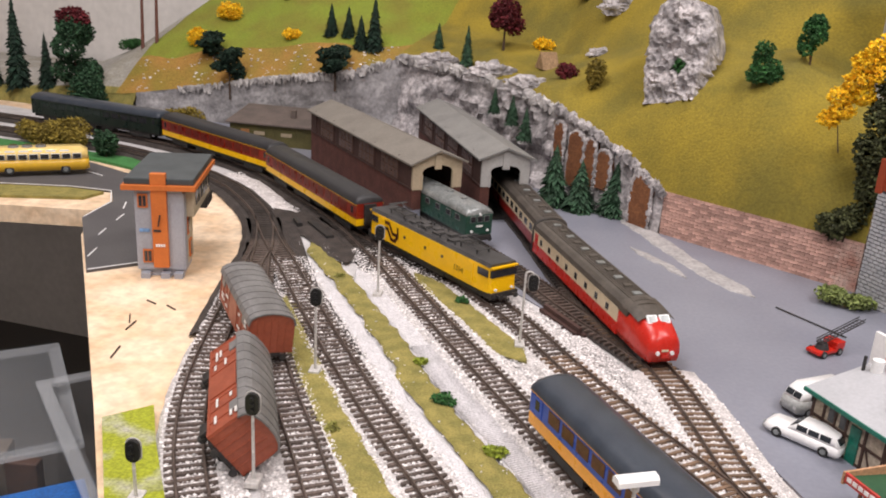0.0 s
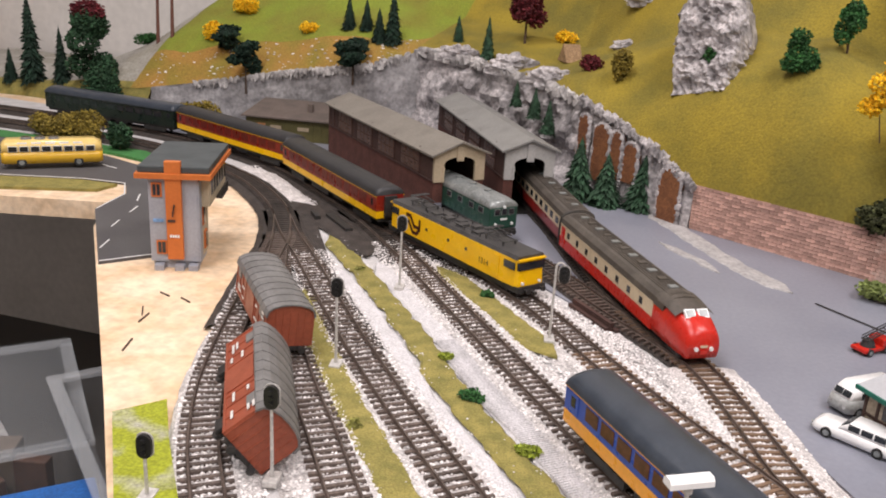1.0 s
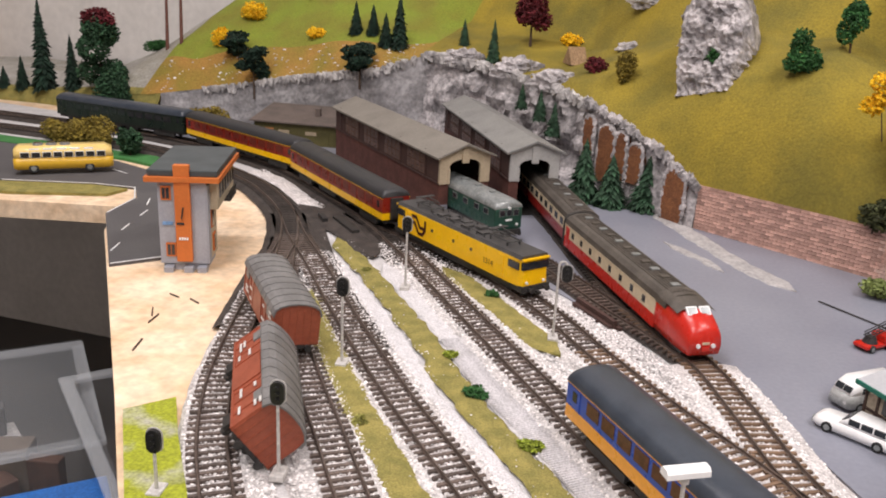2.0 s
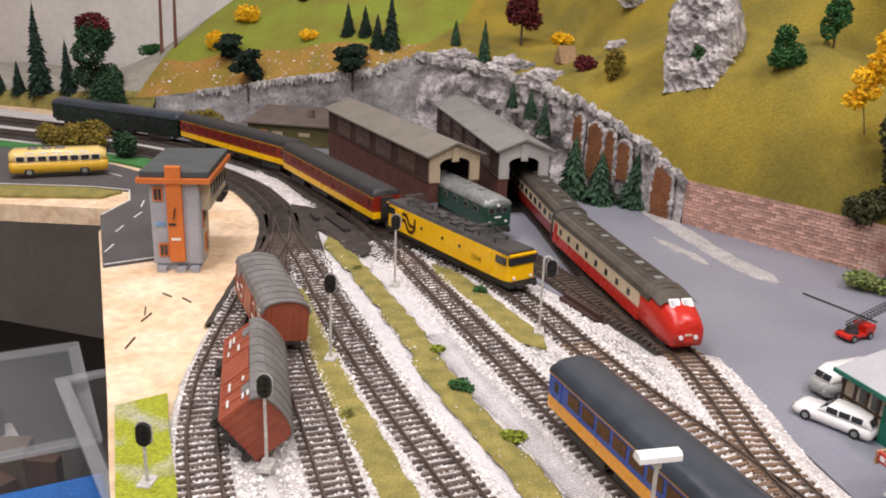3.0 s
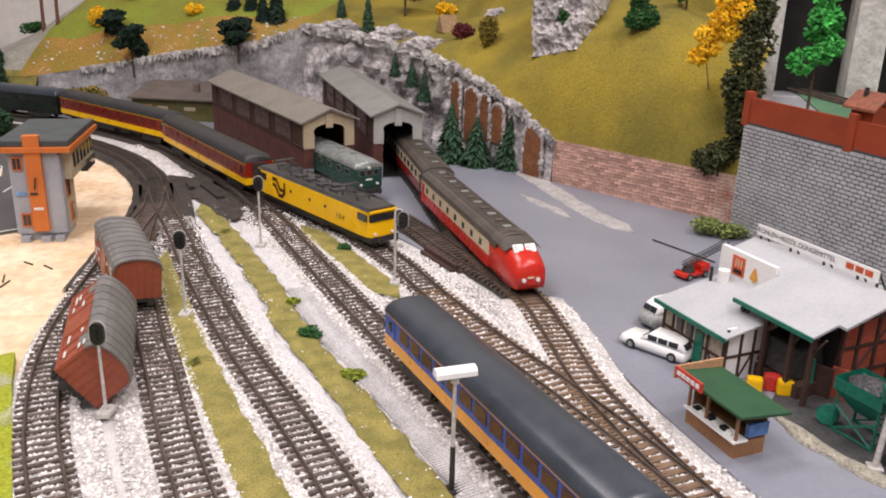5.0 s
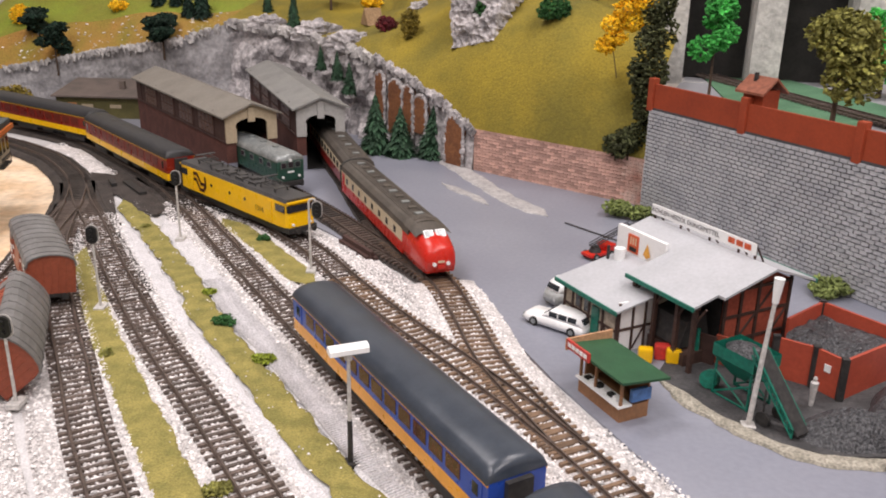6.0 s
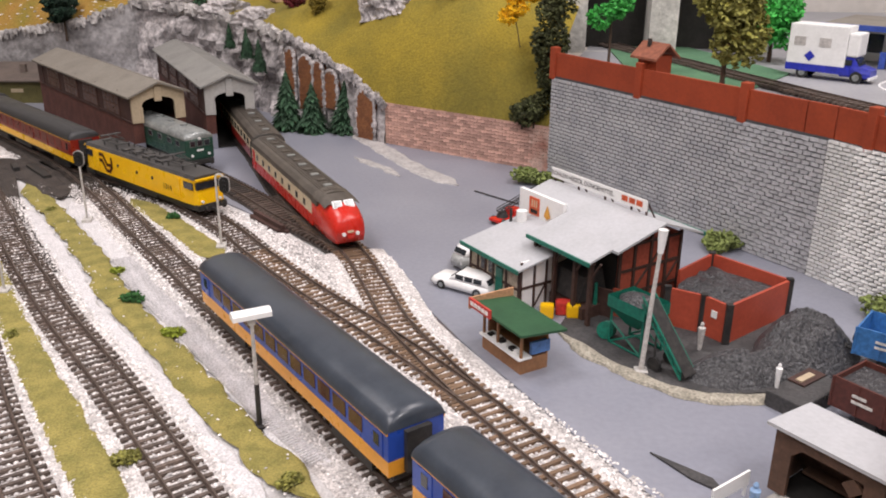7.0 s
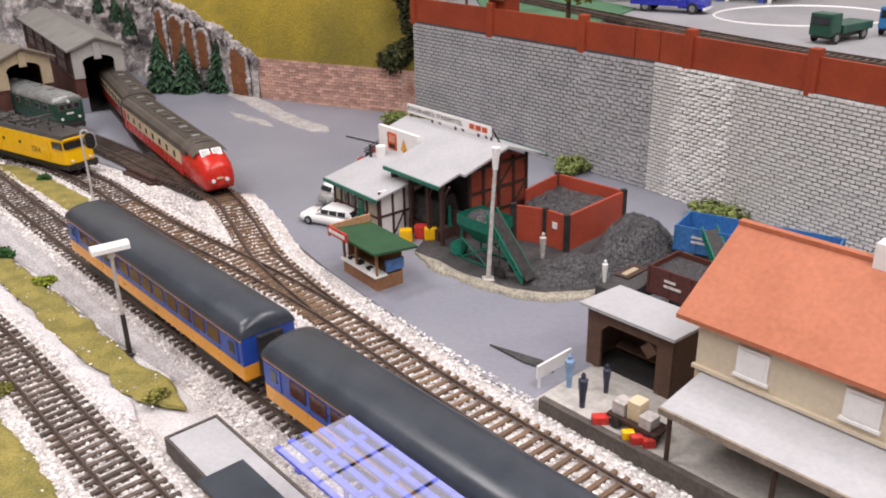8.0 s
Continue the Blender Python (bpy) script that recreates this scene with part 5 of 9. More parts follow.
def mound(power, cx, cy, h, sx, sy, ang, seed, rings=22, seg=84):
    bm = bmesh.new()
    rows = []
    for i in range(rings + 1):
        k = i / rings
        row = []
        for j in range(seg):
            a = 2 * math.pi * j / seg
            rr = k * (1 + 0.16 * noise.noise(Vector((math.cos(a) * 1.3, math.sin(a) * 1.3, seed))))
            x, y = rr * sx * math.cos(a), rr * sy * math.sin(a)
            q = Vector((x * 90, y * 90, seed))
            z = h * (1 - k ** power) + (0.0045 * noise.noise(q) + 0.0022 * noise.noise(q * 3.1) + 0.0014 * noise.noise(q * 7.3)) * (1 - k * 0.6) * min(1.0, h / 0.02)
            row.append(bm.verts.new((cx + x * math.cos(ang) - y * math.sin(ang), cy + x * math.sin(ang) + y * math.cos(ang), max(z, -0.001))))
        rows.append(row)
    for a, b in zip(rows, rows[1:]):
        for j in range(seg):
            k = (j + 1) % seg
            bm.faces.new((a[j], b[j], b[k], a[k]))
    bmesh.ops.remove_doubles(bm, verts=bm.verts[:], dist=1e-5)
    return bm


tagged(part("coal_mound", mound(1.9, 0.757, 0.752, 0.030, 0.050, 0.030, 0.82, 3), COAL), "tall heap of grey black coal", "coal heap")
tagged(part("coal_mound", mound(1.9, 0.714, 0.722, 0.016, 0.044, 0.022, 0.15, 9), COAL), "low spread of coal dust and lumps", "coal heap")
def heap_in(outline, z, seed, rings=18):
    """Coal filling a walled outline, lowest at one side."""
    c = sum((Vector(o) for o in outline), Vector((0, 0))) / len(outline)
    edge = []
    for p, q in zip(outline, outline[1:] + outline[:1]):
        edge += [Vector(p).lerp(Vector(q), k / 10) for k in range(10)]
    bm = bmesh.new()
    rows = []
    for i in range(rings + 1):
        row = []
        for e in edge:
            p = c.lerp(e, i / rings)
            q = Vector((p.x * 90, p.y * 90, seed))
            row.append(bm.verts.new((p.x, p.y, z + 0.0020 * (1 - i / rings) + 0.0022 * noise.noise(q) + 0.002 * noise.noise(q * 3.1) + 0.0012 * noise.noise(q * 7.3))))
        rows.append(row)
    for a, b in zip(rows, rows[1:]):
        for j in range(len(edge)):
            k = (j + 1) % len(edge)
            bm.faces.new((a[j], b[j], b[k], a[k]))
    for j in range(len(edge)):
        k = (j + 1) % len(edge)
        lo = [bm.verts.new((rows[-1][m].co.x, rows[-1][m].co.y, 0.0)) for m in (j, k)]
        bm.faces.new((rows[-1][j], lo[0], lo[1], rows[-1][k]))
    bmesh.ops.remove_doubles(bm, verts=bm.verts[:], dist=1e-5)
    return bm


tagged(part("coal_fill", heap_in([(0.6785, 0.7905), (0.6985, 0.7800), (0.7110, 0.7640), (0.7630, 0.8100), (0.7220, 0.8560), (0.6915, 0.8220)], 0.0195, 5), COAL), "coal lying inside the red bins", "coal heap")
yard_edge = [(0.600, 0.775), (0.622, 0.742), (0.642, 0.720), (0.662, 0.704), (0.690, 0.695), (0.722, 0.700), (0.76, 0.735), (0.775, 0.78), (0.74, 0.83), (0.69, 0.83), (0.655, 0.82), (0.62, 0.83)]
tagged(part("ground_coal_dust", slab(yard_edge, 0.0, 0.0012), COALGROUND), "coal-blackened ground of the coal yard", "ground", kind="structure")


def conveyor(m, label, L=0.082, rise=0.036):
    t = thing("coal_conveyor", m, label, "conveyor")
    ang = math.atan2(rise, L)
    bm = bmesh.new()
    for y in (-0.0055, 0.0055):
        for dz in (0.0, 0.0055):
            add_tube(bm, (0, y, 0.002 + dz), (L, y, 0.002 + dz + rise), 0.0007, n=6)
        for k in range(10):
            x0, x1 = L * k / 10, L * (k + 1) / 10
            z0, z1 = 0.002 + rise * k / 10, 0.002 + rise * (k + 1) / 10
            add_tube(bm, (x0, y, z0), (x1, y, z1 + 0.0055), 0.0004, n=5)
            add_tube(bm, (x0, y, z0), (x0, y, z0 + 0.0055), 0.0004, n=5)
    part("frame", bm, GREENTRIM, t, "green lattice frame")
    bm = bmesh.new()
    add_box(bm, 0, math.hypot(L, rise), -0.005, 0.005, 0.003, 0.0045)
    belt = part("belt", bm, BLACK, t)
    belt.matrix_basis = pose(0, 0, 0.002, 0, -math.degrees(ang), 0)
    bm = bmesh.new()
    for y in (-0.0075, 0.0075):
        add_tube(bm, (L * 0.55, y - 0.001, 0.005), (L * 0.55, y + 0.001, 0.005), 0.005, n=14)
        add_tube(bm, (L * 0.55, y, 0.005), (L * 0.62, y * 0.7, rise * 0.62), 0.0007, n=5)
    part("wheel", bm, BLACK, t)
    return t


conveyor(along((0.675, 0.712, 0), (-0.632, 0.775)), "green lattice coal conveyor standing in the yard", 0.035, 0.038)


def sorter(m):
    t = thing("coal_hopper", m, "green steel coal hopper on a braced stand", "hopper")
    for x in (-0.014, 0.014):
        for y in (-0.010, 0.010):
            part("leg", tube((x, y, 0), (x * 0.95, y * 0.95, 0.034), 0.0009, n=6), GREENTRIM, t)
    for y in (-0.010, 0.010):
        for p, q in (((-0.014, y, 0.002), (0.014, y, 0.018)), ((0.014, y, 0.002), (-0.014, y, 0.018)), ((-0.014, y, 0.002), (0.014, y, 0.002))):
            part("brace", tube(p, q, 0.0007, n=5), GREENTRIM, t)
    bm = bmesh.new()
    r0 = [bm.verts.new(p) for p in ((-0.005, -0.004, 0.016), (0.005, -0.004, 0.016), (0.005, 0.004, 0.016), (-0.005, 0.004, 0.016))]
    r1 = [bm.verts.new(p) for p in ((-0.016, -0.012, 0.028), (0.016, -0.012, 0.028), (0.016, 0.012, 0.028), (-0.016, 0.012, 0.028))]
    r2 = [bm.verts.new(p) for p in ((-0.016, -0.012, 0.036), (0.016, -0.012, 0.036), (0.016, 0.012, 0.036), (-0.016, 0.012, 0.036))]
    for a, b in ((r0, r1), (r1, r2)):
        for i in range(4):
            j = (i + 1) % 4
            bm.faces.new((a[i], a[j], b[j], b[i]))
    bm.faces.new(r0[::-1])
    part("bin", bm, GREENTRIM, t)
    part("coal", mound(2.0, 0, 0, 0.005, 0.0145, 0.0105, 0, 2, 6, 20), COAL, t).matrix_basis = pose(0, 0, 0.034)
    return t


sorter(along((0.650, 0.754, 0), (0.62, -0.78)))


def kiosk(m):
    """x along the counter front, y to the back."""
    t = thing("kiosk", m, "small brown kiosk with a green sloping roof and open counter", "kiosk")
    WD = material("kiosk_wood", (0.30, 0.15, 0.07), (0.25, 0.12, 0.055), 60, 0.6, fine_mix=0.15)
    GR = material("kiosk_green_roof", (0.022, 0.085, 0.035), (0.018, 0.07, 0.03), 40, 0.6, fine_mix=0.1)
    L, d = 0.043, 0.021
    part("counter", box(0, L, 0, d, 0, 0.010), WD, t)
    part("counter_top", box(-0.001, L + 0.001, -0.002, 0.008, 0.010, 0.0112), WHITE, t)
    part("back_wall", box(0, L, d - 0.001, d, 0.010, 0.027), WD, t)
    part("side_wall", box(0, 0.001, 0.004, d, 0.010, 0.0285), WD, t)
    for x in (0.0, 0.016, L - 0.0015):
        part("post", box(x, x + 0.0015, 0, 0.0015, 0.010, 0.030), WD, t)
    for k in range(6):
        part("magazine", box(0.004 + k * 0.006, 0.008 + k * 0.006, 0.001, 0.005, 0.0112, 0.0124 + 0.0006 * (k % 3)), WHITE if k % 2 else SHADE_BLACK, t)
    part("magazine", box(L - 0.002, L + 0.0006, 0.008, 0.022, 0.012, 0.020), material("blue_paper", (0.10, 0.22, 0.5), rough=0.6), t)
    quad_roof("roof", [(-0.006, -0.007, 0.0325), (L + 0.009, -0.007, 0.0325), (L + 0.009, d + 0.007, 0.0290), (-0.006, d + 0.007, 0.0290)], 0.0016, GR, t)
    part("roof_edge", box(-0.0072, -0.0058, -0.007, d + 0.007, 0.0272, 0.0350), material("pale_orange_board", (0.60, 0.33, 0.18), rough=0.6), t)
    sg = part("sign", box(-0.004, 0.020, -0.0085, -0.0070, 0.0305, 0.0365), material("red_kiosk_sign", (0.55, 0.05, 0.04), rough=0.5), t, "red sign board with pale lettering bars")
    bm = bmesh.new()
    for k in range(5):
        add_box(bm, -0.002 + k * 0.0042, 0.0012 + k * 0.0042, -0.0089, -0.0084, 0.0322, 0.0348)
    part("lettering", bm, WHITE, sg)
    return t


kiosk(along((0.549, 0.747, 0), (0.56, -0.83)))

# ---- station ----
TU, TV = Vector((0.63, -0.777)), Vector((0.777, 0.63))
PLAT = material("pale_platform_concrete", (0.48, 0.46, 0.43), (0.40, 0.385, 0.36), 30, 0.85, fine=400, fine_mix=0.12)
KERB = material("dark_platform_edge", (0.11, 0.095, 0.085), (0.08, 0.07, 0.062), 60, 0.8)
o = Vector((0.658, 0.560))
pm = along((o.x, o.y, 0), TU)
plat = thing("platform", pm, "pale concrete station platform with a dark edge", "platform", kind="structure")
part("surface", box(0, 0.42, 0.004, 0.125, 0, 0.0082), PLAT, plat)
part("edge", box(-0.001, 0.42, 0.0, 0.004, 0, 0.0088), KERB, plat)
part("ramp_edge", box(-0.004, -0.001, 0.0, 0.05, 0, 0.0070), PLAT, plat)


def wood_shelter(m):
    t = thing("wooden_shelter", m, "dark brown wooden platform shelter with a pale grey roof", "shelter")
    B = material("shelter_brown", (0.115, 0.062, 0.040), (0.09, 0.05, 0.033), 60, 0.7, fine_mix=0.2)
    L, d, h = 0.053, 0.028, 0.034
    part("back_wall", box(0, L, d - 0.0015, d, 0, h), B, t)
    part("side_wall", box(0, 0.0015, 0, d, 0, h), B, t)
    part("side_wall", box(L - 0.0015, L, 0, d, 0, h), B, t)
    for x in (0.0, L - 0.009):
        part("post", box(x, x + 0.009, -0.0008, 0.0012, 0, h), B, t)
    part("beam", box(0, L, -0.0009, 0.0014, h - 0.006, h), B, t)
    for x, s in ((0.009, 1), (L - 0.009, -1)):
        bm = bmesh.new()
        add_prism(bm, [(-0.0007, 0), (-0.0007, 0.007), (0.0012, 0.007), (0.0012, 0)], 0, 0.007)
        ob = part("bracket", bm, B, t)
        ob.matrix_basis = pose(x, 0, h - 0.011, 0, -45 * s if s > 0 else -135, 0)
    # black sheet on the platform for the shade under the shelter roof
    part("shelter_shade_sheet", box(0.002, L - 0.002, 0.001, d - 0.002, 0.0, 0.0006), SHADE_BLACK, t)
    part("bench", box(0.006, L - 0.006, d - 0.010, d - 0.002, 0.004, 0.0055), B, t)
    quad_roof("roof", [(-0.003, -0.005, h + 0.0035), (L + 0.003, -0.005, h + 0.0035), (L + 0.003, d + 0.003, h + 0.001), (-0.003, d + 0.003, h + 0.001)], 0.0018, LIGHTROOF, t)


wood_shelter(along((0.690, 0.596, 0.0082), TU))


def station_building(m):
    """x along the track, y to the back; origin at the left front corner."""
    t = thing("station_building", m, "cream station building with an orange tiled roof and a canopy", "station")
    CR = material("cream_station_wall", (0.66, 0.58, 0.44), (0.60, 0.52, 0.40), 30, 0.8, fine_mix=0.06)
    OT = material("orange_roof_tiles", (0.46, 0.155, 0.08), (0.41, 0.135, 0.068), 40, 0.6, fine_mix=0.1)
    PLN = material("station_plinth", (0.30, 0.25, 0.20), rough=0.8)
    L, d, eave, ridge = 0.32, 0.088, 0.064, 0.0915
    part("wall", box(0, L, 0, d, 0.012, eave), CR, t)
    part("plinth", box(-0.001, L, -0.001, d + 0.001, 0, 0.012), PLN, t)
    part("gable", prism([(0, eave), (d / 2, ridge - 0.002), (d, eave)], 0.0, L), CR, t)
    sl = (ridge - eave) / (d / 2)
    for y0, y1 in ((-0.006, d / 2), (d + 0.006, d / 2)):
        pts = [(-0.009, y0, eave - 0.006 * sl), (L, y0, eave - 0.006 * sl), (L, y1, ridge), (-0.009, y1, ridge)]
        quad_roof("roof_slope", pts, 0.0022, OT, t, "orange tiled roof slope")
    part("ridge_cap", box(-0.009, L, d / 2 - 0.002, d / 2 + 0.002, ridge - 0.001, ridge + 0.0012), OT, t)
    bm = bmesh.new()
    add_box(bm, 0.055, 0.066, d / 2 - 0.004, d / 2 + 0.004, ridge - 0.006, ridge + 0.009)
    part("chimney", bm, WHITE, t)
    for k in range(6):
        x = 0.028 + k * 0.048
        # panes are plain white: the windows' bright lit look is put into the colour
        w1 = part("window", box(x - 0.0075, x + 0.0075, -0.0014, 0.0006, 0.0395, 0.0535), WHITE, t, "white upper window with its brightness painted on")
        part("sill", box(x - 0.0085, x + 0.0085, -0.0022, -0.0002, 0.0383, 0.0396), WHITE, w1)
        part("pane", box(x - 0.0058, x + 0.0058, -0.0018, -0.0012, 0.0410, 0.0520), WHITE, w1)
        part("door", box(x - 0.006, x + 0.006, -0.0012, 0.0006, 0.0, 0.024), SHADE_BLACK, t)
    part("string_course", box(-0.001, L, -0.002, 0.0004, 0.0335, 0.0352), CR, t)
    quad_roof("canopy", [(0.004, -0.0005, 0.0325), (L, -0.0005, 0.0325), (L, -0.034, 0.0285), (0.004, -0.034, 0.0285)], 0.0018, LIGHTROOF, t, "grey platform canopy")
    part("canopy_edge", box(0.004, L, -0.0352, -0.0338, 0.0255, 0.0288), PLN, t)
    for k in range(7):
        bm = bmesh.new()
        x = 0.008 + k * 0.05
        add_tube(bm, (x, -0.031, 0), (x, -0.031, 0.027), 0.0012, n=8)
        add_tube(bm, (x, -0.031, 0.020), (x, -0.022, 0.029), 0.0006, n=5)
        part("canopy_post", bm, TIMBER, t)


station_building(along((0.726, 0.532, 0.0082), TU))

# figures: plain shapes
def figure(x, y, z, label, body, h=0.020):
    bm = bmesh.new()
    add_tube(bm, (x, y, z), (x, y, z + h * 0.5), h * 0.07, h * 0.10, 8)
    add_tube(bm, (x, y, z + h * 0.5), (x, y, z + h * 0.80), h * 0.11, h * 0.13, 8)
    add_tube(bm, (x, y, z + h * 0.80), (x, y, z + h * 0.86), h * 0.12, h * 0.04, 8)
    add_tube(bm, (x, y, z + h * 0.86), (x, y, z + h * 0.93), h * 0.055, h * 0.07, 8)
    add_tube(bm, (x, y, z + h * 0.93), (x, y, z + h), h * 0.07, h * 0.03, 8)
    ob = part("toy_figure", bm, body)
    return tagged(ob, label, "figurine")


FIG_RED = material("figure_red", (0.6, 0.04, 0.03), rough=0.5)
FIG_NAVY = material("figure_navy", (0.03, 0.035, 0.07), rough=0.5)
FIG_PALE = material("figure_pale", (0.55, 0.52, 0.5), rough=0.5)
FIG_BLUE = material("figure_blue", (0.22, 0.35, 0.55), rough=0.5)
figure(0.113, 1.222, 0, "tiny red and dark toy figure by the shed", FIG_RED, 0.021)
figure(0.678, 0.552, 0.0082, "tiny navy toy figure on the platform", FIG_NAVY)
figure(0.693, 0.564, 0.0082, "tiny dark toy figure on the platform", FIG_NAVY, 0.017)
figure(0.675, 0.571, 0.0082, "tiny pale blue toy figure on the platform", FIG_BLUE)
figure(0.692, 0.752, 0.0012, "tiny pale toy workman in the coal yard", FIG_PALE)
figure(0.722, 0.690, 0.010, "tiny white toy workman near the coal heap", WHITE, 0.016)
bm = bmesh.new()
for k, (x, y) in enumerate(((0.684, 0.538),)):
    add_box(bm, x - 0.004, x + 0.004, y - 0.0025, y + 0.0025, 0.0082, 0.0122)
tagged(part("suitcase", bm, FIG_RED), "small red suitcase on the platform", "suitcase")
for k, (x, y) in enumerate(((0.697, 0.520), (0.702, 0.517), (0.694, 0.524))):
    tagged(part("luggage", box(x - 0.003, x + 0.003, y - 0.002, y + 0.002, 0.0082, 0.0128, 0.0008), YELLOW if k == 2 else FIG_RED), "small bright luggage piece on the platform", "luggage", "platform luggage")


def luggage_cart(m):
    t = thing("luggage_cart", m, "flat platform cart stacked with pale parcels", "cart")
    part("deck", box(-0.014, 0.014, -0.006, 0.006, 0.005, 0.0065), TIMBER, t)
    for x in (-0.009, 0.009):
        bm = bmesh.new()
        for y in (-0.006, 0.006):
            add_tube(bm, (x, y - 0.0006, 0.003), (x, y + 0.0006, 0.003), 0.003, n=12)
        part("wheel", bm, BLACK, t)
    for k, (x, y, h) in enumerate(((-0.009, 0, 0.007), (-0.001, 0.001, 0.010), (0.007, -0.001, 0.006))):
        part("parcel", box(x - 0.0035, x + 0.0035, y - 0.004, y + 0.004, 0.0065, 0.0065 + h, 0.0005), CREAM if k % 2 else FIG_PALE, t)


luggage_cart(along((0.700, 0.530, 0.0082), TU))
bm = bmesh.new()
add_box(bm, -0.014, 0.014, -0.0006, 0.0006, 0.006, 0.014)
for x in (-0.012, 0.012):
    add_box(bm, x - 0.0006, x + 0.0006, -0.0006, 0.0006, 0, 0.006)
ob = tagged(part("platform_sign", bm, WHITE), "white platform name board, blank", "sign")
ob.matrix_basis = along((0.671, 0.592, 0.0), TV)


def open_wagon(m, label, mat, load):
    t = thing("open_wagon", m, label, "goods wagon")
    L, w = 0.104, 0.0160
    bm = bmesh.new()
    for b in ((-L / 2, L / 2, -w, -w + 0.001), (-L / 2, L / 2, w - 0.001, w), (-L / 2, -L / 2 + 0.001, -w + 0.001, w - 0.001), (L / 2 - 0.001, L / 2, -w + 0.001, w - 0.001)):
        add_box(bm, *b, 0.0125, 0.030)
    add_box(bm, -L / 2, L / 2, -w, w, 0.0115, 0.0128)
    part("body", bm, mat, t)
    bm = bmesh.new()
    for x in np.linspace(-L / 2, L / 2, 8):
        for s in (-1, 1):
            panel(bm, x - 0.0006, x + 0.0006, s, w, 0.0115, 0.030, 0.0006)
    part("side_post", bm, mat, t)
    if load:
        part("coal_load", box(-L / 2 + 0.001, L / 2 - 0.001, -w + 0.001, w - 0.001, 0.0128, 0.0265), COAL, t)
    bm = bmesh.new()
    for s in (-1, 1):
        for x, z, l in ((-0.04, 0.019, 0.012), (-0.012, 0.020, 0.008), (0.02, 0.018, 0.010), (-0.04, 0.0225, 0.008)):
            panel(bm, x, x + l, s, w + 0.0006, z, z + 0.0016, 0.0002)
    part("lettering", bm, LETTER, t)
    part("underframe", box(-L / 2, L / 2, -0.012, 0.012, 0.0095, 0.0118), BLACK, t)
    for x in (-0.032, 0.032):
        bm = bmesh.new()
        for y in (-0.0085, 0.0085):
            add_tube(bm, (x, y - 0.0012, 0.0057), (x, y + 0.0012, 0.0057), 0.0057, n=16)
        add_box(bm, x - 0.006, x + 0.006, -0.013, -0.011, 0.0045, 0.0115)
        add_box(bm, x - 0.006, x + 0.006, 0.011, 0.013, 0.0045, 0.0115)
        part("wheelset", bm, BLACK, t)
    for sx in (-1, 1):
        buffers(t, sx * L / 2, sx, 0.0115)
    return t


BLUEWAGON = material("blue_wagon_paint", (0.045, 0.17, 0.42), (0.04, 0.15, 0.37), 60, 0.4)
open_wagon(along((0.790, 0.640, 0), TU), "brown open wagon loaded with coal", material("maroon_wagon_paint", (0.105, 0.030, 0.022), (0.085, 0.025, 0.018), 60, 0.5), True)
open_wagon(along((0.833, 0.716, 0), (0.80, -0.60)), "bright blue open wagon beside the wall", BLUEWAGON, False)
conveyor(along((0.806, 0.688, 0.0), (-0.15, 0.99)), "green conveyor leaning over the coal wagon", 0.034, 0.026)
bank = thing("loading_bank", along((0.715, 0.687, 0), (0.77, 0.64)), "dark grey loading bank with a worn timber top", "loading bank")
part("body", box(0, 0.044, -0.024, 0, -0.001, 0.0100, 0.0010), COALGROUND, bank)
part("deck", box(0.020, 0.043, -0.012, -0.001, 0.0100, 0.0114, 0.0004), SHEDWOOD, bank)
part("worn_board", box(0.022, 0.036, -0.009, -0.005, 0.0114, 0.0122), SANDY, bank)
# thin dark wedge in the same colour as the coal yard's ground
tagged(part("pavement_mark", slab([(0.640, 0.632), (0.668, 0.611), (0.672, 0.598), (0.657, 0.610)], 0.0, 0.0012), COALGROUND), "thin dark wedge on the grey yard", "stain", kind="structure")

# ---- signals and lamps ----
POLE = material("pale_signal_pole", (0.55, 0.53, 0.50), (0.48, 0.46, 0.44), 90, 0.5)
SIGBLACK = material("signal_head_black", (0.015, 0.015, 0.015), rough=0.4)


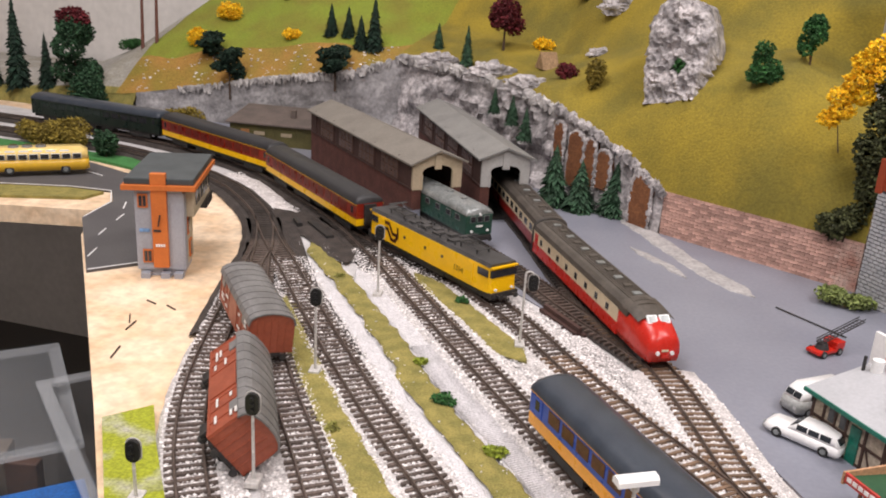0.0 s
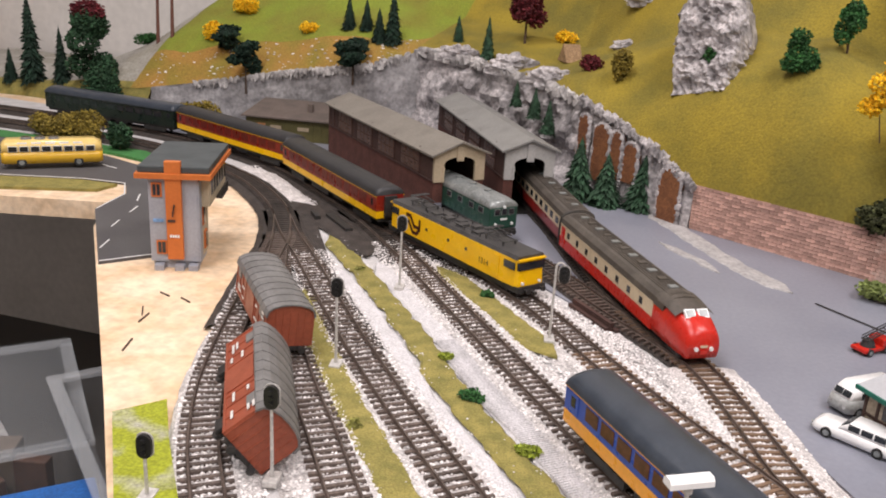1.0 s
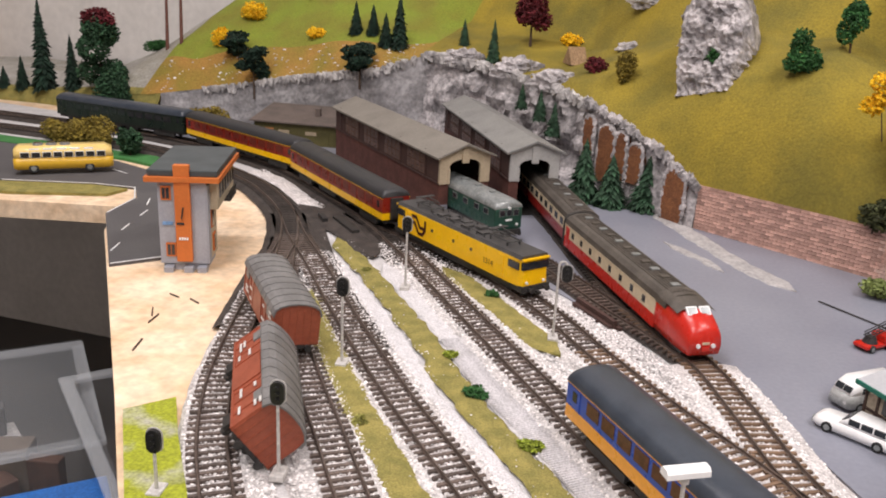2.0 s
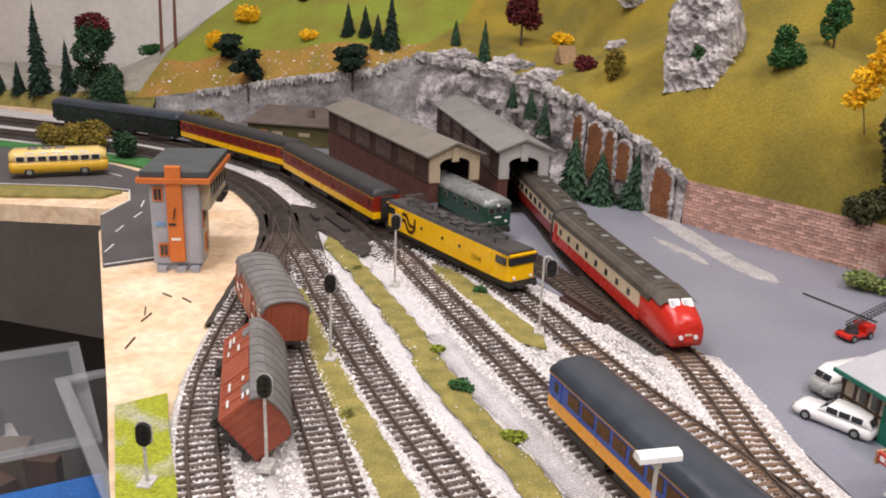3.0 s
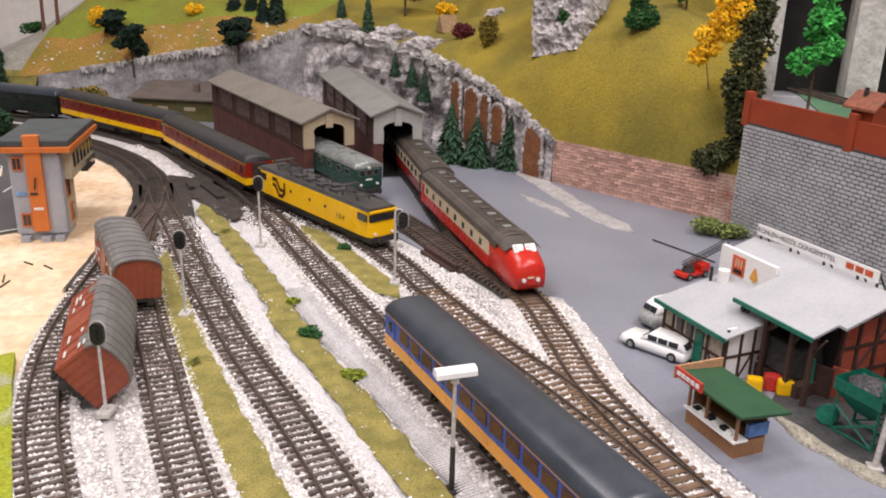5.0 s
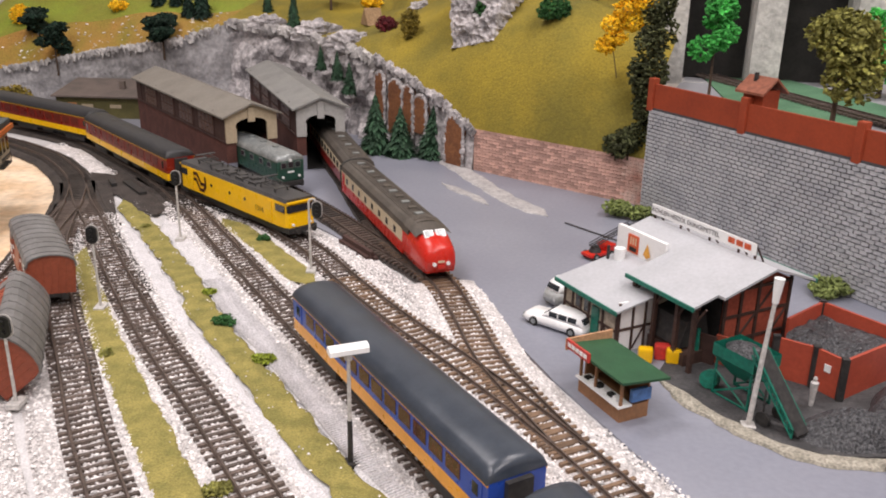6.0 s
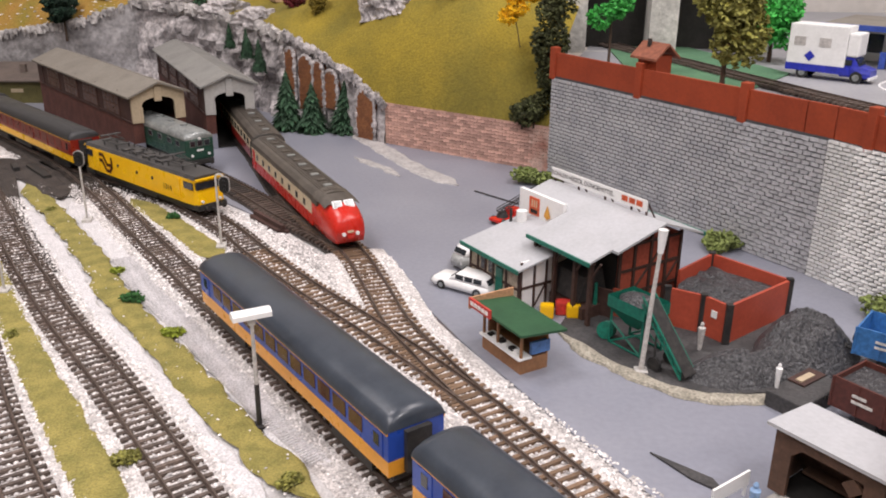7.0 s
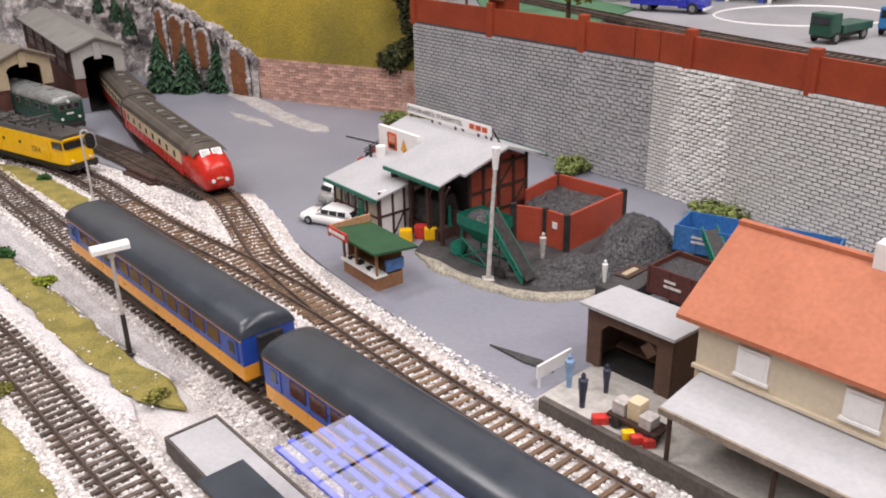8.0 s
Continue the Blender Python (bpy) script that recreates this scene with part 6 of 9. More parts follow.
def light_signal(x, y, h, label, face=(0.2, -1), hook=False):
    t = thing("light_signal", along((x, y, 0.001), face), label, "railway signal", "light signals")
    part("base", box(-0.006, 0.006, -0.004, 0.004, 0, 0.0035, 0.0006), POLE, t)
    bm = bmesh.new()
    add_tube(bm, (0, 0, 0.003), (0, 0, h - 0.010 if not hook else h + 0.001), 0.0011, 0.0009, 8)
    if hook:
        for k in range(6):
            a0, a1 = math.pi * k / 6, math.pi * (k + 1) / 6
            add_tube(bm, (0, 0.003 - 0.003 * math.cos(a0), h + 0.001 + 0.0025 * math.sin(a0)), (0, 0.003 - 0.003 * math.cos(a1), h + 0.001 + 0.0025 * math.sin(a1)), 0.0009, n=6)
    part("pole", bm, POLE, t)
    yy = 0.0065 if hook else 0.0
    bm = bmesh.new()
    n = 20
    for r, xx0, xx1 in ((1.0, -0.0012, 0.0012),):
        loop = []
        for k in range(n):
            a = 2 * math.pi * k / n
            loop.append((yy + 0.0040 * math.cos(a), h - 0.006 + 0.0028 * (1 if math.sin(a) > 0 else -1) * (abs(math.sin(a)) > 0.01) + 0.0040 * math.sin(a)))
        add_prism(bm, loop, xx0, xx1)
    bmesh.ops.recalc_face_normals(bm, faces=bm.faces[:])
    head = part("signal_head", bm, SIGBLACK, t, "black oval signal head")
    bm = bmesh.new()
    loop2 = [(yy + (a - yy) * 1.18, (h - 0.006) + (b - (h - 0.006)) * 1.10) for a, b in loop]
    add_prism(bm, loop2, -0.0016, -0.0011)
    bmesh.ops.recalc_face_normals(bm, faces=bm.faces[:])
    part("rim", bm, POLE, head)
    for z in (-0.0035, 0.0, 0.0035):
        bm = bmesh.new()
        add_tube(bm, (0.001, yy, h - 0.006 + z), (0.0028, yy, h - 0.006 + z), 0.0012, n=10)
        part("lamp_hood", bm, SIGBLACK, head)
    return t


light_signal(0.190, 0.806, 0.066, "slim grey light signal on a white base beside the track")
light_signal(0.179, 0.968, 0.066, "slim grey light signal at the junction")
light_signal(0.323, 0.911, 0.062, "hooked grey light signal on the grass strip", hook=True)
light_signal(0.215, 0.665, 0.058, "grey light signal in front of the tipped wagon")
light_signal(0.163, 0.627, 0.038, "low light signal on the mossy corner")


def platform_lamp(x, y, h, m=None):
    t = thing("platform_lamp", along((x, y, 0), (0.86, 0.5)), "white T-shaped lamp on a two-tone post", "lamp")
    bm = bmesh.new()
    add_tube(bm, (0, 0, 0), (0, 0, h * 0.40), 0.0016, 0.0014, 8)
    part("lower_post", bm, BLACK, t)
    bm = bmesh.new()
    add_tube(bm, (0, 0, h * 0.40), (0, 0, h), 0.0012, 0.0010, 8)
    add_tube(bm, (0, 0, h - 0.004), (0, 0, h), 0.0022, 0.0022, 8)
    part("upper_post", bm, POLE, t)
    bm = bmesh.new()
    add_prism(bm, [(-0.0036, 0.0), (-0.0034, 0.0026), (-0.0020, 0.0042), (0.0020, 0.0042), (0.0034, 0.0026), (0.0036, 0.0)], -0.0105, 0.0105)
    bmesh.ops.recalc_face_normals(bm, faces=bm.faces[:])
    hd = part("shade", bm, WHITE, t, "white trough lamp shade")
    hd.matrix_basis = pose(0, 0, h)
    part("base", box(-0.004, 0.004, -0.004, 0.004, 0, 0.0015), BLACK, t)


platform_lamp(0.427, 0.643, 0.067)


def tall_lamp(x, y, h):
    t = thing("street_lamp", pose(x, y, 0), "tall pale grey street lamp with a tapered head", "street lamp")
    bm = bmesh.new()
    add_tube(bm, (0, 0, 0), (0.003, 0.002, h * 0.55), 0.0017, 0.0014, 10)
    add_tube(bm, (0.003, 0.002, h * 0.55), (0.005, 0.003, h * 0.86), 0.0014, 0.0012, 10)
    part("pole", bm, POLE, t)
    bm = bmesh.new()
    add_tube(bm, (0.005, 0.003, h * 0.84), (0.0055, 0.003, h), 0.0018, 0.0030, 10)
    part("lamp_head", bm, WHITE, t)
    part("base", box(-0.004, 0.004, -0.004, 0.004, 0, 0.002, 0.0005), POLE, t)


tall_lamp(0.649, 0.721, 0.094)

# ---- road vehicles ----
TYRE = material("black_tyre", (0.02, 0.02, 0.02), rough=0.7)
CARGLASS = material("car_window_glass", (0.025, 0.03, 0.035), rough=0.08)


def wheel_set(t, xs, half, r):
    for x in xs:
        for s in (-1, 1):
            bm = bmesh.new()
            add_tube(bm, (x, s * (half - 0.0018), r), (x, s * half, r), r, n=18)
            wh = part("wheel", bm, TYRE, t)
            bm = bmesh.new()
            add_tube(bm, (x, s * (half - 0.0002), r), (x, s * (half + 0.0003), r), r * 0.55, n=14)
            part("hub_cap", bm, SILVER, wh)


def lofted(sections, mat, name, t, smooth=True):
    """Rings of (x, outline in y and z) joined into one skin."""
    bm = bmesh.new()
    rows = [[bm.verts.new((x, y, z)) for y, z in o] for x, o in sections]
    for a, b in zip(rows, rows[1:]):
        for i in range(len(a)):
            j = (i + 1) % len(a)
            bm.faces.new((a[i], a[j], b[j], b[i]))
    bm.faces.new(rows[0][::-1])
    bm.faces.new(rows[-1])
    bmesh.ops.recalc_face_normals(bm, faces=bm.faces[:])
    return part(name, bm, mat, t, smooth=smooth)


def car_ring(w, z0, z1, k=0.8):
    return [(-w, z0), (-w * 1.02, (z0 + z1) / 2), (-w * k, z1), (w * k, z1), (w * 1.02, (z0 + z1) / 2), (w, z0)]


def estate_car(m):
    t = thing("estate_car", m, "white estate car parked on the grey yard", "car")
    w = 0.0098
    lofted([(-0.0265, car_ring(w * 0.92, 0.0035, 0.0085)), (-0.0245, car_ring(w, 0.0025, 0.0095)), (0.006, car_ring(w, 0.0025, 0.0098)), (0.022, car_ring(w * 0.97, 0.0025, 0.0088)), (0.0255, car_ring(w * 0.85, 0.0035, 0.0072))], WHITE, "body", t)
    lofted([(-0.0255, car_ring(w * 0.86, 0.0090, 0.0100)), (-0.0215, car_ring(w * 0.84, 0.0090, 0.0155)), (0.002, car_ring(w * 0.84, 0.0090, 0.0158)), (0.0095, car_ring(w * 0.84, 0.0090, 0.0100))], WHITE, "cabin", t)
    for s in (-1, 1):
        for x0, x1 in ((-0.0195, -0.0125), (-0.0115, -0.0045), (-0.0035, 0.0035)):
            bm = bmesh.new()
            add_box(bm, x0, x1, s * w * 0.80 - 0.0006, s * w * 0.80 + 0.0006, 0.0104, 0.0142)
            part("side_window", bm, CARGLASS, t)
        bm = bmesh.new()
        add_tube(bm, (0.0245, s * 0.0065, 0.0062), (0.0262, s * 0.0065, 0.0062), 0.0013, n=12)
        part("headlight", bm, SILVER, t)
    bm = bmesh.new()
    add_box(bm, -0.0008, 0.0008, -0.0068, 0.0068, -0.0030, 0.0030)
    ws = part("windscreen", bm, CARGLASS, t)
    ws.matrix_basis = pose(0.0056, 0, 0.0128, 0, -50, 0)
    bm = bmesh.new()
    add_box(bm, -0.0007, 0.0007, -0.0064, 0.0064, -0.0022, 0.0022)
    rw = part("rear_window", bm, CARGLASS, t)
    rw.matrix_basis = pose(-0.0240, 0, 0.0125, 0, 30, 0)
    part("bumper", box(0.0245, 0.0265, -0.0085, 0.0085, 0.0035, 0.0048, 0.0005), SILVER, t)
    wheel_set(t, (-0.0165, 0.0155), 0.0102, 0.0036)


estate_car(along((0.534, 0.842, 0), (-0.86, 0.50)))


def van(m):
    t = thing("minibus", m, "silver grey vintage minibus parked by the coal house", "van")
    G = material("silver_van_paint", (0.42, 0.43, 0.42), (0.38, 0.39, 0.38), 60, 0.35)
    w = 0.0100
    lofted([(-0.024, car_ring(w, 0.003, 0.0125, 0.95)), (0.016, car_ring(w, 0.003, 0.0125, 0.95)), (0.0215, car_ring(w * 0.93, 0.003, 0.0122, 0.9)), (0.0245, car_ring(w * 0.75, 0.0035, 0.0105, 0.85))], G, "body", t)
    lofted([(-0.0235, car_ring(w * 0.94, 0.0118, 0.0205, 0.8)), (0.012, car_ring(w * 0.94, 0.0118, 0.0212, 0.8)), (0.0185, car_ring(w * 0.86, 0.0118, 0.0190, 0.75)), (0.0215, car_ring(w * 0.72, 0.0115, 0.0135, 0.75))], WHITE, "roof", t)
    for y in (-0.0034, 0.0034):
        bm = bmesh.new()
        add_box(bm, -0.0006, 0.0006, -0.0028, 0.0028, -0.0022, 0.0022)
        ws = part("windscreen", bm, CARGLASS, t)
        ws.matrix_basis = pose(0.0208, y, 0.0160, 0, -28, 0)
    for s in (-1, 1):
        for x in (-0.018, -0.009, 0.0, 0.010):
            bm = bmesh.new()
            add_box(bm, x - 0.0034, x + 0.0034, s * w * 0.90 - 0.0006, s * w * 0.90 + 0.0007, 0.0132, 0.0175)
            part("side_window", bm, CARGLASS, t)
        bm = bmesh.new()
        add_tube(bm, (0.0225, s * 0.0058, 0.0075), (0.0245, s * 0.0058, 0.0075), 0.0015, n=12)
        part("headlight", bm, WHITE, t)
    wheel_set(t, (-0.015, 0.014), 0.0102, 0.0036)


van(along((0.5445, 0.895, 0), (-0.76, -0.65)))


def ladder_trailer(m):
    t = thing("ladder_truck", m, "small red fire ladder truck with a grey ladder", "fire truck")
    part("chassis", box(-0.016, 0.014, -0.007, 0.007, 0.003, 0.006, 0.0008), TEE_RED, t)
    part("cab", box(0.004, 0.015, -0.007, 0.007, 0.006, 0.0120, 0.001), TEE_RED, t)
    part("turntable", tube((-0.005, 0, 0.006), (-0.005, 0, 0.011), 0.006, 0.004, 12), BLACK, t)
    bm = bmesh.new()
    for y in (-0.003, 0.003):
        add_tube(bm, (-0.010, y, 0.012), (0.040, y, 0.024), 0.0006, n=5)
        add_tube(bm, (-0.010, y, 0.0145), (0.040, y, 0.0265), 0.0005, n=5)
    for k in range(14):
        f = k / 13
        add_tube(bm, (-0.010 + 0.05 * f, -0.003, 0.012 + 0.012 * f), (-0.010 + 0.05 * f, 0.003, 0.012 + 0.012 * f), 0.0004, n=5)
    part("ladder", bm, BLACK, t)
    wheel_set(t, (-0.010, 0.009), 0.0078, 0.0032)


ladder_trailer(along((0.567, 1.003, 0), (0.72, 0.69)))


def bus(m):
    t = thing("bus", m, "yellow vintage bus with a white window band and roof luggage", "bus")
    BY = material("bus_yellow", (0.70, 0.42, 0.03), (0.64, 0.38, 0.03), 60, 0.3, fine_mix=0.05)
    # body yellow paled towards cream, painting the highlights on the roof
    BC = material("bus_roof_highlight_yellow", (0.78, 0.58, 0.20), (0.72, 0.52, 0.17), 60, 0.25, fine_mix=0.05)
    L, w = 0.118, 0.0140
    lofted([(-L / 2, car_ring(w * 0.9, 0.006, 0.018, 0.98)), (-L / 2 + 0.004, car_ring(w, 0.0045, 0.019, 0.98)), (L / 2 - 0.006, car_ring(w, 0.0045, 0.019, 0.98)), (L / 2, car_ring(w * 0.86, 0.006, 0.018, 0.98))], BY, "body", t)
    lofted([(-L / 2 + 0.001, car_ring(w * 0.92, 0.0188, 0.030, 0.85)), (-L / 2 + 0.006, car_ring(w * 0.97, 0.0188, 0.0335, 0.82)), (L / 2 - 0.010, car_ring(w * 0.97, 0.0188, 0.0335, 0.82)), (L / 2 - 0.001, car_ring(w * 0.88, 0.0188, 0.029, 0.82))], BC, "roof", t)
    for s in (-1, 1):
        for k in range(8):
            x = -L / 2 + 0.014 + k * 0.0128
            bm = bmesh.new()
            add_box(bm, x - 0.0054, x + 0.0054, s * w * 0.985 - 0.0006, s * w * 0.985 + 0.0004, 0.0195, 0.0270)
            fr = part("window", bm, WHITE, t)
            bm = bmesh.new()
            add_box(bm, x - 0.0048, x + 0.0048, s * w * 0.99 - 0.0009, s * w * 0.99 + 0.0009, 0.0200, 0.0262)
            part("pane", bm, SHADE_BLACK, fr)
        for k in range(5):
            bm = bmesh.new()
            x = -L / 2 + 0.025 + k * 0.016
            add_box(bm, x - 0.0055, x + 0.0055, s * w * 0.86 - 0.0007, s * w * 0.86 + 0.0007, 0.0290, 0.0312)
            part("roof_window", bm, WHITE, t)
    for sx in (-1, 1):
        bm = bmesh.new()
        add_box(bm, sx * (L / 2 - 0.001) - 0.0006, sx * (L / 2 - 0.001) + 0.0006, -0.010, 0.010, 0.0200, 0.0270)
        part("windscreen", bm, CARGLASS, t)
    for k in range(3):
        bm = bmesh.new()
        bmesh.ops.create_cone(bm, cap_ends=False, segments=16, radius1=0.007, radius2=0.005, depth=0.003)
        part("roof_luggage", bm, WAGROOF, t).matrix_basis = pose(-0.030 + k * 0.016, 0.0, 0.0350)
    wheel_set(t, (-0.036, 0.030), 0.0142, 0.0058)


bus(along((-0.372, 1.186, 0.003), (0.78, 0.62)))

# ---- ground details ----
ROAD = material("dark_asphalt", (0.075, 0.070, 0.072), (0.095, 0.09, 0.09), 20, 0.75, fine=500, fine_mix=0.12)
road_pts = [(-0.094, 0.916), (-0.035, 0.985), (-0.10, 1.075), (-0.185, 1.165), (-0.26, 1.235), (-0.36, 1.27), (-0.60, 1.30), (-1.2, 1.30), (-1.2, 1.10), (-0.60, 1.12), (-0.41, 1.118), (-0.30, 1.155), (-0.245, 1.160), (-0.215, 1.12), (-0.205, 1.052)]
tagged(part("road", slab(road_pts, -0.003, 0.0), ROAD), "dark asphalt model road with white lines", "road", kind="structure")
bm = bmesh.new()


def paint_line(bm, p, q, w=0.0014, z=0.0004):
    d = Vector((q[0] - p[0], q[1] - p[1], 0))
    add_box(bm, 0, d.length, -w / 2, w / 2, z - 0.0005, z, along((p[0], p[1], 0), d))


for p, q in (((-0.117, 0.948), (-0.125, 0.972)), ((-0.150, 1.008), (-0.157, 1.030)), ((-0.166, 1.060), (-0.172, 1.082)), ((-0.186, 1.10), (-0.20, 1.125)), ((-0.30, 1.215), (-0.33, 1.225)), ((-0.38, 1.235), (-0.41, 1.24)),
             ((-0.094, 0.918), (-0.038, 0.984)), ((-0.038, 0.984), (-0.105, 1.080)), ((-0.205, 1.055), (-0.216, 1.118)), ((-0.216, 1.118), (-0.246, 1.159)), ((-0.246, 1.159), (-0.30, 1.154)), ((-0.30, 1.154), (-0.41, 1.118))):
    paint_line(bm, p, q)
tagged(part("road_marking", bm, WHITE), "white painted road lines", "road marking", kind="structure")

VERGE = [(-1.2, 1.085), (-0.41, 1.110), (-0.30, 1.147), (-0.25, 1.150), (-0.255, 1.118), (-0.36, 1.075), (-1.2, 0.99)]
tagged(part("ground_verge_front", slab(VERGE, -0.003, 0.0006), GRASS), "narrow olive grass verge along the board edge", "grass", kind="structure")
tagged(part("ground_green_patch", slab([(-0.36, 1.285), (-0.27, 1.262), (-0.26, 1.285), (-0.33, 1.318), (-0.9, 1.345), (-0.9, 1.305)], -0.003, 0.0008), material("bright_green_flock", (0.05, 0.20, 0.05), (0.04, 0.16, 0.04), 40, 0.95)), "bright green flock patch beside the road", "grass", kind="structure")
MOSS = material("moss_mat", (0.30, 0.33, 0.02), (0.40, 0.39, 0.30), 28, 0.95, fine=500, fine_mix=0.3, bump=0.0015, bump_scale=400, low=0.52, high=0.66)
lawn = [(0.092, 0.692), (0.113, 0.718), (0.140, 0.680), (0.178, 0.632), (0.28, 0.50), (0.24, 0.50), (0.150, 0.617)]
tagged(part("ground_moss", slab(lawn, -0.003, 0.0035), MOSS), "mossy green corner mat with a gravelly middle", "moss mat", kind="structure")


def strip(points, w0, w1, z, mat, name, label, cat):
    """A long narrow patch round a line, ragged at the sides."""
    bm = bmesh.new()
    line = smooth_line(points, 0.006)
    rows = []
    n = len(line)
    for i, (q, d) in enumerate(line):
        s = Vector((-d.y, d.x, 0))
        taper = min(1.0, i / 4, (n - 1 - i) / 4)
        a = (w0 + 0.0035 * noise.noise(q * 55) + 0.002 * noise.noise(q * 170)) * taper
        b = (w1 + 0.0035 * noise.noise(q * 55 + Vector((9, 9, 9))) + 0.002 * noise.noise(q * 170 + Vector((5, 2, 9)))) * taper
        rows.append([bm.verts.new(q + s * w + Vector((0, 0, zz))) for w, zz in ((-a, z - 0.0016), (-a * 0.8, z), (0, z + 0.0006), (b * 0.8, z), (b, z - 0.0016))])
    for a, b in zip(rows, rows[1:]):
        for i in range(4):
            bm.faces.new((a[i + 1], a[i], b[i], b[i + 1]))
    return tagged(part(name, bm, mat), label, cat, kind="structure")


LINE_A = [(0.062, 1.078), (0.118, 1.012), (0.180, 0.935), (0.232, 0.868), (0.275, 0.806), (0.330, 0.742), (0.385, 0.675), (0.432, 0.620), (0.475, 0.578)]
LINE_B = [(0.192, 1.036), (0.228, 1.000), (0.275, 0.950), (0.312, 0.908), (0.338, 0.878)]
LINE_C = [(0.105, 0.930), (0.150, 0.855), (0.205, 0.778), (0.262, 0.706), (0.310, 0.648), (0.365, 0.578), (0.42, 0.51), (0.50, 0.41)]
strip(LINE_A, 0.0108, 0.0108, 0.0022, GRASS, "grass_strip_middle", "olive grass strip between two grey gauze walkways", "grass strip")
strip(LINE_B, 0.0135, 0.0135, 0.0026, GRASS, "grass_strip_east", "olive grass strip between diverging tracks", "grass strip")
strip(LINE_C, 0.0125, 0.0125, 0.0026, GRASS, "grass_strip_west", "olive grass strip between sidings", "grass strip")
GAUZE = material("grey_gauze_walkway", (0.62, 0.60, 0.61), (0.54, 0.525, 0.53), 60, 0.8, fine=900, fine_mix=0.3, bump=0.0004, bump_scale=900)


def shifted(points, off):
    return [(q + Vector((-d.y, d.x, 0)) * off)[:2] for q, d in smooth_line(points, 0.05)]


for off in (0.022, -0.022):
    strip(shifted(LINE_A[1:], off), 0.0105, 0.0105, 0.0012, GAUZE, "pavement_gauze", "grey gauze-textured walkway strip", "walkway")
# thin cross threads of the gauze
bm = bmesh.new()
for off in (0.022,):
    for q, d in smooth_line(shifted(LINE_A[3:], off), 0.0022):
        s = Vector((-d.y, d.x, 0))
        add_box(bm, -0.0003, 0.0003, -0.0095, 0.0095, 0.0, 0.0022, along((q.x, q.y, 0), d))
tagged(part("gauze_threads", bm, GAUZE), "fine grey cross threads of the walkway gauze", "walkway", kind="stuff")
PALEPATCH = material("worn_plaster_patch", (0.42, 0.40, 0.39), (0.34, 0.325, 0.32), 60, 0.85, fine=300, fine_mix=0.2)
strip([(0.366, 1.345), (0.398, 1.300), (0.432, 1.240), (0.470, 1.175), (0.520, 1.112)], 0.013, 0.013, 0.0012, PALEPATCH, "pavement_patch", "pale worn plaster streak on the yard", "stain")
strip([(0.388, 1.222), (0.412, 1.195), (0.436, 1.168), (0.455, 1.138)], 0.006, 0.007, 0.0012, PALEPATCH, "pavement_patch_small", "small pale worn streak on the yard", "stain")
strip([(0.405, 1.33), (0.37, 1.352), (0.32, 1.365), (0.28, 1.385)], 0.010, 0.014, 0.0012, PALEPATCH, "pavement_patch_cliff", "pale rubble dust along the cliff foot", "stain")
ISLAND = [(-0.170, 1.300), (-0.110, 1.262), (-0.055, 1.205), (-0.01, 1.160)]
strip(ISLAND, 0.022, 0.022, 0.0016, BALLAST, "ballast_island", "white gravel island between the curves", "ballast")
strip([(0.600, 0.772), (0.622, 0.738), (0.642, 0.716), (0.664, 0.699), (0.690, 0.690), (0.722, 0.694), (0.742, 0.706)], 0.006, 0.006, 0.0018, material("pale_coarse_grit", (0.36, 0.33, 0.27), (0.27, 0.25, 0.2), 120, 0.9, fine=600, fine_mix=0.4, bump=0.001), "ground_grit_edge", "pale grit line round the coal yard", "gravel")
wire = bmesh.new()
add_tube(wire, (0.535, 1.096, 0.0012), (0.590, 1.045, 0.0012), 0.0007, n=6)
tagged(part("cable", wire, BLACK), "thin black cable lying on the yard", "cable")
bits = bmesh.new()
for k in range(16):
    x, y = random.uniform(-0.07, 0.05), random.uniform(0.72, 0.88)
    if y < 0.93 - 1.22 * (x + 0.10):
        continue
    add_box(bits, -random.uniform(0.003, 0.013), random.uniform(0.003, 0.010), -0.0005, 0.0005, -0.0032, -0.0018, along((x, y, 0), (random.uniform(-1, 1), random.uniform(-1, 1))))
tagged(part("wood_scraps", bits, TIMBER), "thin dark wood scraps on the bare board", "debris", kind="stuff")
for k, (dx, dy) in enumerate(((0, 0), (0.004, 0.001), (0.008, -0.001), (0.003, 0.002))):
    ob = tagged(part("girder", box(-0.028, 0.028, -0.0019, 0.0019, 0, 0.004), SHEDWOOD), "dark girder stacked beside the track", "girder", "stacked girders")
    ob.matrix_basis = along((0.345 + dx, 0.972 + dy, 0.0 if k < 3 else 0.004), (0.66, -0.75))

# point levers and gear at the junction, on oily ground
JUNCTION = [(-0.071, 1.231), (-0.017, 1.147), (0.015, 1.196), (0.051, 1.182), (0.108, 1.126), (0.159, 1.084), (0.137, 1.066), (0.09, 1.089), (0.056, 1.105), (0.034, 1.108), (0.089, 1.016), (0.072, 0.991), (0.017, 1.06), (-0.05, 1.17)]
tagged(part("track_bed_points", slab(JUNCTION, -0.003, 0.0018), DARKBED), "wide oily black ground between the points", "track bed", kind="structure")
strip([(-0.03, 1.175), (0.02, 1.140), (0.065, 1.100), (0.10, 1.062), (0.125, 1.03)], 0.017, 0.017, 0.0026, DARKBED, "track_bed_junction", "oily dark bed round the point motors", "track bed")
bm = bmesh.new()
add_box(bm, -0.030, 0.030, -0.004, 0.004, 0.0, 0.005, along((0.055, 1.118, 0.001), (0.7, -0.71)))
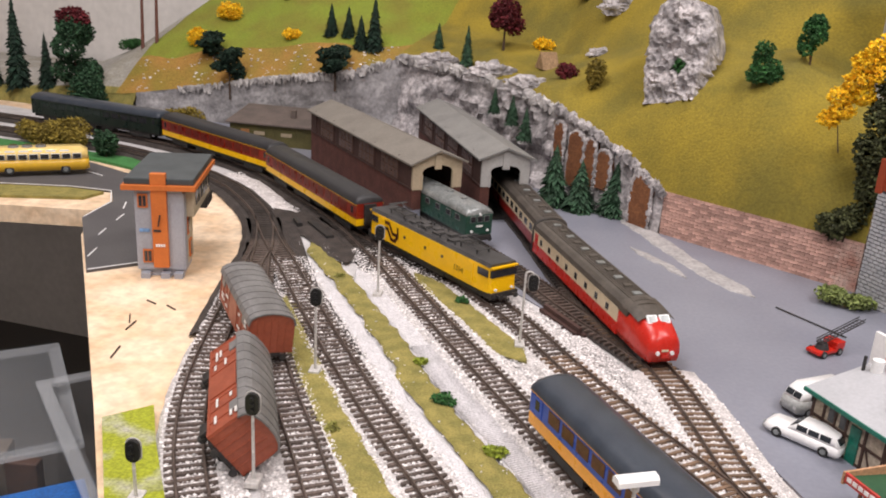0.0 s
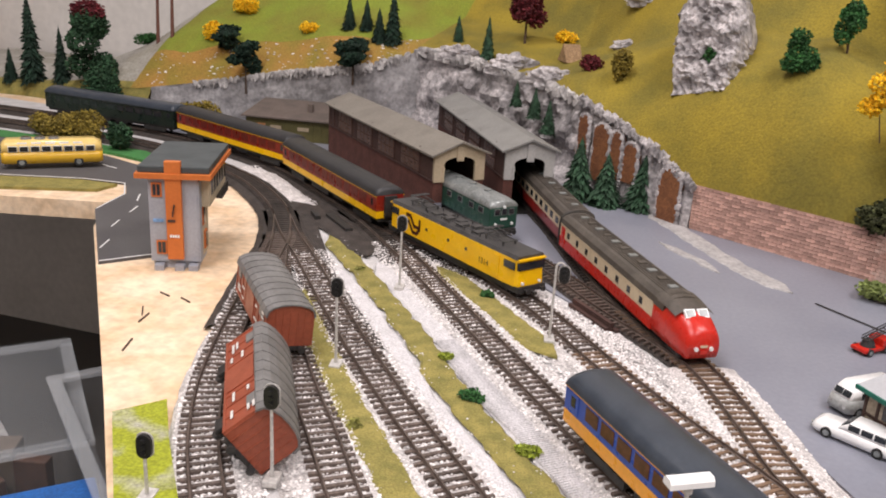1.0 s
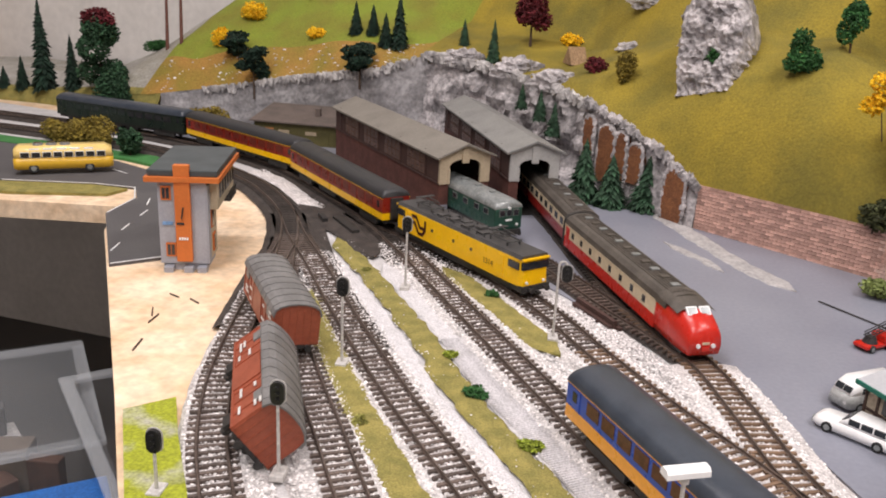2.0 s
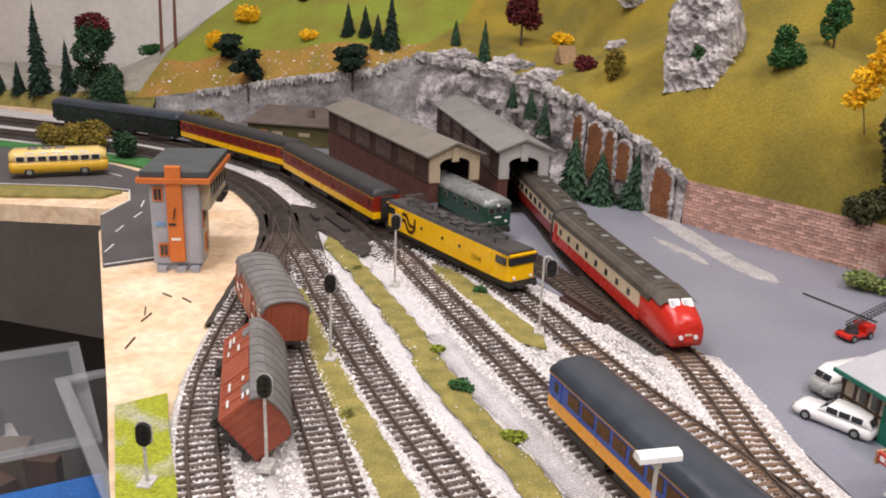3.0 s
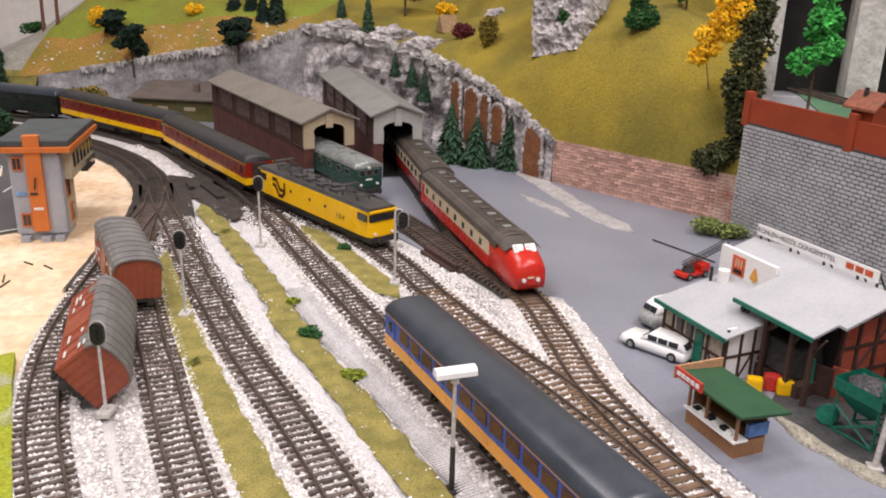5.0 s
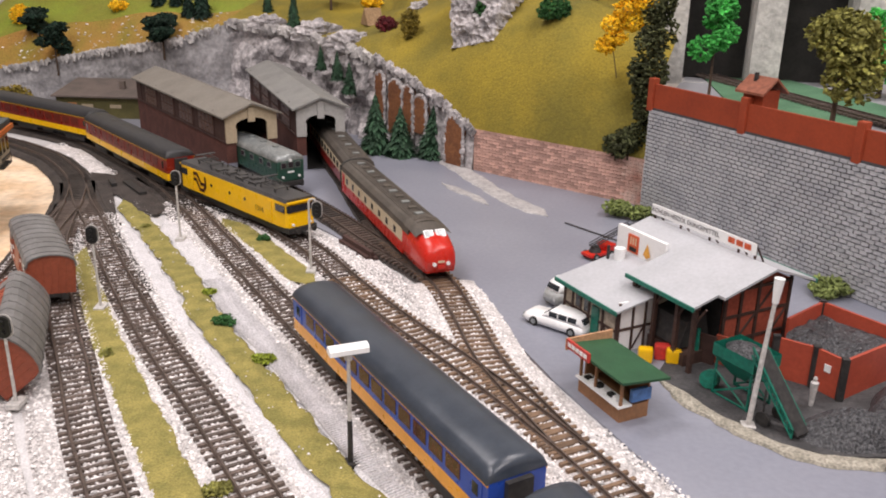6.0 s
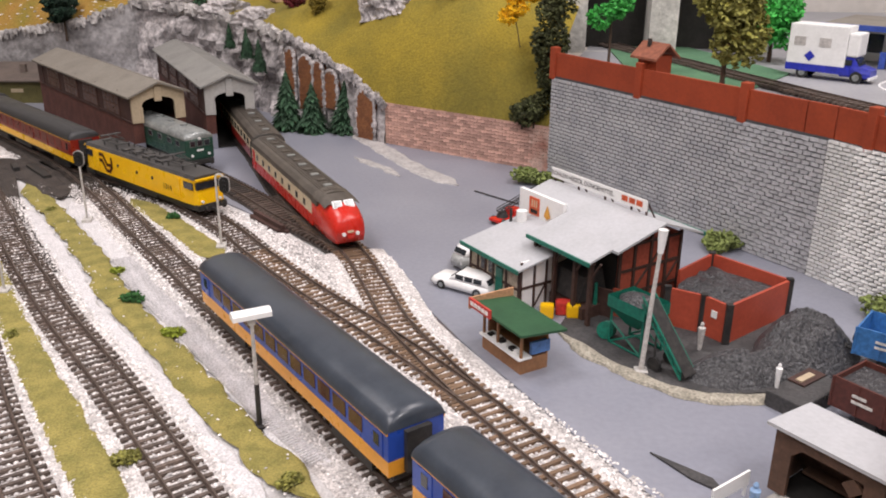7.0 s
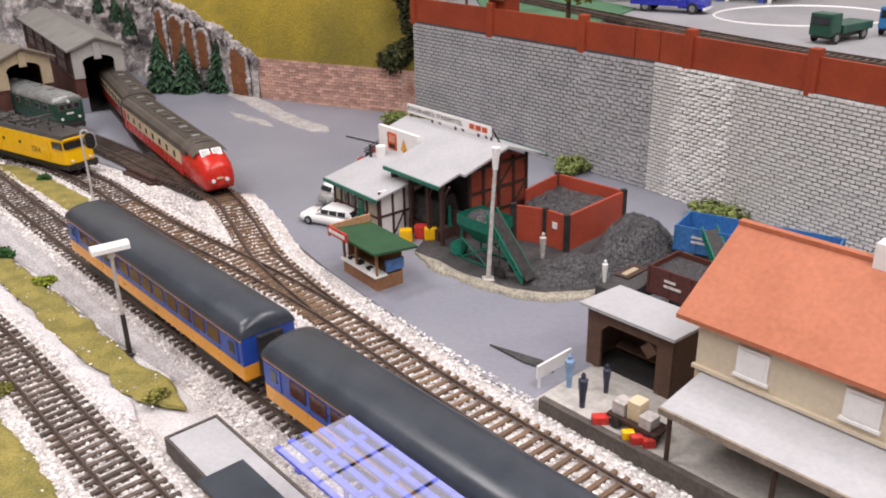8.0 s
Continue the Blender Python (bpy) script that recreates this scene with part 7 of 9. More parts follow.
add_box(bm, -0.012, 0.012, -0.003, 0.003, 0.0, 0.006, along((0.022, 1.130, 0.001), (0.6, -0.8)))
tagged(part("point_motor", bm, BLACK), "black point motor box between the tracks", "point motor")

# ---- fence, terrace and things on it ----
FENCE = material("rust_red_fence", (0.32, 0.048, 0.012), (0.26, 0.038, 0.010), 30, 0.75, fine_mix=0.1)


def terrace_fence():
    t = thing("fence", along((W0.x, W0.y, WALL_TOP - 0.0005), wdir), "rust-red panel fence on top of the stone wall", "fence")
    a = (W1 - W0).length
    for s0, s1 in ((0.004, 0.121), (0.129, 0.242), (0.250, 0.3045), (0.3055, a + 0.002)):
        part("panel", box(s0, s1, 0.001, 0.004, 0.0, 0.0250), FENCE, t)
    for s0 in (0.0, 0.125, 0.246):
        part("post", box(s0 - 0.004, s0 + 0.004, -0.0015, 0.0065, -0.003, 0.0305, 0.0008), FENCE, t)
    t2 = thing("fence", along((W1.x, W1.y, WALL_TOP - 0.0005), w2dir), "rust-red panel fence above the pale wall", "fence")
    part("panel", box(0.003, 0.029, 0.001, 0.004, 0.0, 0.0250), FENCE, t2)
    for k in range(4):
        s0 = 0.033 + k * 0.110
        part("panel", box(s0 + 0.004, s0 + 0.106, 0.001, 0.004, 0.0, 0.0250), FENCE, t2)
        part("post", box(s0 - 0.004, s0 + 0.004, -0.0015, 0.0065, -0.003, 0.0305, 0.0008), FENCE, t2)


terrace_fence()
TZ = WALL_TOP - 0.001


def line_hut(m):
    t = thing("signal_hut", m, "tiny rust-brown hut with a gabled roof by the fence", "hut")
    part("body", box(-0.008, 0.008, -0.007, 0.007, 0, 0.026), FENCE, t)
    part("roof", prism([(-0.011, 0.025), (0, 0.034), (0.011, 0.025), (0.011, 0.0235), (0, 0.0325), (-0.011, 0.0235)], -0.0115, 0.0115), material("hut_roof_brown", (0.27, 0.09, 0.05), rough=0.7), t)
    part("chimney", box(-0.004, -0.002, -0.004, -0.002, 0.028, 0.036), BLACK, t)


line_hut(along((0.703, 1.066, TZ), wdir) @ Matrix.Scale(1.45, 4))
GREENMAT = material("terrace_green", (0.10, 0.22, 0.12), (0.08, 0.18, 0.10), 40, 0.95)
tagged(part("ground_terrace_green", slab([(0.70, 1.20), (0.80, 1.09), (0.875, 1.20), (0.80, 1.42), (0.70, 1.40)], TZ - 0.002, TZ + 0.0016), GREENMAT), "green flock behind the fence", "grass", kind="structure")
strip([(0.700, 1.42), (0.725, 1.35), (0.765, 1.27), (0.801, 1.184), (0.868, 1.03), (0.945, 0.88), (1.02, 0.76)], 0.012, 0.012, TZ + 0.0020, DARKBED, "track_bed_terrace", "dark track bed along the fence", "track bed")
TRACKS["terrace"] = [(0.700, 1.42), (0.725, 1.35), (0.765, 1.27), (0.801, 1.184), (0.868, 1.03), (0.945, 0.88), (1.02, 0.76)]
tr = thing("railway_track", pose(0, 0, TZ), "two-rail model track on the terrace behind the fence", "railway track", "model railway tracks")
for side in (-1, 1):
    bm = bmesh.new()
    rows = []
    for q, d in smooth_line(TRACKS["terrace"], 0.01):
        n2 = Vector((-d.y, d.x, 0))
        c = q + n2 * side * GAUGE / 2
        rows.append([bm.verts.new(c + n2 * w + Vector((0, 0, z))) for w, z in ((-0.0007, 0.0048), (-0.0006, 0.0062), (0.0006, 0.0062), (0.0007, 0.0048))])
    for a, b in zip(rows, rows[1:]):
        for i in range(3):
            bm.faces.new((a[i], b[i], b[i + 1], a[i + 1]))
    part("rail", bm, RAIL, tr)
for q, d in smooth_line(TRACKS["terrace"], SLEEPER_STEP):
    share("sleeper", SLEEPER_MESH, tr, along((q.x, q.y, 0.0026), d))


def box_truck(m):
    t = thing("box_truck", m, "white box truck with a bright blue cab and skirt", "truck")
    BL = material("truck_blue", (0.03, 0.04, 0.42), (0.025, 0.035, 0.36), 60, 0.3)
    part("box_body", box(-0.046, 0.014, -0.014, 0.014, 0.015, 0.056, 0.001), WHITE, t)
    part("luton", box(0.0141, 0.026, -0.013, 0.013, 0.0265, 0.050, 0.002), WHITE, t)
    part("skirt", box(-0.046, 0.020, -0.0143, 0.0143, 0.008, 0.0152), BL, t)
    lofted([(0.010, car_ring(0.0125, 0.006, 0.026, 0.9)), (0.022, car_ring(0.0125, 0.006, 0.026, 0.88)), (0.028, car_ring(0.0122, 0.006, 0.017, 0.9)), (0.040, car_ring(0.0105, 0.006, 0.014, 0.9))], BL, "cab", t, smooth=False)
    for s in (-1, 1):
        part("cab_window", box(0.014, 0.021, s * 0.0122 - 0.0006, s * 0.0122 + 0.0006, 0.0175, 0.0235), CARGLASS, t)
        bm = bmesh.new()
        d = 0.0055
        v = [bm.verts.new((-0.022 + x, s * 0.0143, 0.024 + z)) for x, z in ((0, d), (d, 0), (0, -d), (-d, 0))]
        bm.faces.new(v if s < 0 else v[::-1])
        ex = bmesh.ops.extrude_face_region(bm, geom=bm.faces[:])
        bmesh.ops.translate(bm, vec=(0, s * 0.0004, 0), verts=[q for q in ex["geom"] if isinstance(q, bmesh.types.BMVert)])
        part("emblem", bm, BL, t, "blue diamond emblem")
        for x in (-0.034, -0.008):
            part("side_hatch", box(x - 0.006, x + 0.006, s * 0.0141 - 0.0004, s * 0.0141 + 0.0004, 0.034, 0.043), FIG_PALE, t)
    bm = bmesh.new()
    add_box(bm, -0.0006, 0.0006, -0.0100, 0.0100, -0.0040, 0.0040)
    part("windscreen", bm, CARGLASS, t).matrix_basis = pose(0.0258, 0, 0.0215, 0, -32, 0)
    part("bumper", box(0.038, 0.0415, -0.011, 0.011, 0.0045, 0.0075, 0.0005), WHITE, t)
    wheel_set(t, (-0.028, 0.027), 0.0135, 0.0062)


box_truck(along((0.910, 1.173, TZ), (0.78, -0.62)))


def fuel_station(m):
    t = thing("petrol_station", m, "white petrol station with a blue-edged flat canopy", "petrol station")
    BL = material("canopy_blue", (0.05, 0.10, 0.45), rough=0.4)
    part("building", box(0.0, 0.12, 0.03, 0.09, 0, 0.040), WHITEWALL, t)
    part("canopy", box(-0.01, 0.15, -0.04, 0.095, 0.042, 0.047), SHEDROOF, t)
    part("canopy_edge", box(-0.011, 0.151, -0.0415, -0.0398, 0.0415, 0.0478), BL, t)
    for x in (0.02, 0.07, 0.12):
        part("pillar", box(x - 0.002, x + 0.002, -0.032, -0.028, 0, 0.042), WHITEWALL, t)
        part("fuel_pump", box(x - 0.013, x - 0.006, -0.033, -0.027, 0, 0.019, 0.0008), BL, t, "blue fuel pump")
    for x in (0.02, 0.055, 0.09):
        part("window", box(x, x + 0.024, 0.0285, 0.0305, 0.010, 0.032), CARGLASS, t)


fuel_station(along((0.962, 1.310, TZ), (0.80, -0.60)))
bm = bmesh.new()
for k in range(40):
    a0, a1 = 2 * math.pi * k / 40, 2 * math.pi * (k + 1) / 40
    add_tube(bm, (1.035 + 0.095 * math.cos(a0), 1.115 + 0.075 * math.sin(a0), TZ), (1.035 + 0.095 * math.cos(a1), 1.115 + 0.075 * math.sin(a1), TZ), 0.0014, n=5)
tagged(part("kerb_ring", bm, WHITE), "pale oval kerb on the terrace road", "kerb", kind="structure")


def small_truck(m, mat, label):
    t = thing("toy_truck", m, label, "truck")
    part("chassis", box(-0.03, 0.03, -0.009, 0.009, 0.005, 0.009), BLACK, t)
    part("cab", box(0.016, 0.032, -0.011, 0.011, 0.007, 0.027, 0.0015), mat, t)
    part("flatbed", box(-0.032, 0.014, -0.012, 0.012, 0.009, 0.016, 0.0008), mat, t)
    part("windscreen", box(0.0315, 0.0325, -0.009, 0.009, 0.017, 0.024), CARGLASS, t)
    wheel_set(t, (-0.02, 0.022), 0.0115, 0.0055)


small_truck(along((1.075, 0.99, TZ), (-0.8, -0.6)), material("sky_blue_truck", (0.05, 0.24, 0.55), rough=0.4), "sky blue toy flatbed truck on the terrace")
small_truck(along((1.00, 0.965, TZ), (-0.85, -0.5)), material("bottle_green_truck", (0.02, 0.09, 0.06), rough=0.4), "bottle green toy truck on the terrace")


def viaduct():
    t = thing("viaduct", along((0.650, 1.362, TZ - 0.001), (0.998, -0.05)), "grey stone viaduct wall with dark arches", "viaduct")
    ST = material("viaduct_stone", (0.62, 0.60, 0.56), (0.44, 0.425, 0.40), 30, 0.85, fine=200, fine_mix=0.2, bump=0.001)
    for k in range(3):
        x = k * 0.112
        part("pier", box(x - 0.017, x + 0.017, -0.012, 0.05, 0, 0.30), ST, t)
        if k < 2:
            bm = bmesh.new()
            n = 12
            w = 0.0390
            for i in range(n):
                a0, a1 = math.pi * i / n, math.pi * (i + 1) / n
                p0, p1 = (x + 0.056 - w * math.cos(a0), 0.12 + 0.05 * math.sin(a0)), (x + 0.056 - w * math.cos(a1), 0.12 + 0.05 * math.sin(a1))
                vs = [bm.verts.new((p0[0], yy, p0[1])) for yy in (0.0, 0.045)] + [bm.verts.new((p0[0], yy, 0.30)) for yy in (0.0, 0.045)]
                ws = [bm.verts.new((p1[0], yy, p1[1])) for yy in (0.0, 0.045)] + [bm.verts.new((p1[0], yy, 0.30)) for yy in (0.0, 0.045)]
                bm.faces.new((vs[0], ws[0], ws[2], vs[2]))
                bm.faces.new((vs[1], vs[3], ws[3], ws[1]))
                bm.faces.new((vs[0], vs[1], ws[1], ws[0]))
            bmesh.ops.recalc_face_normals(bm, faces=bm.faces[:])
            part("arch", bm, ST, t)
            # black sheet closing the arch, in place of the shade in its opening
            part("arch_shade_sheet", box(x + 0.017, x + 0.095, 0.044, 0.05, 0, 0.30), SHADE_BLACK, t)
            part("parapet", box(x + 0.017, x + 0.095, -0.004, 0.0, 0, 0.0015), ST, t)


viaduct()

# ---- the shelf below the board, with plastic boxes ----
CLEAR = glass_material("clear_crate_plastic", (0.50, 0.53, 0.56), 0.12, 0.07)
RIM = glass_material("milky_crate_rim", (0.62, 0.65, 0.68), 0.25, 0.24)
BLUECLEAR = glass_material("bluish_clear_plastic", (0.42, 0.52, 0.66), 0.2, 0.40)
BLUELID = material("blue_plastic_lid", (0.02, 0.13, 0.42), (0.02, 0.11, 0.36), 60, 0.35)
tagged(part("shelf", box(-0.9, 0.42, 0.05, 1.35, -0.34, -0.32), DARK_FLOOR), "dark shelf under the layout", "shelf", kind="structure")


def crate(m, label, L, w, h, lid):
    t = thing("storage_crate", m, label, "storage box", "storage boxes")
    bm = bmesh.new()
    for b in ((-L / 2, L / 2, -w / 2, -w / 2 + 0.003), (-L / 2, L / 2, w / 2 - 0.003, w / 2), (-L / 2, -L / 2 + 0.003, -w / 2 + 0.003, w / 2 - 0.003), (L / 2 - 0.003, L / 2, -w / 2 + 0.003, w / 2 - 0.003)):
        add_box(bm, *b, 0.0, h)
    part("body", bm, CLEAR, t)
    part("bottom", box(-L / 2, L / 2, -w / 2, w / 2, 0, 0.003), CLEAR, t)
    bm = bmesh.new()
    for b in ((-L / 2 - 0.012, L / 2 + 0.012, -w / 2 - 0.012, -w / 2), (-L / 2 - 0.012, L / 2 + 0.012, w / 2, w / 2 + 0.012), (-L / 2 - 0.012, -L / 2, -w / 2, w / 2), (L / 2, L / 2 + 0.012, -w / 2, w / 2)):
        add_box(bm, *b, h - 0.004, h)
    part("rim", bm, RIM, t)
    if lid:
        part("lid", box(-L / 2 - 0.010, L / 2 + 0.010, -w / 2 - 0.010, w / 2 + 0.010, h, h + 0.003, 0.001), CLEAR, t)
    return t


crate(along((-0.205, 0.835, -0.32), (0.71, 0.70)), "clear plastic storage box with oddments inside", 0.205, 0.20, 0.19, True)
crate(along((0.006, 0.893, -0.32), (0.76, -0.65)), "clear plastic storage tub with a wide rim", 0.22, 0.17, 0.20, False)
low = crate(along((-0.060, 0.690, -0.32), (0.71, 0.70)), "clear plastic box with a bright blue lid", 0.20, 0.09, 0.17, False)
part("front_panel", box(-0.10, 0.10, -0.0465, -0.0452, 0.0, 0.165), BLUECLEAR, low)
part("lid", box(-0.108, 0.108, -0.052, 0.052, 0.170, 0.182, 0.003), BLUELID, low, "bright blue plastic lid")
JUNK = [material("junk_grey", (0.08, 0.075, 0.075), rough=0.5), material("junk_white", (0.42, 0.41, 0.40), rough=0.5), material("junk_brown", (0.09, 0.045, 0.03), rough=0.6), material("junk_tan", (0.13, 0.10, 0.075), rough=0.6)]
for k in range(16):
    sx, sy, sz = random.uniform(0.008, 0.032), random.uniform(0.006, 0.016), random.uniform(0.09, 0.155)
    ob = tagged(part("oddment", box(-sx, sx, -sy, sy, 0, sz, 0.002), JUNK[k % 4]), "small loose oddment inside the clear box", "oddment", "oddments in the box")
    ob.matrix_basis = along((-0.205, 0.835, -0.317), (0.71, 0.70)) @ pose(random.uniform(-0.065, 0.065), random.uniform(-0.065, 0.065), 0, 0, 0, random.uniform(0, 180))
paper = tagged(part("paper_sheet", box(-0.03, 0.03, -0.02, 0.02, 0, 0.0008), WHITE), "white paper sheet lying in the tub", "paper")
paper.matrix_basis = along((-0.035, 0.868, -0.316), (0.76, -0.65))

# island platform in the foreground with its blue roof frame
IU = (0.615, -0.789)
isl = thing("island_platform", along((0.4735, 0.5400, 0), IU), "pale grey island platform with a dark edge", "platform", kind="structure")
part("surface", box(0.0, 0.36, 0.0015, 0.0265, 0.0005, 0.0105), LIGHTROOF, isl)
part("edge", box(-0.0015, 0.36, 0.0, 0.0014, 0.0005, 0.0112), KERB, isl)
part("edge", box(-0.0015, 0.36, 0.0266, 0.0280, 0.0005, 0.0112), KERB, isl)
part("end_edge", box(-0.0016, -0.0001, 0.0015, 0.0265, 0.0005, 0.0112), KERB, isl)
BLUEFRAME = material("pale_blue_frame", (0.14, 0.17, 0.72), (0.11, 0.14, 0.62), 90, 0.4)
SHEET = glass_material("pale_blue_sheet", (0.75, 0.78, 0.95), 0.2, 0.16)
fr = thing("platform_roof", along((0.5415, 0.4800, 0.0105), IU), "blue-framed platform roof with clear panels", "platform roof")
for k in range(6):
    part("long_bar", box(random.uniform(-0.004, 0.002), 0.24, -0.0045 + k * 0.0066, -0.0018 + k * 0.0066, 0.0345, 0.0358), BLUEFRAME, fr)
for k in range(9):
    part("cross_bar", box(k * 0.029 + 0.012, k * 0.029 + 0.0155, -0.0048, 0.0320, 0.0330, 0.0344), BLUEFRAME, fr)
    part("panel", box(k * 0.029, k * 0.029 + 0.027, -0.0045, 0.0305, 0.0362, 0.0366), SHEET, fr, "clear pale blue roof sheet")
for x in (0.02, 0.11, 0.20):
    bm = bmesh.new()
    add_tube(bm, (x, 0.013, 0), (x, 0.013, 0.033), 0.0012, n=8)
    part("post", bm, BLUEFRAME, fr)
kb = thing("platform_hut", along((0.5060, 0.4840, 0.0105), IU), "small platform hut with a dark grey roof", "hut")
part("wall", box(0.0, 0.032, -0.001, 0.016, 0, 0.016), CREAM, kb)
part("roof", box(-0.002, 0.034, -0.003, 0.018, 0.0160, 0.0185), DARKROOF, kb)
# bright crates and carts by the coal house
for x, y, c, w in ((0.566, 0.846, YELLOW, 0.006), (0.594, 0.796, YELLOW, 0.005), (0.613, 0.797, YELLOW, 0.005), (0.606, 0.803, FIG_RED, 0.0055)):
    tagged(part("oil_tank", box(x - w, x + w, y - w * 0.7, y + w * 0.7, 0.0, 0.011, 0.002), c), "small bright tank barrow by the coal house", "tank", "small tanks").matrix_basis = pose(0, 0, 0)
tagged(part("fuel_post", tube((0.628, 0.800, 0), (0.628, 0.800, 0.026), 0.0018, 0.0012, 8), GREENTRIM), "slim green fuel post in the coal yard", "post")
bm = bmesh.new()
add_tube(bm, (0.634, 0.768, 0.006), (0.631, 0.763, 0.0075), 0.006, n=16)
tagged(part("drum", bm, GREENTRIM), "green drum on the coal ground", "drum")
for x, y in ((0.6335, 0.8005), (0.6465, 0.7985)):
    tagged(part("board_stand", box(-0.007, 0.007, -0.001, 0.001, 0, 0.022), SHEDWOOD if x < 0.640 else REDBRICK), "upright brown partition board in the yard", "board", "partition boards").matrix_basis = along((x, y, 0), (0.85, -0.5))

# ---- trees and shrubs ----
def leaf_mat(name, c, c2=None, isl=0.45):
    return material(name, c, c2 or tuple(v * 0.6 for v in c), 60, 0.85, fine=300, fine_mix=0.3, island=isl)


FIR = leaf_mat("fir_green", (0.034, 0.085, 0.042))
FIR_DARK = leaf_mat("dark_fir_green", (0.010, 0.034, 0.018))
LEAF = leaf_mat("leaf_green", (0.035, 0.13, 0.03))
LEAF_BRIGHT = leaf_mat("bright_leaf_green", (0.08, 0.50, 0.09))
LEAF_OLIVE = leaf_mat("olive_leaf", (0.26, 0.25, 0.055))
LEAF_DEEP = leaf_mat("deep_green_leaf", (0.030, 0.085, 0.036))
LEAF_DARK = leaf_mat("dark_olive_leaf", (0.070, 0.078, 0.026))
LEAF_YELLOW = leaf_mat("yellow_leaf", (0.95, 0.62, 0.015), (0.85, 0.48, 0.01), 0.2)
LEAF_RED = leaf_mat("wine_red_leaf", (0.13, 0.012, 0.018))
LEAF_MUSTARD = leaf_mat("mustard_leaf", (0.27, 0.20, 0.028))
LEAF_LIME = leaf_mat("lime_leaf", (0.28, 0.34, 0.03))
LEAF_PALE = leaf_mat("pale_green_leaf", (0.22, 0.27, 0.08))
BARK = material("brown_bark", (0.09, 0.055, 0.035), (0.06, 0.04, 0.027), 80, 0.9)


def fir_mesh(name, h, r, mat, seed, layers=24):
    rnd = random.Random(seed)
    bm = bmesh.new()
    for i in range(layers):
        f = i / layers
        z = h * (0.05 + 0.93 * f)
        rr = r * (1 - f) ** 0.85 * rnd.uniform(0.9, 1.1) + r * 0.05
        n = max(7, int(30 * (1 - f * 0.65)))
        for k in range(n):
            a = 2 * math.pi * (k + rnd.random() * 0.7) / n
            l = rr * rnd.uniform(0.62, 1.18)
            d = Vector((math.cos(a), math.sin(a), 0))
            s = Vector((-d.y, d.x, 0)) * l * 0.21
            droop = l * rnd.uniform(0.25, 0.55)
            c = Vector((0, 0, z))
            tip = c + d * l - Vector((0, 0, droop))
            mid = c + d * l * 0.55 + Vector((0, 0, h * 0.012 - droop * 0.3))
            low = mid - Vector((0, 0, h * 0.035))
            v = [bm.verts.new(p) for p in (c + Vector((0, 0, h * 0.05)), mid + s, tip, mid - s, low)]
            bm.faces.new((v[0], v[1], v[2]))
            bm.faces.new((v[0], v[2], v[3]))
            bm.faces.new((v[1], v[4], v[2]))
            bm.faces.new((v[3], v[2], v[4]))
    v = [bm.verts.new(p) for p in ((r * 0.09, 0, h * 0.90), (-r * 0.05, r * 0.08, h * 0.90), (-r * 0.05, -r * 0.08, h * 0.90), (0, 0, h * 1.03))]
    for i in range(3):
        bm.faces.new((v[i], v[(i + 1) % 3], v[3]))
    return bm


def fir(x, y, z, h, r, mat=FIR, seed=1, label="dense dark green model fir tree"):
    t = thing("fir_tree", pose(x, y, z, 0, 0, seed * 47), label, "fir tree", "fir trees")
    part("crown", fir_mesh("crown", h, r, mat, seed), mat, t)
    part("trunk", tube((0, 0, -0.004), (0, 0, h * 0.8), r * 0.12, r * 0.03, 7), BARK, t)
    return t


def clump_mesh(blobs, leaf, seed, density=1.0):
    """Many small tilted leaves scattered through a few round masses, denser at their skins."""
    rnd = random.Random(seed)
    bm = bmesh.new()
    for cx, cy, cz, rx, ry, rz in blobs:
        n = int(density * 240 * ((rx * ry * rz) ** (2 / 3)) / (leaf * leaf * 34)) + 12
        for _ in range(n):
            while True:
                p = Vector((rnd.uniform(-1, 1), rnd.uniform(-1, 1), rnd.uniform(-1, 1)))
                if 0.2 < p.length < 1:
                    break
            p = p.normalized() * (p.length ** 0.45) * rnd.uniform(0.85, 1.12)
            q = Vector((cx + p.x * rx, cy + p.y * ry, cz + p.z * rz))
            a = Vector((rnd.uniform(-1, 1), rnd.uniform(-1, 1), rnd.uniform(-0.6, 0.6))).normalized() * leaf * rnd.uniform(0.6, 1.3)
            b = a.cross(Vector((rnd.uniform(-1, 1), rnd.uniform(-1, 1), rnd.uniform(-1, 1)))).normalized() * leaf * rnd.uniform(0.5, 0.9)
            c = a.cross(b).normalized() * leaf * 0.5
            v = [bm.verts.new(w) for w in (q - a, q - b, q + a, q + b, q + c)]
            for i in range(4):
                bm.faces.new((v[i], v[(i + 1) % 4], v[4]))
    return bm


def bush(x, y, z, r, h, mat, seed, label, leaf=0.0028, kind="bush"):
    rnd = random.Random(seed)
    blobs = [(rnd.uniform(-0.45, 0.45) * r, rnd.uniform(-0.45, 0.45) * r, h * rnd.uniform(0.35, 0.62), r * rnd.uniform(0.5, 0.7), r * rnd.uniform(0.5, 0.7), h * rnd.uniform(0.32, 0.45)) for _ in range(5)]
    t = thing(kind, pose(x, y, z), label, kind)
    part("crown", clump_mesh(blobs, leaf, seed), mat, t)
    part("stem", tube((0, 0, -0.004), (0, 0, h * 0.5), r * 0.06, r * 0.03, 6), BARK, t)
    return t


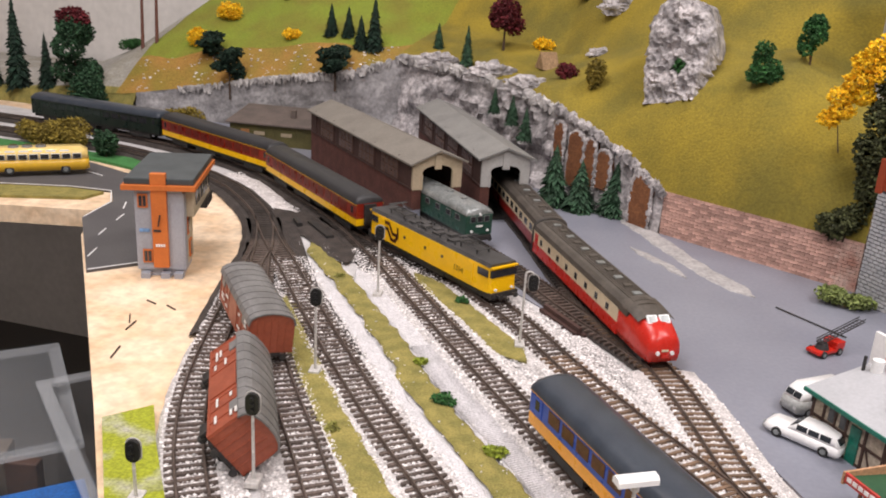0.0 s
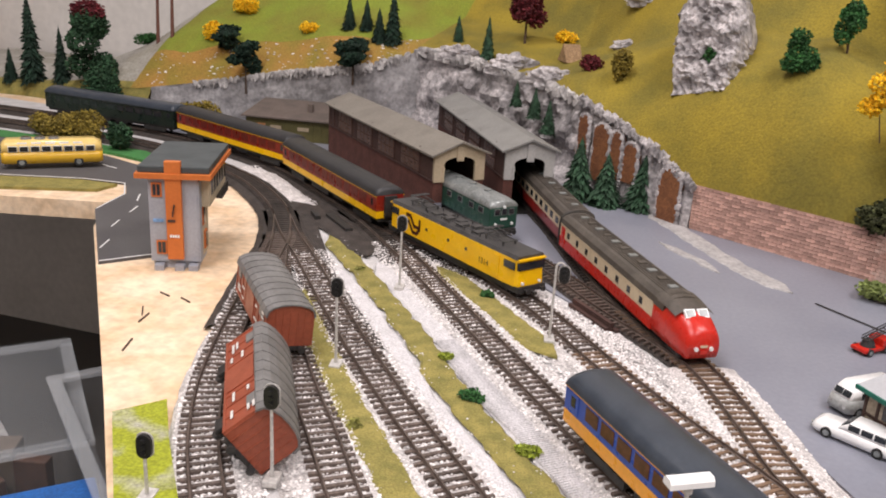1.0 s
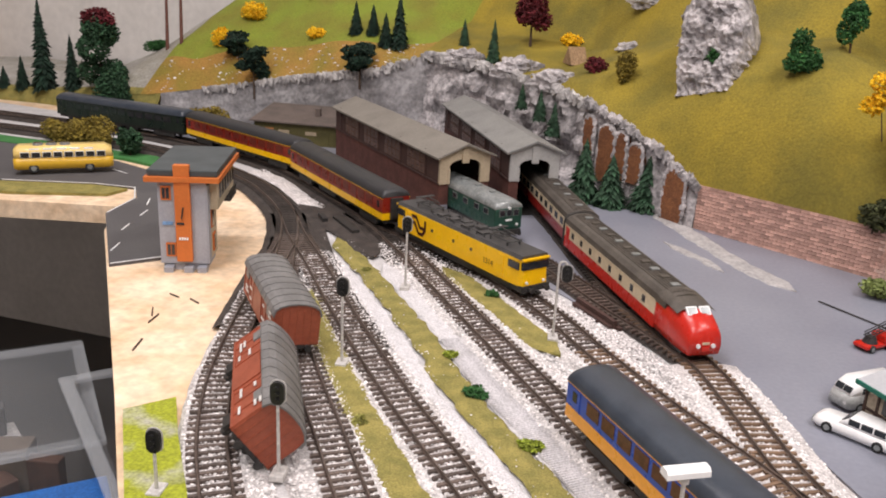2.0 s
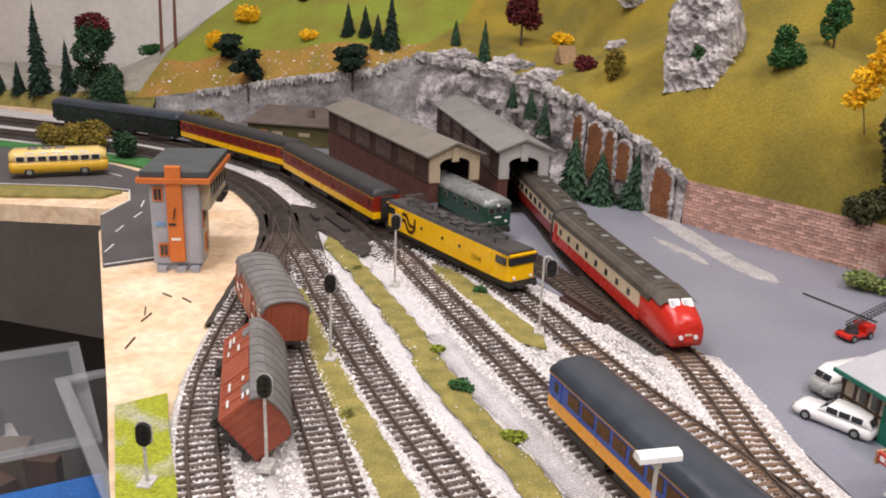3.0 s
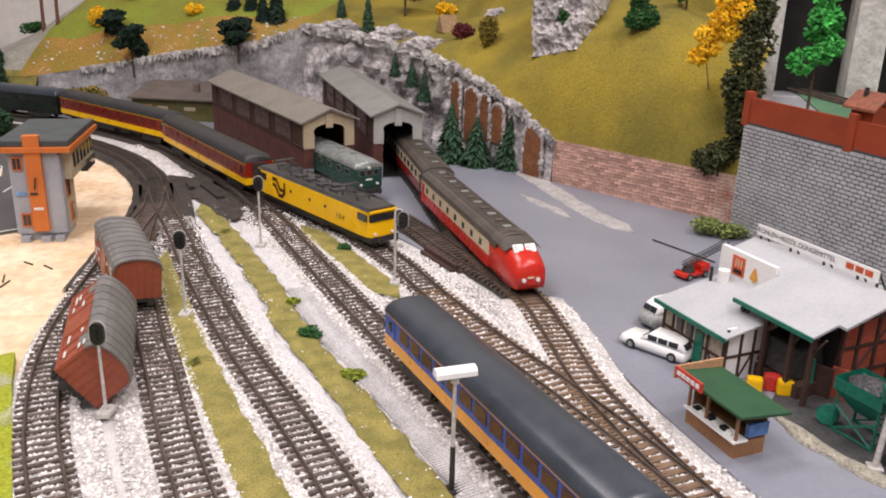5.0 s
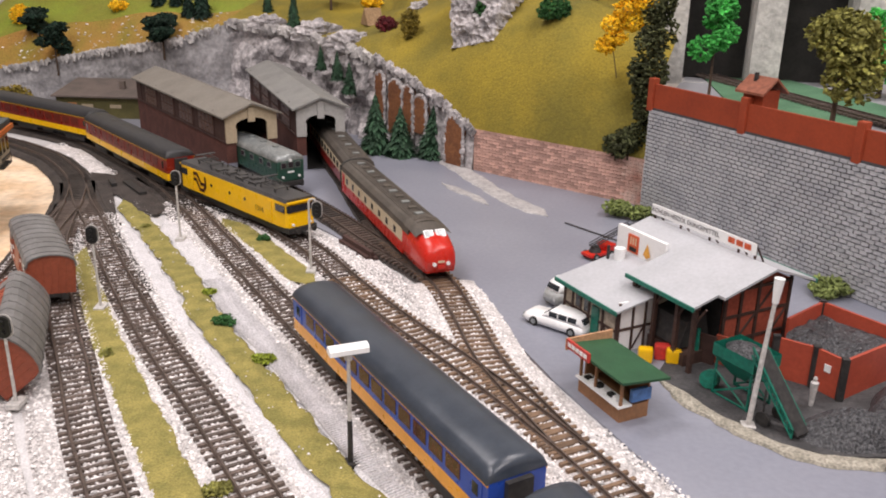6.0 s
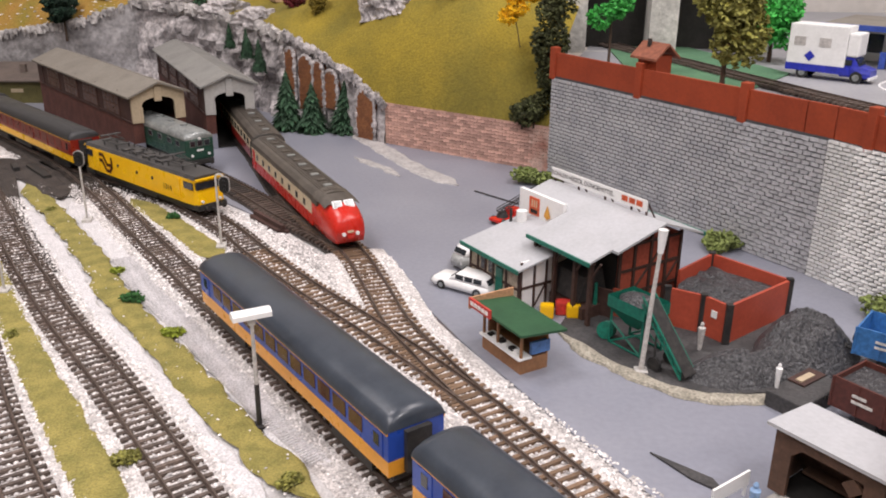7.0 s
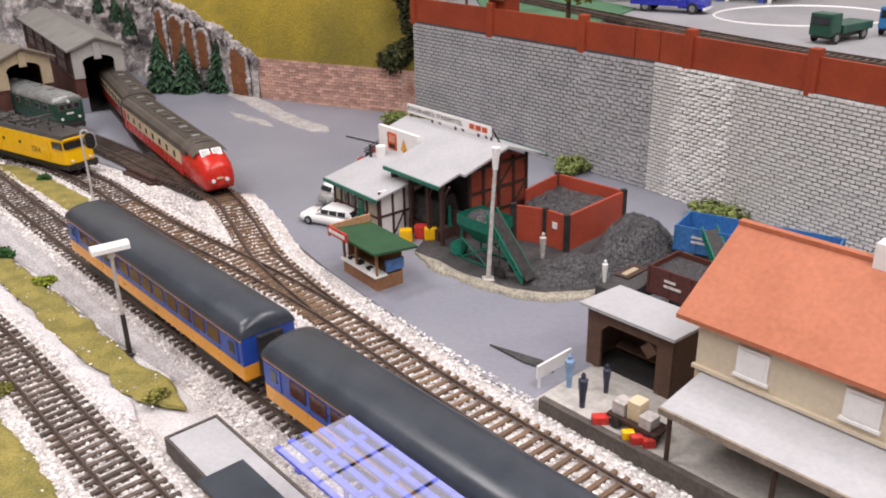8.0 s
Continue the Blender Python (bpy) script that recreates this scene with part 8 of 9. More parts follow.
def leaf_tree(x, y, z, h, r, mat, seed, label, leaf=0.0042, bare=0.25, top=None):
    rnd = random.Random(seed)
    t = thing("leaf_tree", pose(x, y, z), label, "tree")
    blobs = []
    for k in range(9):
        f = rnd.random()
        a = rnd.uniform(0, 2 * math.pi)
        zz = h * (bare + 0.14 + (0.80 - bare) * f)
        rr = r * (0.55 if f > 0.75 else 0.62) * rnd.uniform(0.75, 1)
        off = r * 0.48 * (1 - 0.5 * f)
        blobs.append((off * math.cos(a), off * math.sin(a), zz, rr, rr, rr * 0.9))
    part("crown", clump_mesh(blobs, leaf, seed, 2.2 if top else 1.25), mat, t)
    if top:
        part("crown_top", clump_mesh([(0, 0, h * 1.02, r * 0.60, r * 0.60, r * 0.36), (r * 0.25, 0, h * 0.98, r * 0.4, r * 0.4, r * 0.3)], leaf, seed + 5, 2.0), top, t, "wine red upper crown")
    bm = bmesh.new()
    add_tube(bm, (0, 0, -0.006), (0, 0, h * 0.55), r * 0.075, r * 0.04, 8)
    for k in range(5):
        b = blobs[k]
        add_tube(bm, (0, 0, h * (bare + 0.05 * k)), (b[0], b[1], b[2]), r * 0.03, r * 0.012, 5)
    part("trunk", bm, BARK, t)
    return t


def flat_pine(x, y, z, h, r, seed, label):
    rnd = random.Random(seed)
    t = thing("pine_tree", pose(x, y, z), label, "pine tree", "flat-crowned pines")
    blobs = [(rnd.uniform(-0.5, 0.5) * r, rnd.uniform(-0.5, 0.5) * r, h * zz, r * rnd.uniform(0.5, 0.85), r * rnd.uniform(0.5, 0.8), h * 0.11) for zz in (0.42, 0.55, 0.68, 0.8, 0.92, 0.62, 0.86)]
    part("crown", clump_mesh(blobs, 0.0036, seed, 2.2), FIR_DARK, t)
    part("trunk", tube((0, 0, -0.01), (0, 0, h * 0.9), r * 0.08, r * 0.03, 7), BARK, t)


# three firs below the cliff, and small ones behind the second shed
for i, (x, y, h, r) in enumerate(((0.276, 1.362, 0.080, 0.026), (0.312, 1.350, 0.066, 0.025), (0.357, 1.352, 0.072, 0.027))):
    fir(x, y, 0.0, h, r, FIR, i + 1, "green model fir standing at the cliff foot")
for i, (u, d, z, h, r) in enumerate(((7.75, -0.030, 0.085, 0.036, 0.010), (8.15, -0.030, 0.075, 0.042, 0.012), (8.5, -0.030, 0.062, 0.045, 0.013))):
    fx, fy, *_ = foot_at(u)
    fir(fx - 0.012, fy - 0.018, z, h, r, FIR, i + 11, "small dark fir on the rock ledge behind the shed")


def on_hill(u, d):
    return hill_point(u, d)


for i, (u, d, h, r, mat) in enumerate(((1.05, 0.006, 0.170, 0.026, FIR_DARK), (1.32, 0.010, 0.100, 0.018, FIR_DARK), (0.89, 0.004, 0.062, 0.015, FIR_DARK), (0.80, 0.003, 0.040, 0.013, FIR_DARK), (0.74, 0.006, 0.062, 0.016, FIR_DARK), (0.60, 0.006, 0.080, 0.018, FIR_DARK),
                                       (4.4, 0.086, 0.056, 0.014, FIR_DARK), (4.6, 0.086, 0.052, 0.014, FIR_DARK), (4.85, 0.062, 0.056, 0.015, FIR_DARK), (5.15, 0.058, 0.088, 0.018, FIR_DARK),
                                       (6.35, 0.058, 0.044, 0.011, FIR), (7.1, 0.014, 0.068, 0.013, FIR))):
    p = on_hill(u, d)
    fir(p.x, p.y, p.z - 0.002, h, r, mat, i + 21, "slender dark model fir on the hillside")
p = Vector((-0.628, 1.60, 0.02))
leaf_tree(p.x - 0.018, p.y + 0.008, p.z, 0.140, 0.046, LEAF_DEEP, 4, "tall dark green broadleaf tree with a wine red top", 0.0042, 0.02, top=LEAF_RED)
bush(-0.604, 1.583, 0.002, 0.040, 0.075, LEAF_DEEP, 41, "dark rounded shrub below the tall tree", 0.0035)
for u, d, h, r, seed in ((2.95, 0.050, 0.060, 0.024, 1), (3.42, 0.0, 0.078, 0.024, 2), (4.78, 0.0, 0.062, 0.026, 3)):
    p = on_hill(u, d)
    flat_pine(p.x, p.y - 0.006, p.z - 0.018, h, r, seed, "dark flat-crowned pine leaning over the rock wall")
for u, d, r, h, mat, lab in ((2.6, 0.078, 0.024, 0.036, LEAF_YELLOW, "bright yellow shrub on the lime slope"), (2.65, 0.158, 0.026, 0.036, LEAF_YELLOW, "bright yellow shrub high on the slope"), (3.8, 0.082, 0.016, 0.020, LEAF_YELLOW, "small yellow shrub on the lime slope"),
                            (8.75, 0.074, 0.018, 0.022, LEAF_RED, "wine red shrub on the ochre hill"), (9.65, 0.058, 0.019, 0.040, LEAF_MUSTARD, "mustard shrub on the ochre hill"), (7.7, 0.182, 0.018, 0.022, LEAF_YELLOW, "yellow shrub behind the tan hut"),
                            (1.55, 0.158, 0.026, 0.024, LEAF, "green shrub on the bare slope"), (3.3, 0.2, 0.012, 0.012, LEAF_RED, "small dark red shrub high on the lime slope")):
    p = on_hill(u, d)
    bush(p.x, p.y, p.z - 0.003, r, h, mat, int(u * 100), lab, 0.0026)
for u, d, h, r, mat, lab in ((11.55, 0.066, 0.036, 0.015, LEAF, "small green tree standing before the rock outcrop"), (12.75, 0.066, 0.045, 0.020, LEAF, "round green tree on the steep hill"), (13.2, 0.13, 0.056, 0.019, LEAF, "upright green tree on the steep hill")):
    p = on_hill(u, d)
    leaf_tree(p.x, p.y, p.z - 0.004, h, r, mat, int(u * 10), lab, 0.0024, 0.12)
p = on_hill(7.35, 0.106)
leaf_tree(p.x, p.y, p.z, 0.075, 0.034, LEAF_RED, 31, "wine red broadleaf tree on the far hill", 0.0034, 0.40)
t = thing("yellow_tree", pose(0.578, 1.210, 0.124), "bright yellow leafy tree at the hill's end", "tree")
part("crown", clump_mesh([(0.022, 0, 0.112, 0.015, 0.014, 0.012), (0.012, 0.004, 0.100, 0.014, 0.014, 0.012), (0.026, -0.004, 0.092, 0.012, 0.012, 0.010), (0.008, 0, 0.082, 0.015, 0.014, 0.010),
                          (0.014, 0.002, 0.068, 0.013, 0.012, 0.009), (-0.006, 0, 0.066, 0.012, 0.012, 0.009), (-0.002, -0.003, 0.052, 0.013, 0.012, 0.008), (-0.012, 0, 0.044, 0.012, 0.011, 0.009), (0.030, 0, 0.124, 0.010, 0.010, 0.009)], 0.0026, 77, 1.5), LEAF_YELLOW, t)
bm = bmesh.new()
for p, q, r in (((0.002, 0, 0.010), (-0.006, 0, 0.05), 0.0007), ((-0.004, 0, 0.05), (0.010, 0, 0.085), 0.001), ((0.010, 0, 0.085), (0.026, 0, 0.118), 0.0008), ((0.0, 0, 0.06), (0.022, 0, 0.09), 0.0007)):
    add_tube(bm, p, q, r, r * 0.7, 6)
part("branches", bm, BARK, t)
# dark shrubs on the fold beside the grey wall
for i, (x, y, z, r, h) in enumerate(((0.598, 1.188, 0.052, 0.022, 0.040), (0.610, 1.196, 0.085, 0.020, 0.045), (0.612, 1.200, 0.120, 0.022, 0.045), (0.618, 1.206, 0.155, 0.022, 0.045), (0.622, 1.214, 0.190, 0.022, 0.05), (0.585, 1.192, 0.050, 0.018, 0.026))):
    bush(x, y, z, r, h, LEAF_DARK, 60 + i, "dark olive shrub climbing the end of the hill", 0.0030)
leaf_tree(0.676, 1.190, TZ, 0.135, 0.024, LEAF_BRIGHT, 5, "bright green leafy tree before the viaduct", 0.0038, 0.28)
leaf_tree(0.770, 1.075, TZ, 0.108, 0.040, LEAF_OLIVE, 6, "olive leafy tree behind the fence", 0.0036, 0.26)
leaf_tree(0.878, 1.29, TZ, 0.110, 0.040, LEAF_BRIGHT, 7, "bright green leafy tree behind the olive one", 0.0042, 0.15)
# shrubs by the road and along the wall feet
bush(-0.462, 1.325, 0.0, 0.042, 0.044, LEAF_MUSTARD, 81, "mustard roadside shrub behind the bus", 0.003)
bush(-0.420, 1.318, 0.0, 0.022, 0.034, LEAF_MUSTARD, 82, "mustard roadside shrub behind the bus", 0.003)
bush(-0.362, 1.305, 0.0, 0.022, 0.044, LEAF_DEEP, 83, "dark green roadside shrub", 0.003)
bush(-0.52, 1.34, 0.0, 0.026, 0.036, LEAF_MUSTARD, 84, "mustard yellow roadside shrub", 0.003)
bush(-0.385, 1.515, 0.0, 0.05, 0.040, LEAF_MUSTARD, 85, "wide mustard shrub before the rock wall", 0.003)
for i, (x, y, r, h) in enumerate(((0.590, 1.140, 0.020, 0.016), (0.612, 1.128, 0.015, 0.014))):
    bush(x, y, 0, r, h, LEAF_PALE, 90 + i, "pale green weeds at the foot of the wall", 0.003, "weeds")
bush(0.752, 0.945, 0, 0.019, 0.014, LEAF_PALE, 93, "pale green weeds at the foot of the wall", 0.003, "weeds")
bush(0.838, 0.805, 0, 0.026, 0.017, LEAF_PALE, 94, "pale green weeds at the foot of the wall", 0.003, "weeds")
for i, (x, y, r, h, mat) in enumerate(((0.292, 0.797, 0.009, 0.007, LEAF), (0.257, 0.981, 0.008, 0.006, LEAF), (0.341, 0.745, 0.009, 0.006, LEAF_LIME), (0.258, 0.850, 0.006, 0.005, LEAF_LIME), (0.130, 0.995, 0.005, 0.004, LEAF_OLIVE), (0.367, 0.605, 0.009, 0.006, LEAF_OLIVE), (0.455, 0.590, 0.008, 0.006, LEAF_OLIVE), (0.235, 0.735, 0.006, 0.004, LEAF_OLIVE))):
    bush(x, y, 0.001, r, h, mat, 100 + i, "small tuft of scatter on the grass strip", 0.0016, "tuft")
# rock outcrop on the hill
bm = bmesh.new()
rows = []
oa, ob_ = on_hill(10.80, 0.052), on_hill(12.10, 0.056)
NI, NJ = 60, 56
for i in range(NI + 1):
    row = []
    f = i / NI
    top = 0.125 - 0.050 * max(0.0, f - 0.45) - 0.055 * max(0.0, (f - 0.70) / 0.30) ** 2 - 0.025 * max(0.0, (0.2 - f) / 0.2) ** 2 + 0.010 * noise.noise(Vector((f * 7, 2, 4)))
    for j in range(NJ + 1):
        k = j / NJ
        edge = min(1.0, min(i, NI - i, (NJ - j) * 0.6) / 4)
        q = oa.lerp(ob_, f) + Vector((0.018 * k * f - 0.004 * k, 0.030 * k, top * k - 0.008))
        side = 0.010 * noise.noise(Vector((k * 9, 3, 1))) + 0.005 * noise.noise(Vector((k * 26, 8, 1)))
        q.x += side * (1 - edge) * (1 if f > 0.5 else -1)
        # ledges, cracks and crumbs
        n1 = noise.noise(Vector((q.x * 28, q.y * 28, q.z * 50)))
        n2 = 1 - abs(noise.noise(Vector((q.x * 60, q.y * 60, q.z * 95 + q.x * 40)))) * 2
        n3 = noise.noise(q * 210)
        n4 = noise.noise(q * 420)
        lift = -0.010 + edge * 0.016 + 0.010 * n1 + 0.0055 * n2 + 0.0034 * n3 + 0.0018 * n4
        row.append(bm.verts.new((q.x - lift * 0.4, q.y - lift, q.z + 0.003 * n3)))
    t_ = row[-1].co
    row.append(bm.verts.new((t_.x + 0.010, t_.y + 0.06, t_.z - 0.004)))
    row.append(bm.verts.new((t_.x + 0.018, t_.y + 0.12, t_.z - 0.060)))
    rows.append(row)
for a, b in zip(rows, rows[1:]):
    for j in range(len(a) - 1):
        bm.faces.new((a[j], b[j], b[j + 1], a[j + 1]))
bmesh.ops.recalc_face_normals(bm, faces=bm.faces[:])
tagged(part("rock_outcrop", bm, ROCK), "rough grey rock outcrop on the steep hill", "rock")
for u, d, s in ((7.75, 0.30, 0.022), (8.3, 0.28, 0.018), (9.2, 0.26, 0.024), (9.0, 0.2, 0.014), (7.5, 0.012, 0.025), (8.2, 0.008, 0.025), (6.6, 0.006, 0.022)):
    p = on_hill(u, d)
    bm = bmesh.new()
    bmesh.ops.create_icosphere(bm, subdivisions=4, radius=1.0)
    for v in bm.verts:
        w = v.co + Vector((u, 0, 0))
        v.co = Vector((v.co.x * s * 1.4, v.co.y * s * 0.6, v.co.z * s * 0.7)) * (1 + 0.45 * noise.noise(w * 2.2) + 0.22 * noise.noise(w * 6) + 0.12 * noise.noise(w * 14))
    ob = tagged(part("boulder", bm, ROCK), "rough grey boulder set in the hillside", "boulder", "hillside boulders")
    ob.matrix_basis = pose(p.x, p.y, p.z)
# plaster crumbs and flock tufts on the lower slope
bm = bmesh.new()
for k in range(190):
    p = on_hill(random.uniform(1.95, 5.6), random.uniform(0.004, 0.060))
    r = random.uniform(0.0008, 0.0028) * random.random() ** 0.5
    m = bmesh.ops.create_icosphere(bm, subdivisions=1, radius=r)
    for v in m["verts"]:
        v.co = Vector((v.co.x * 1.6, v.co.y, v.co.z * 0.6)) * random.uniform(0.6, 1.4) + p
tagged(part("plaster_crumbs", bm, STONE), "pale plaster crumbs strewn over the orange slope", "rubble", kind="stuff")
# tan straw hut
p = on_hill(8.1, 0.106)
bm = bmesh.new()
add_prism(bm, [(-0.016, 0), (0, 0.026), (0.016, 0)], -0.014, 0.014)
bmesh.ops.recalc_face_normals(bm, faces=bm.faces[:])
tagged(part("straw_hut", bm, material("straw_thatch", (0.34, 0.22, 0.12), (0.27, 0.17, 0.09), 120, 0.9, fine_mix=0.3)), "tan thatched lean-to hut on the hill", "hut").matrix_basis = pose(p.x, p.y, p.z - 0.002, 0, 0, 35)
# bare trunks on the left slope
for u, d in ((1.8, 0.102), (1.95, 0.102)):
    p = on_hill(u, d)
    tagged(part("tree_trunk", tube((0, 0, -0.004), (0.004, 0, 0.13), 0.0035, 0.0022, 8), material("red_brown_trunk", (0.17, 0.07, 0.05), rough=0.8)), "bare red-brown trunk on the slope", "tree trunk").matrix_basis = pose(p.x, p.y, p.z)

# ---- brown arches in the rock wall ----
CORK = material("rust_brown_cork", (0.24, 0.095, 0.035), (0.17, 0.065, 0.027), 70, 0.85, fine=400, fine_mix=0.3, bump=0.001)
arc = thing("arcade", Matrix.Identity(4), "rust-brown arched panels framed in rough grey rock", "arcade", kind="structure")
for u0, u1, zb, zt in ((9.12, 9.38, 0.030, 0.098), (9.52, 9.90, 0.020, 0.092), (9.98, 10.28, 0.020, 0.088), (10.36, 10.62, 0.030, 0.078), (11.28, 11.72, -0.001, 0.062)):
    x0, y0, *_ = foot_at(u0)
    x1, y1, *_ = foot_at(u1)
    d = Vector((x1 - x0, y1 - y0))
    nrm = Vector((d.y, -d.x)).normalized()
    L = d.length
    bm = bmesh.new()
    prof = [(0, zb), (0, zt - L * 0.4)] + [(L / 2 - L / 2 * math.cos(math.pi * k / 10), zt - L * 0.4 + L * 0.45 * math.sin(math.pi * k / 10)) for k in range(1, 10)] + [(L, zt - L * 0.4), (L, zb)]
    a = [bm.verts.new((q, 0.004, z)) for q, z in prof]
    b = [bm.verts.new((q, -0.0085, z)) for q, z in prof]
    bm.faces.new(a)
    bm.faces.new(b[::-1])
    for i in range(len(prof)):
        j = (i + 1) % len(prof)
        bm.faces.new((a[i], b[i], b[j], a[j]))
    bmesh.ops.recalc_face_normals(bm, faces=bm.faces[:])
    part("arch_panel", bm, CORK, arc).matrix_basis = along((x0, y0, 0), d)
    bm = bmesh.new()
    for (q0, z0), (q1, z1) in zip(prof, prof[1:]):
        k = max(1, int(math.hypot(q1 - q0, z1 - z0) / 0.004))
        for s in range(k):
            f = (s + 0.5) / k
            c = Vector((q0 + (q1 - q0) * f, -0.006, z0 + (z1 - z0) * f))
            r = random.uniform(0.0026, 0.0048)
            m = bmesh.ops.create_icosphere(bm, subdivisions=1, radius=r)
            for v in m["verts"]:
                v.co = Vector((v.co.x, v.co.y * 0.8, v.co.z * 1.2)) * random.uniform(0.75, 1.25) + c
    part("rock_rim", bm, ROCK, arc).matrix_basis = along((x0, y0, 0), d)
bm = bmesh.new()
for k in range(90):
    u = 9.0 + 3.0 * k / 89
    x, y, top, *_ = foot_at(u)
    r = random.uniform(0.003, 0.0065)
    m = bmesh.ops.create_icosphere(bm, subdivisions=1, radius=r)
    for v in m["verts"]:
        v.co = v.co * random.uniform(0.7, 1.3) + Vector((x - 0.002, y - 0.004, top + random.uniform(-0.006, 0.003)))
part("rock_crest", bm, ROCK, arc)
bm = bmesh.new()
for k in range(330):
    u = 2.7 + 6.3 * random.random()
    x, y, top, *_ = foot_at(u)
    r = random.uniform(0.0012, 0.0042 if u < 5.9 else 0.0075)
    m = bmesh.ops.create_icosphere(bm, subdivisions=1, radius=r)
    for v in m["verts"]:
        v.co = Vector((v.co.x * 1.5, v.co.y, v.co.z * 0.8)) * random.uniform(0.7, 1.3) + Vector((x, y - 0.003, top + 0.003 - 0.016 * random.random() ** (3 if u < 5.9 else 1.2)))
tagged(part("rock_crest_west", bm, material("whitish_plaster_crest", (0.60, 0.57, 0.55), (0.25, 0.235, 0.23), 60, 0.9, fine=300, fine_mix=0.25)), "whitish plaster crest on the rock wall", "rock wall", kind="structure")

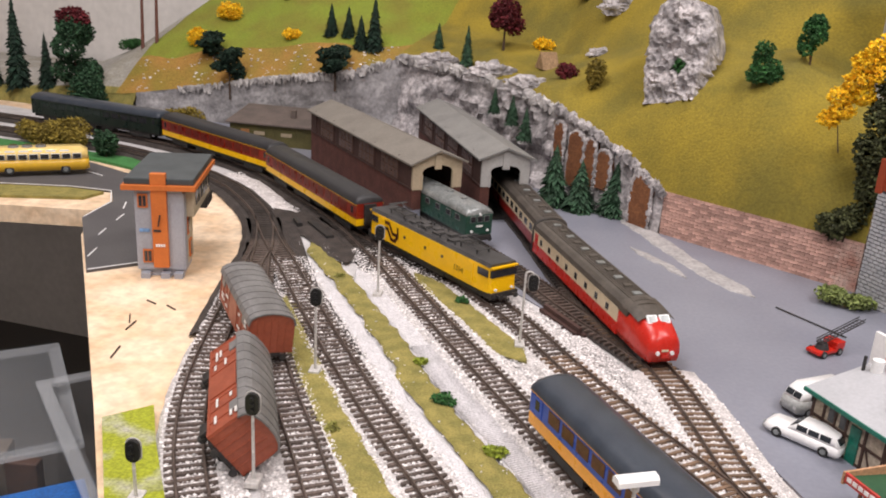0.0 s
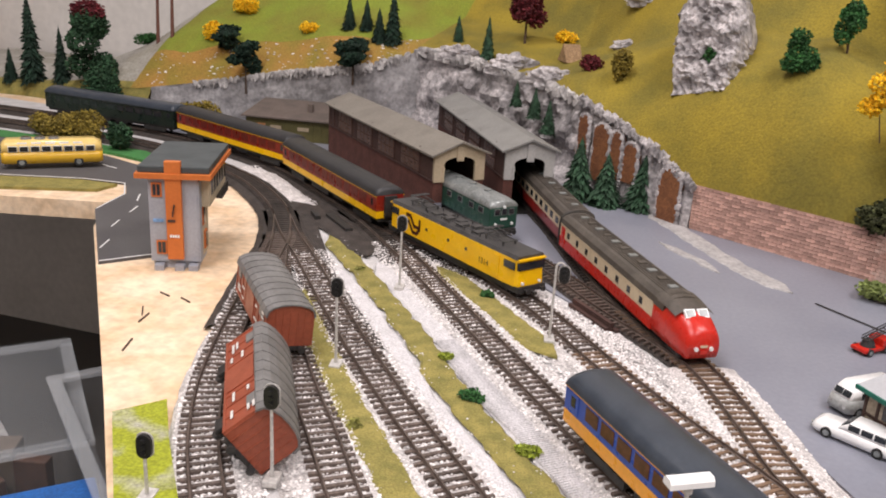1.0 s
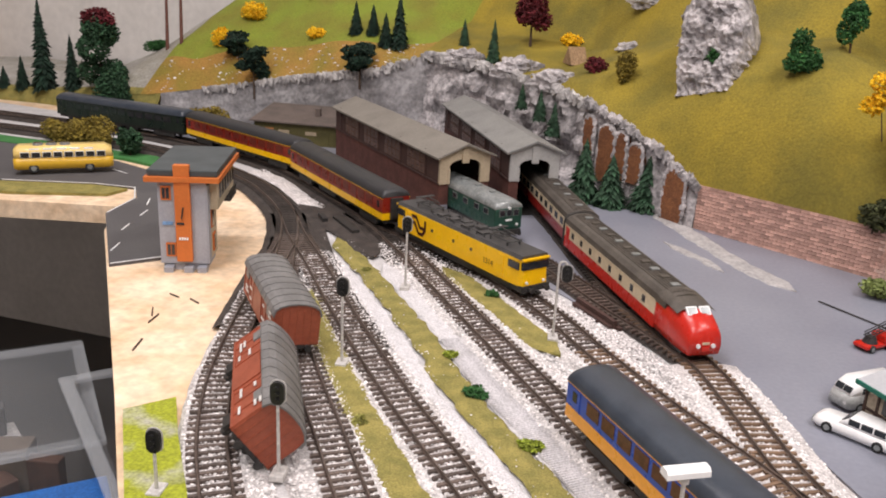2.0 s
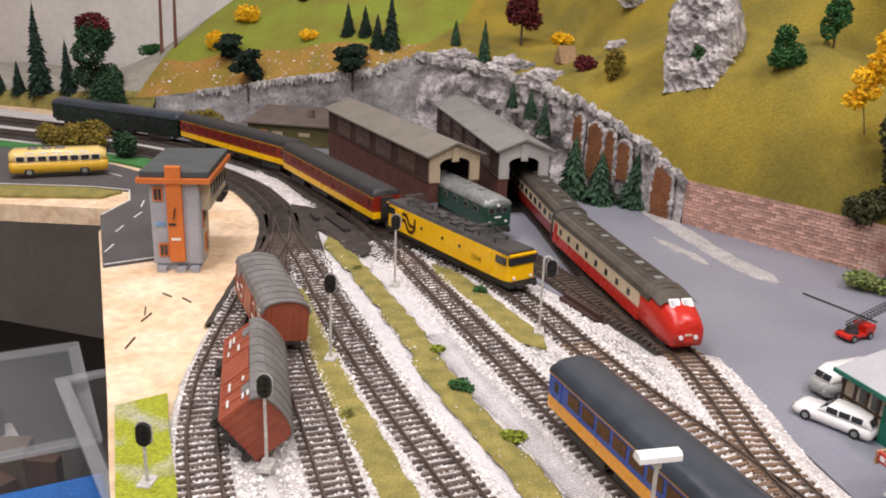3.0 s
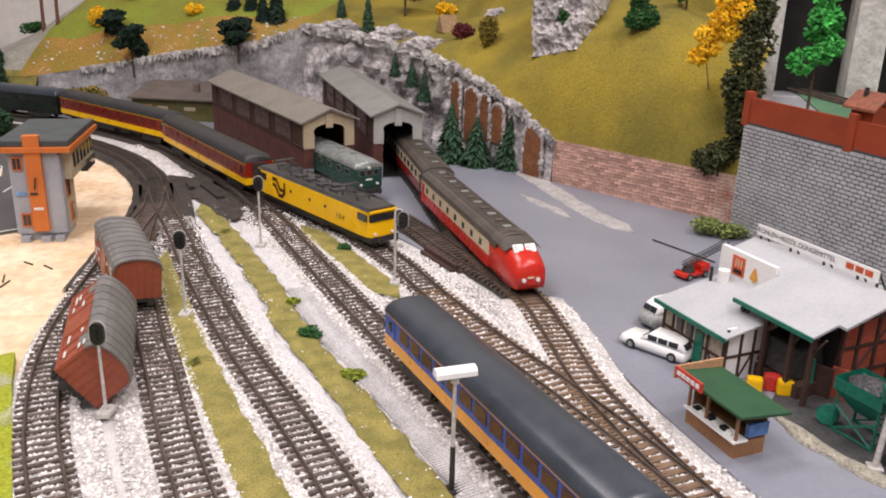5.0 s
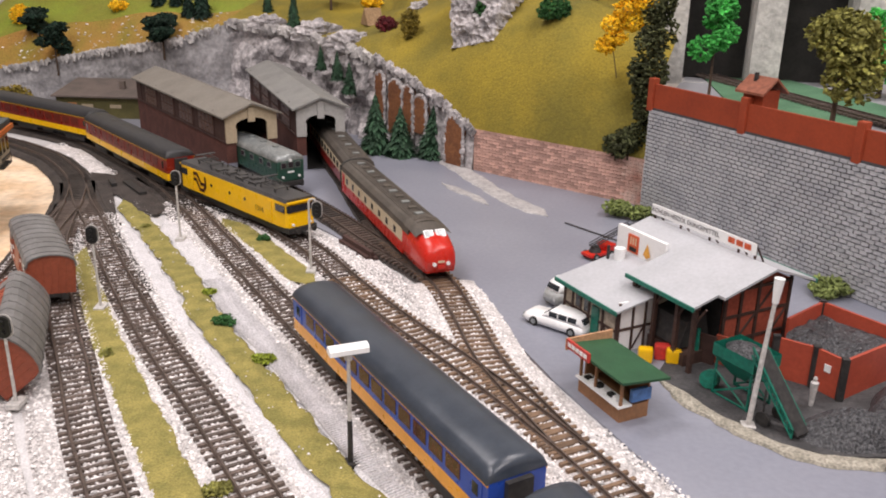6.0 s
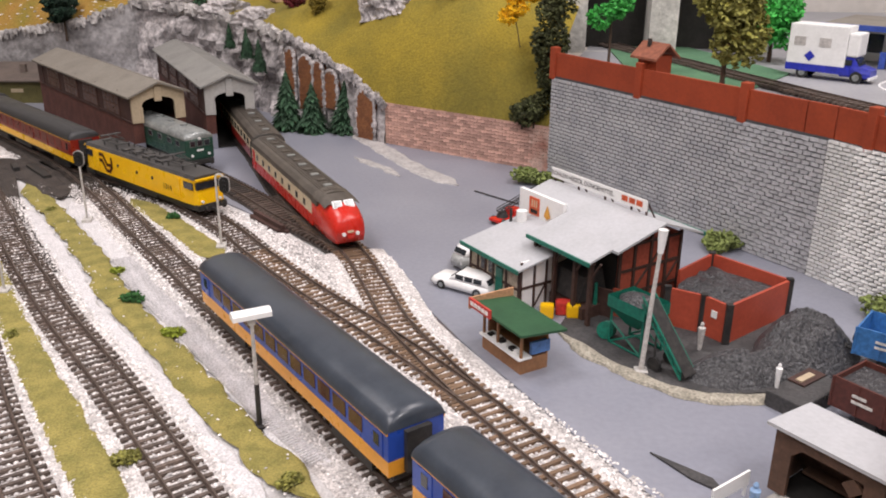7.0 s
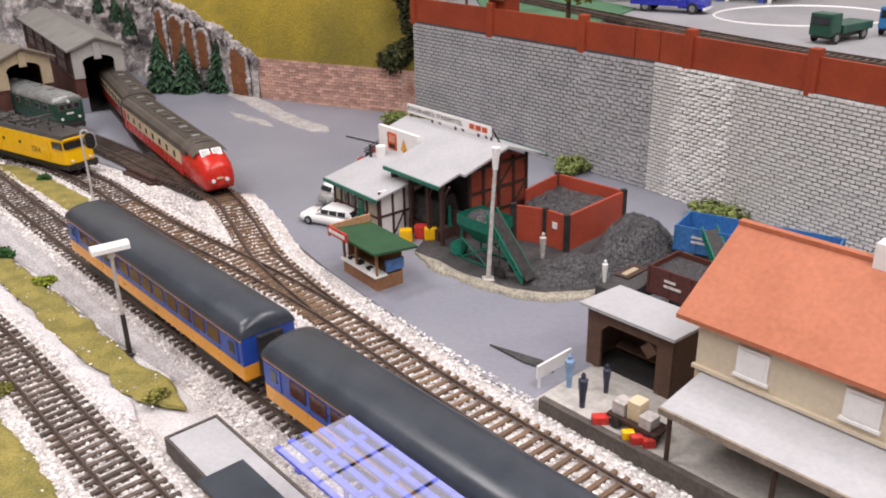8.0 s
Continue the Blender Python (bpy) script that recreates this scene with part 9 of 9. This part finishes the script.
# ---- gravel ----
def scatter_gravel():
    bm_v, bm_f = [], []
    rnd = random.Random(8)

    def stone(x, y, z, r):
        k = len(bm_v)
        a = rnd.uniform(0, 6.28)
        for i in range(4):
            rr = r * rnd.uniform(0.7, 1.2)
            bm_v.append((x + rr * math.cos(a + i * 1.57), y + rr * math.sin(a + i * 1.57), z + rnd.uniform(-0.2, 0.2) * r))
        bm_v.append((x, y, z + r * rnd.uniform(0.5, 0.9)))
        bm_f.extend(((k, k + 1, k + 4), (k + 1, k + 2, k + 4), (k + 2, k + 3, k + 4), (k + 3, k, k + 4)))

    for key, skip, lo, hi in (("main", 1.28, -0.031, 0.034), ("inner", 1.20, -0.0175, 0.031), ("siding_a", 0.12, -0.030, 0.030), ("siding_b", 0.14, -0.036, 0.027), ("siding_c", 0.12, -0.027, 0.036), ("shed_b", 0.80, -0.032, 0.030)):
        line = smooth_line(TRACKS[key], 0.0016)
        for i, (q, d) in enumerate(line):
            dist = i * 0.0016
            if dist < skip or q.y < 0.30 or q.x < -0.2:
                continue
            s = Vector((-d.y, d.x, 0))
            for _ in range(26):
                w = rnd.uniform(lo, hi)
                if abs(w) < 0.016 and rnd.random() < 0.12:
                    continue
                if abs(abs(w) - GAUGE / 2) < 0.0016:
                    continue
                p = q + s * w + d * rnd.uniform(-0.001, 0.001)
                z = 0.0030 if abs(w) < 0.0145 else 0.0024 if abs(w) < 0.019 else 0.0024 - (abs(w) - 0.019) * 0.25
                stone(p.x, p.y, max(z, 0.0002), rnd.uniform(0.0006, 0.0016))
    for _ in range(5200):
        # wedge between the main line and the shed tracks, and the island between the curves
        if rnd.random() < 0.72:
            f = rnd.random()
            a, b = Vector((0.330, 0.985)), Vector((0.500, 0.765))
            p = a.lerp(b, f) + Vector((0.79, 0.61)) * rnd.uniform(-0.026, 0.016) * (1 - abs(f - 0.45))
            stone(p.x, p.y, 0.0015, rnd.uniform(0.0006, 0.0014))
        else:
            f = rnd.random()
            p = Vector((-0.165, 1.300)).lerp(Vector((-0.01, 1.165)), f) + Vector((0.6, 0.7)) * rnd.uniform(-0.022, 0.022)
            stone(p.x, p.y, 0.0018, rnd.uniform(0.0006, 0.0014))
    for line_, n_ in ((LINE_A, 190), (LINE_B, 40), (LINE_C, 60)):
        ln = smooth_line(line_, 0.003)
        for _ in range(n_):
            q, d = ln[rnd.randrange(len(ln))]
            p = q + Vector((-d.y, d.x, 0)) * rnd.choice((-1, 1)) * 0.014 * rnd.random() ** 0.4
            stone(p.x, p.y, 0.0026, rnd.uniform(0.0005, 0.0011))
    me = bpy.data.meshes.new("gravel")
    me.from_pydata(bm_v, [], bm_f)
    me.materials.append(STONE)
    tagged(new("gravel", me), "loose white ballast stones along the tracks", "gravel", kind="stuff")


scatter_gravel()

# ---- wall pieces ----
def courses(parent, name, L, z0, z1, bw, bh, mat, depth, limit=300, seed=1, x_from=0.0, joint=0.0005):
    rnd = random.Random(seed)
    meshes = []
    for k in range(4):
        bm = bmesh.new()
        vs = add_box(bm, joint / 2, bw - joint / 2, -depth, 0.002, joint / 2, bh - joint / 2)
        for v in vs:
            if v.co.y < 0:
                v.co += Vector((rnd.uniform(-1, 1) * joint * 0.5, rnd.uniform(-0.25, 0.25) * depth, rnd.uniform(-1, 1) * joint * 0.5))
        meshes.append(mesh_of(bm, name, mat))
    spots = []
    rows = int((z1 - z0) / bh)
    for r in range(rows):
        x = -bw / 2 * (r % 2)
        while x < L:
            if x + bw * 0.6 > 0 and x < L - bw * 0.2:
                spots.append((x, z0 + r * bh))
            x += bw
    spots.sort(key=lambda s: abs(s[0] - x_from))
    rest = bmesh.new()
    for i, (x, z) in enumerate(spots):
        a, b = max(0.0, x), min(L, x + bw)
        if i < limit:
            ob = share(name, meshes[rnd.randrange(4)], parent, pose(x if x >= 0 else 0, 0, z) @ Matrix.Diagonal(((b - a) / bw, 1, 1, 1)))
        else:
            add_box(rest, a + joint / 2, b - joint / 2, -depth * rnd.uniform(0.7, 1.2), 0.002, z + joint / 2, z + bh - joint / 2)
    if len(spots) > limit:
        tagged(part(name + "_courses", rest, mat, parent), kind="stuff")
    else:
        rest.free()


courses(brick_wall, "brick", (B1 - B0).length, 0.0, 0.0525, 0.0098, 0.00375, BRICK, 0.0008, 300, 1, 0.1, 0.0004)
courses(grey_wall, "stone", (W1 - W0).length, 0.0, WALL_TOP, 0.0080, 0.0038, GREYSTONE, 0.0013, 300, 2, 0.28, 0.0010)
courses(white_wall, "stone", (W2 - W1).length, 0.0, WALL_TOP, 0.0070, 0.0031, WHITESTONE, 0.0020, 300, 3, 0.05, 0.0009)
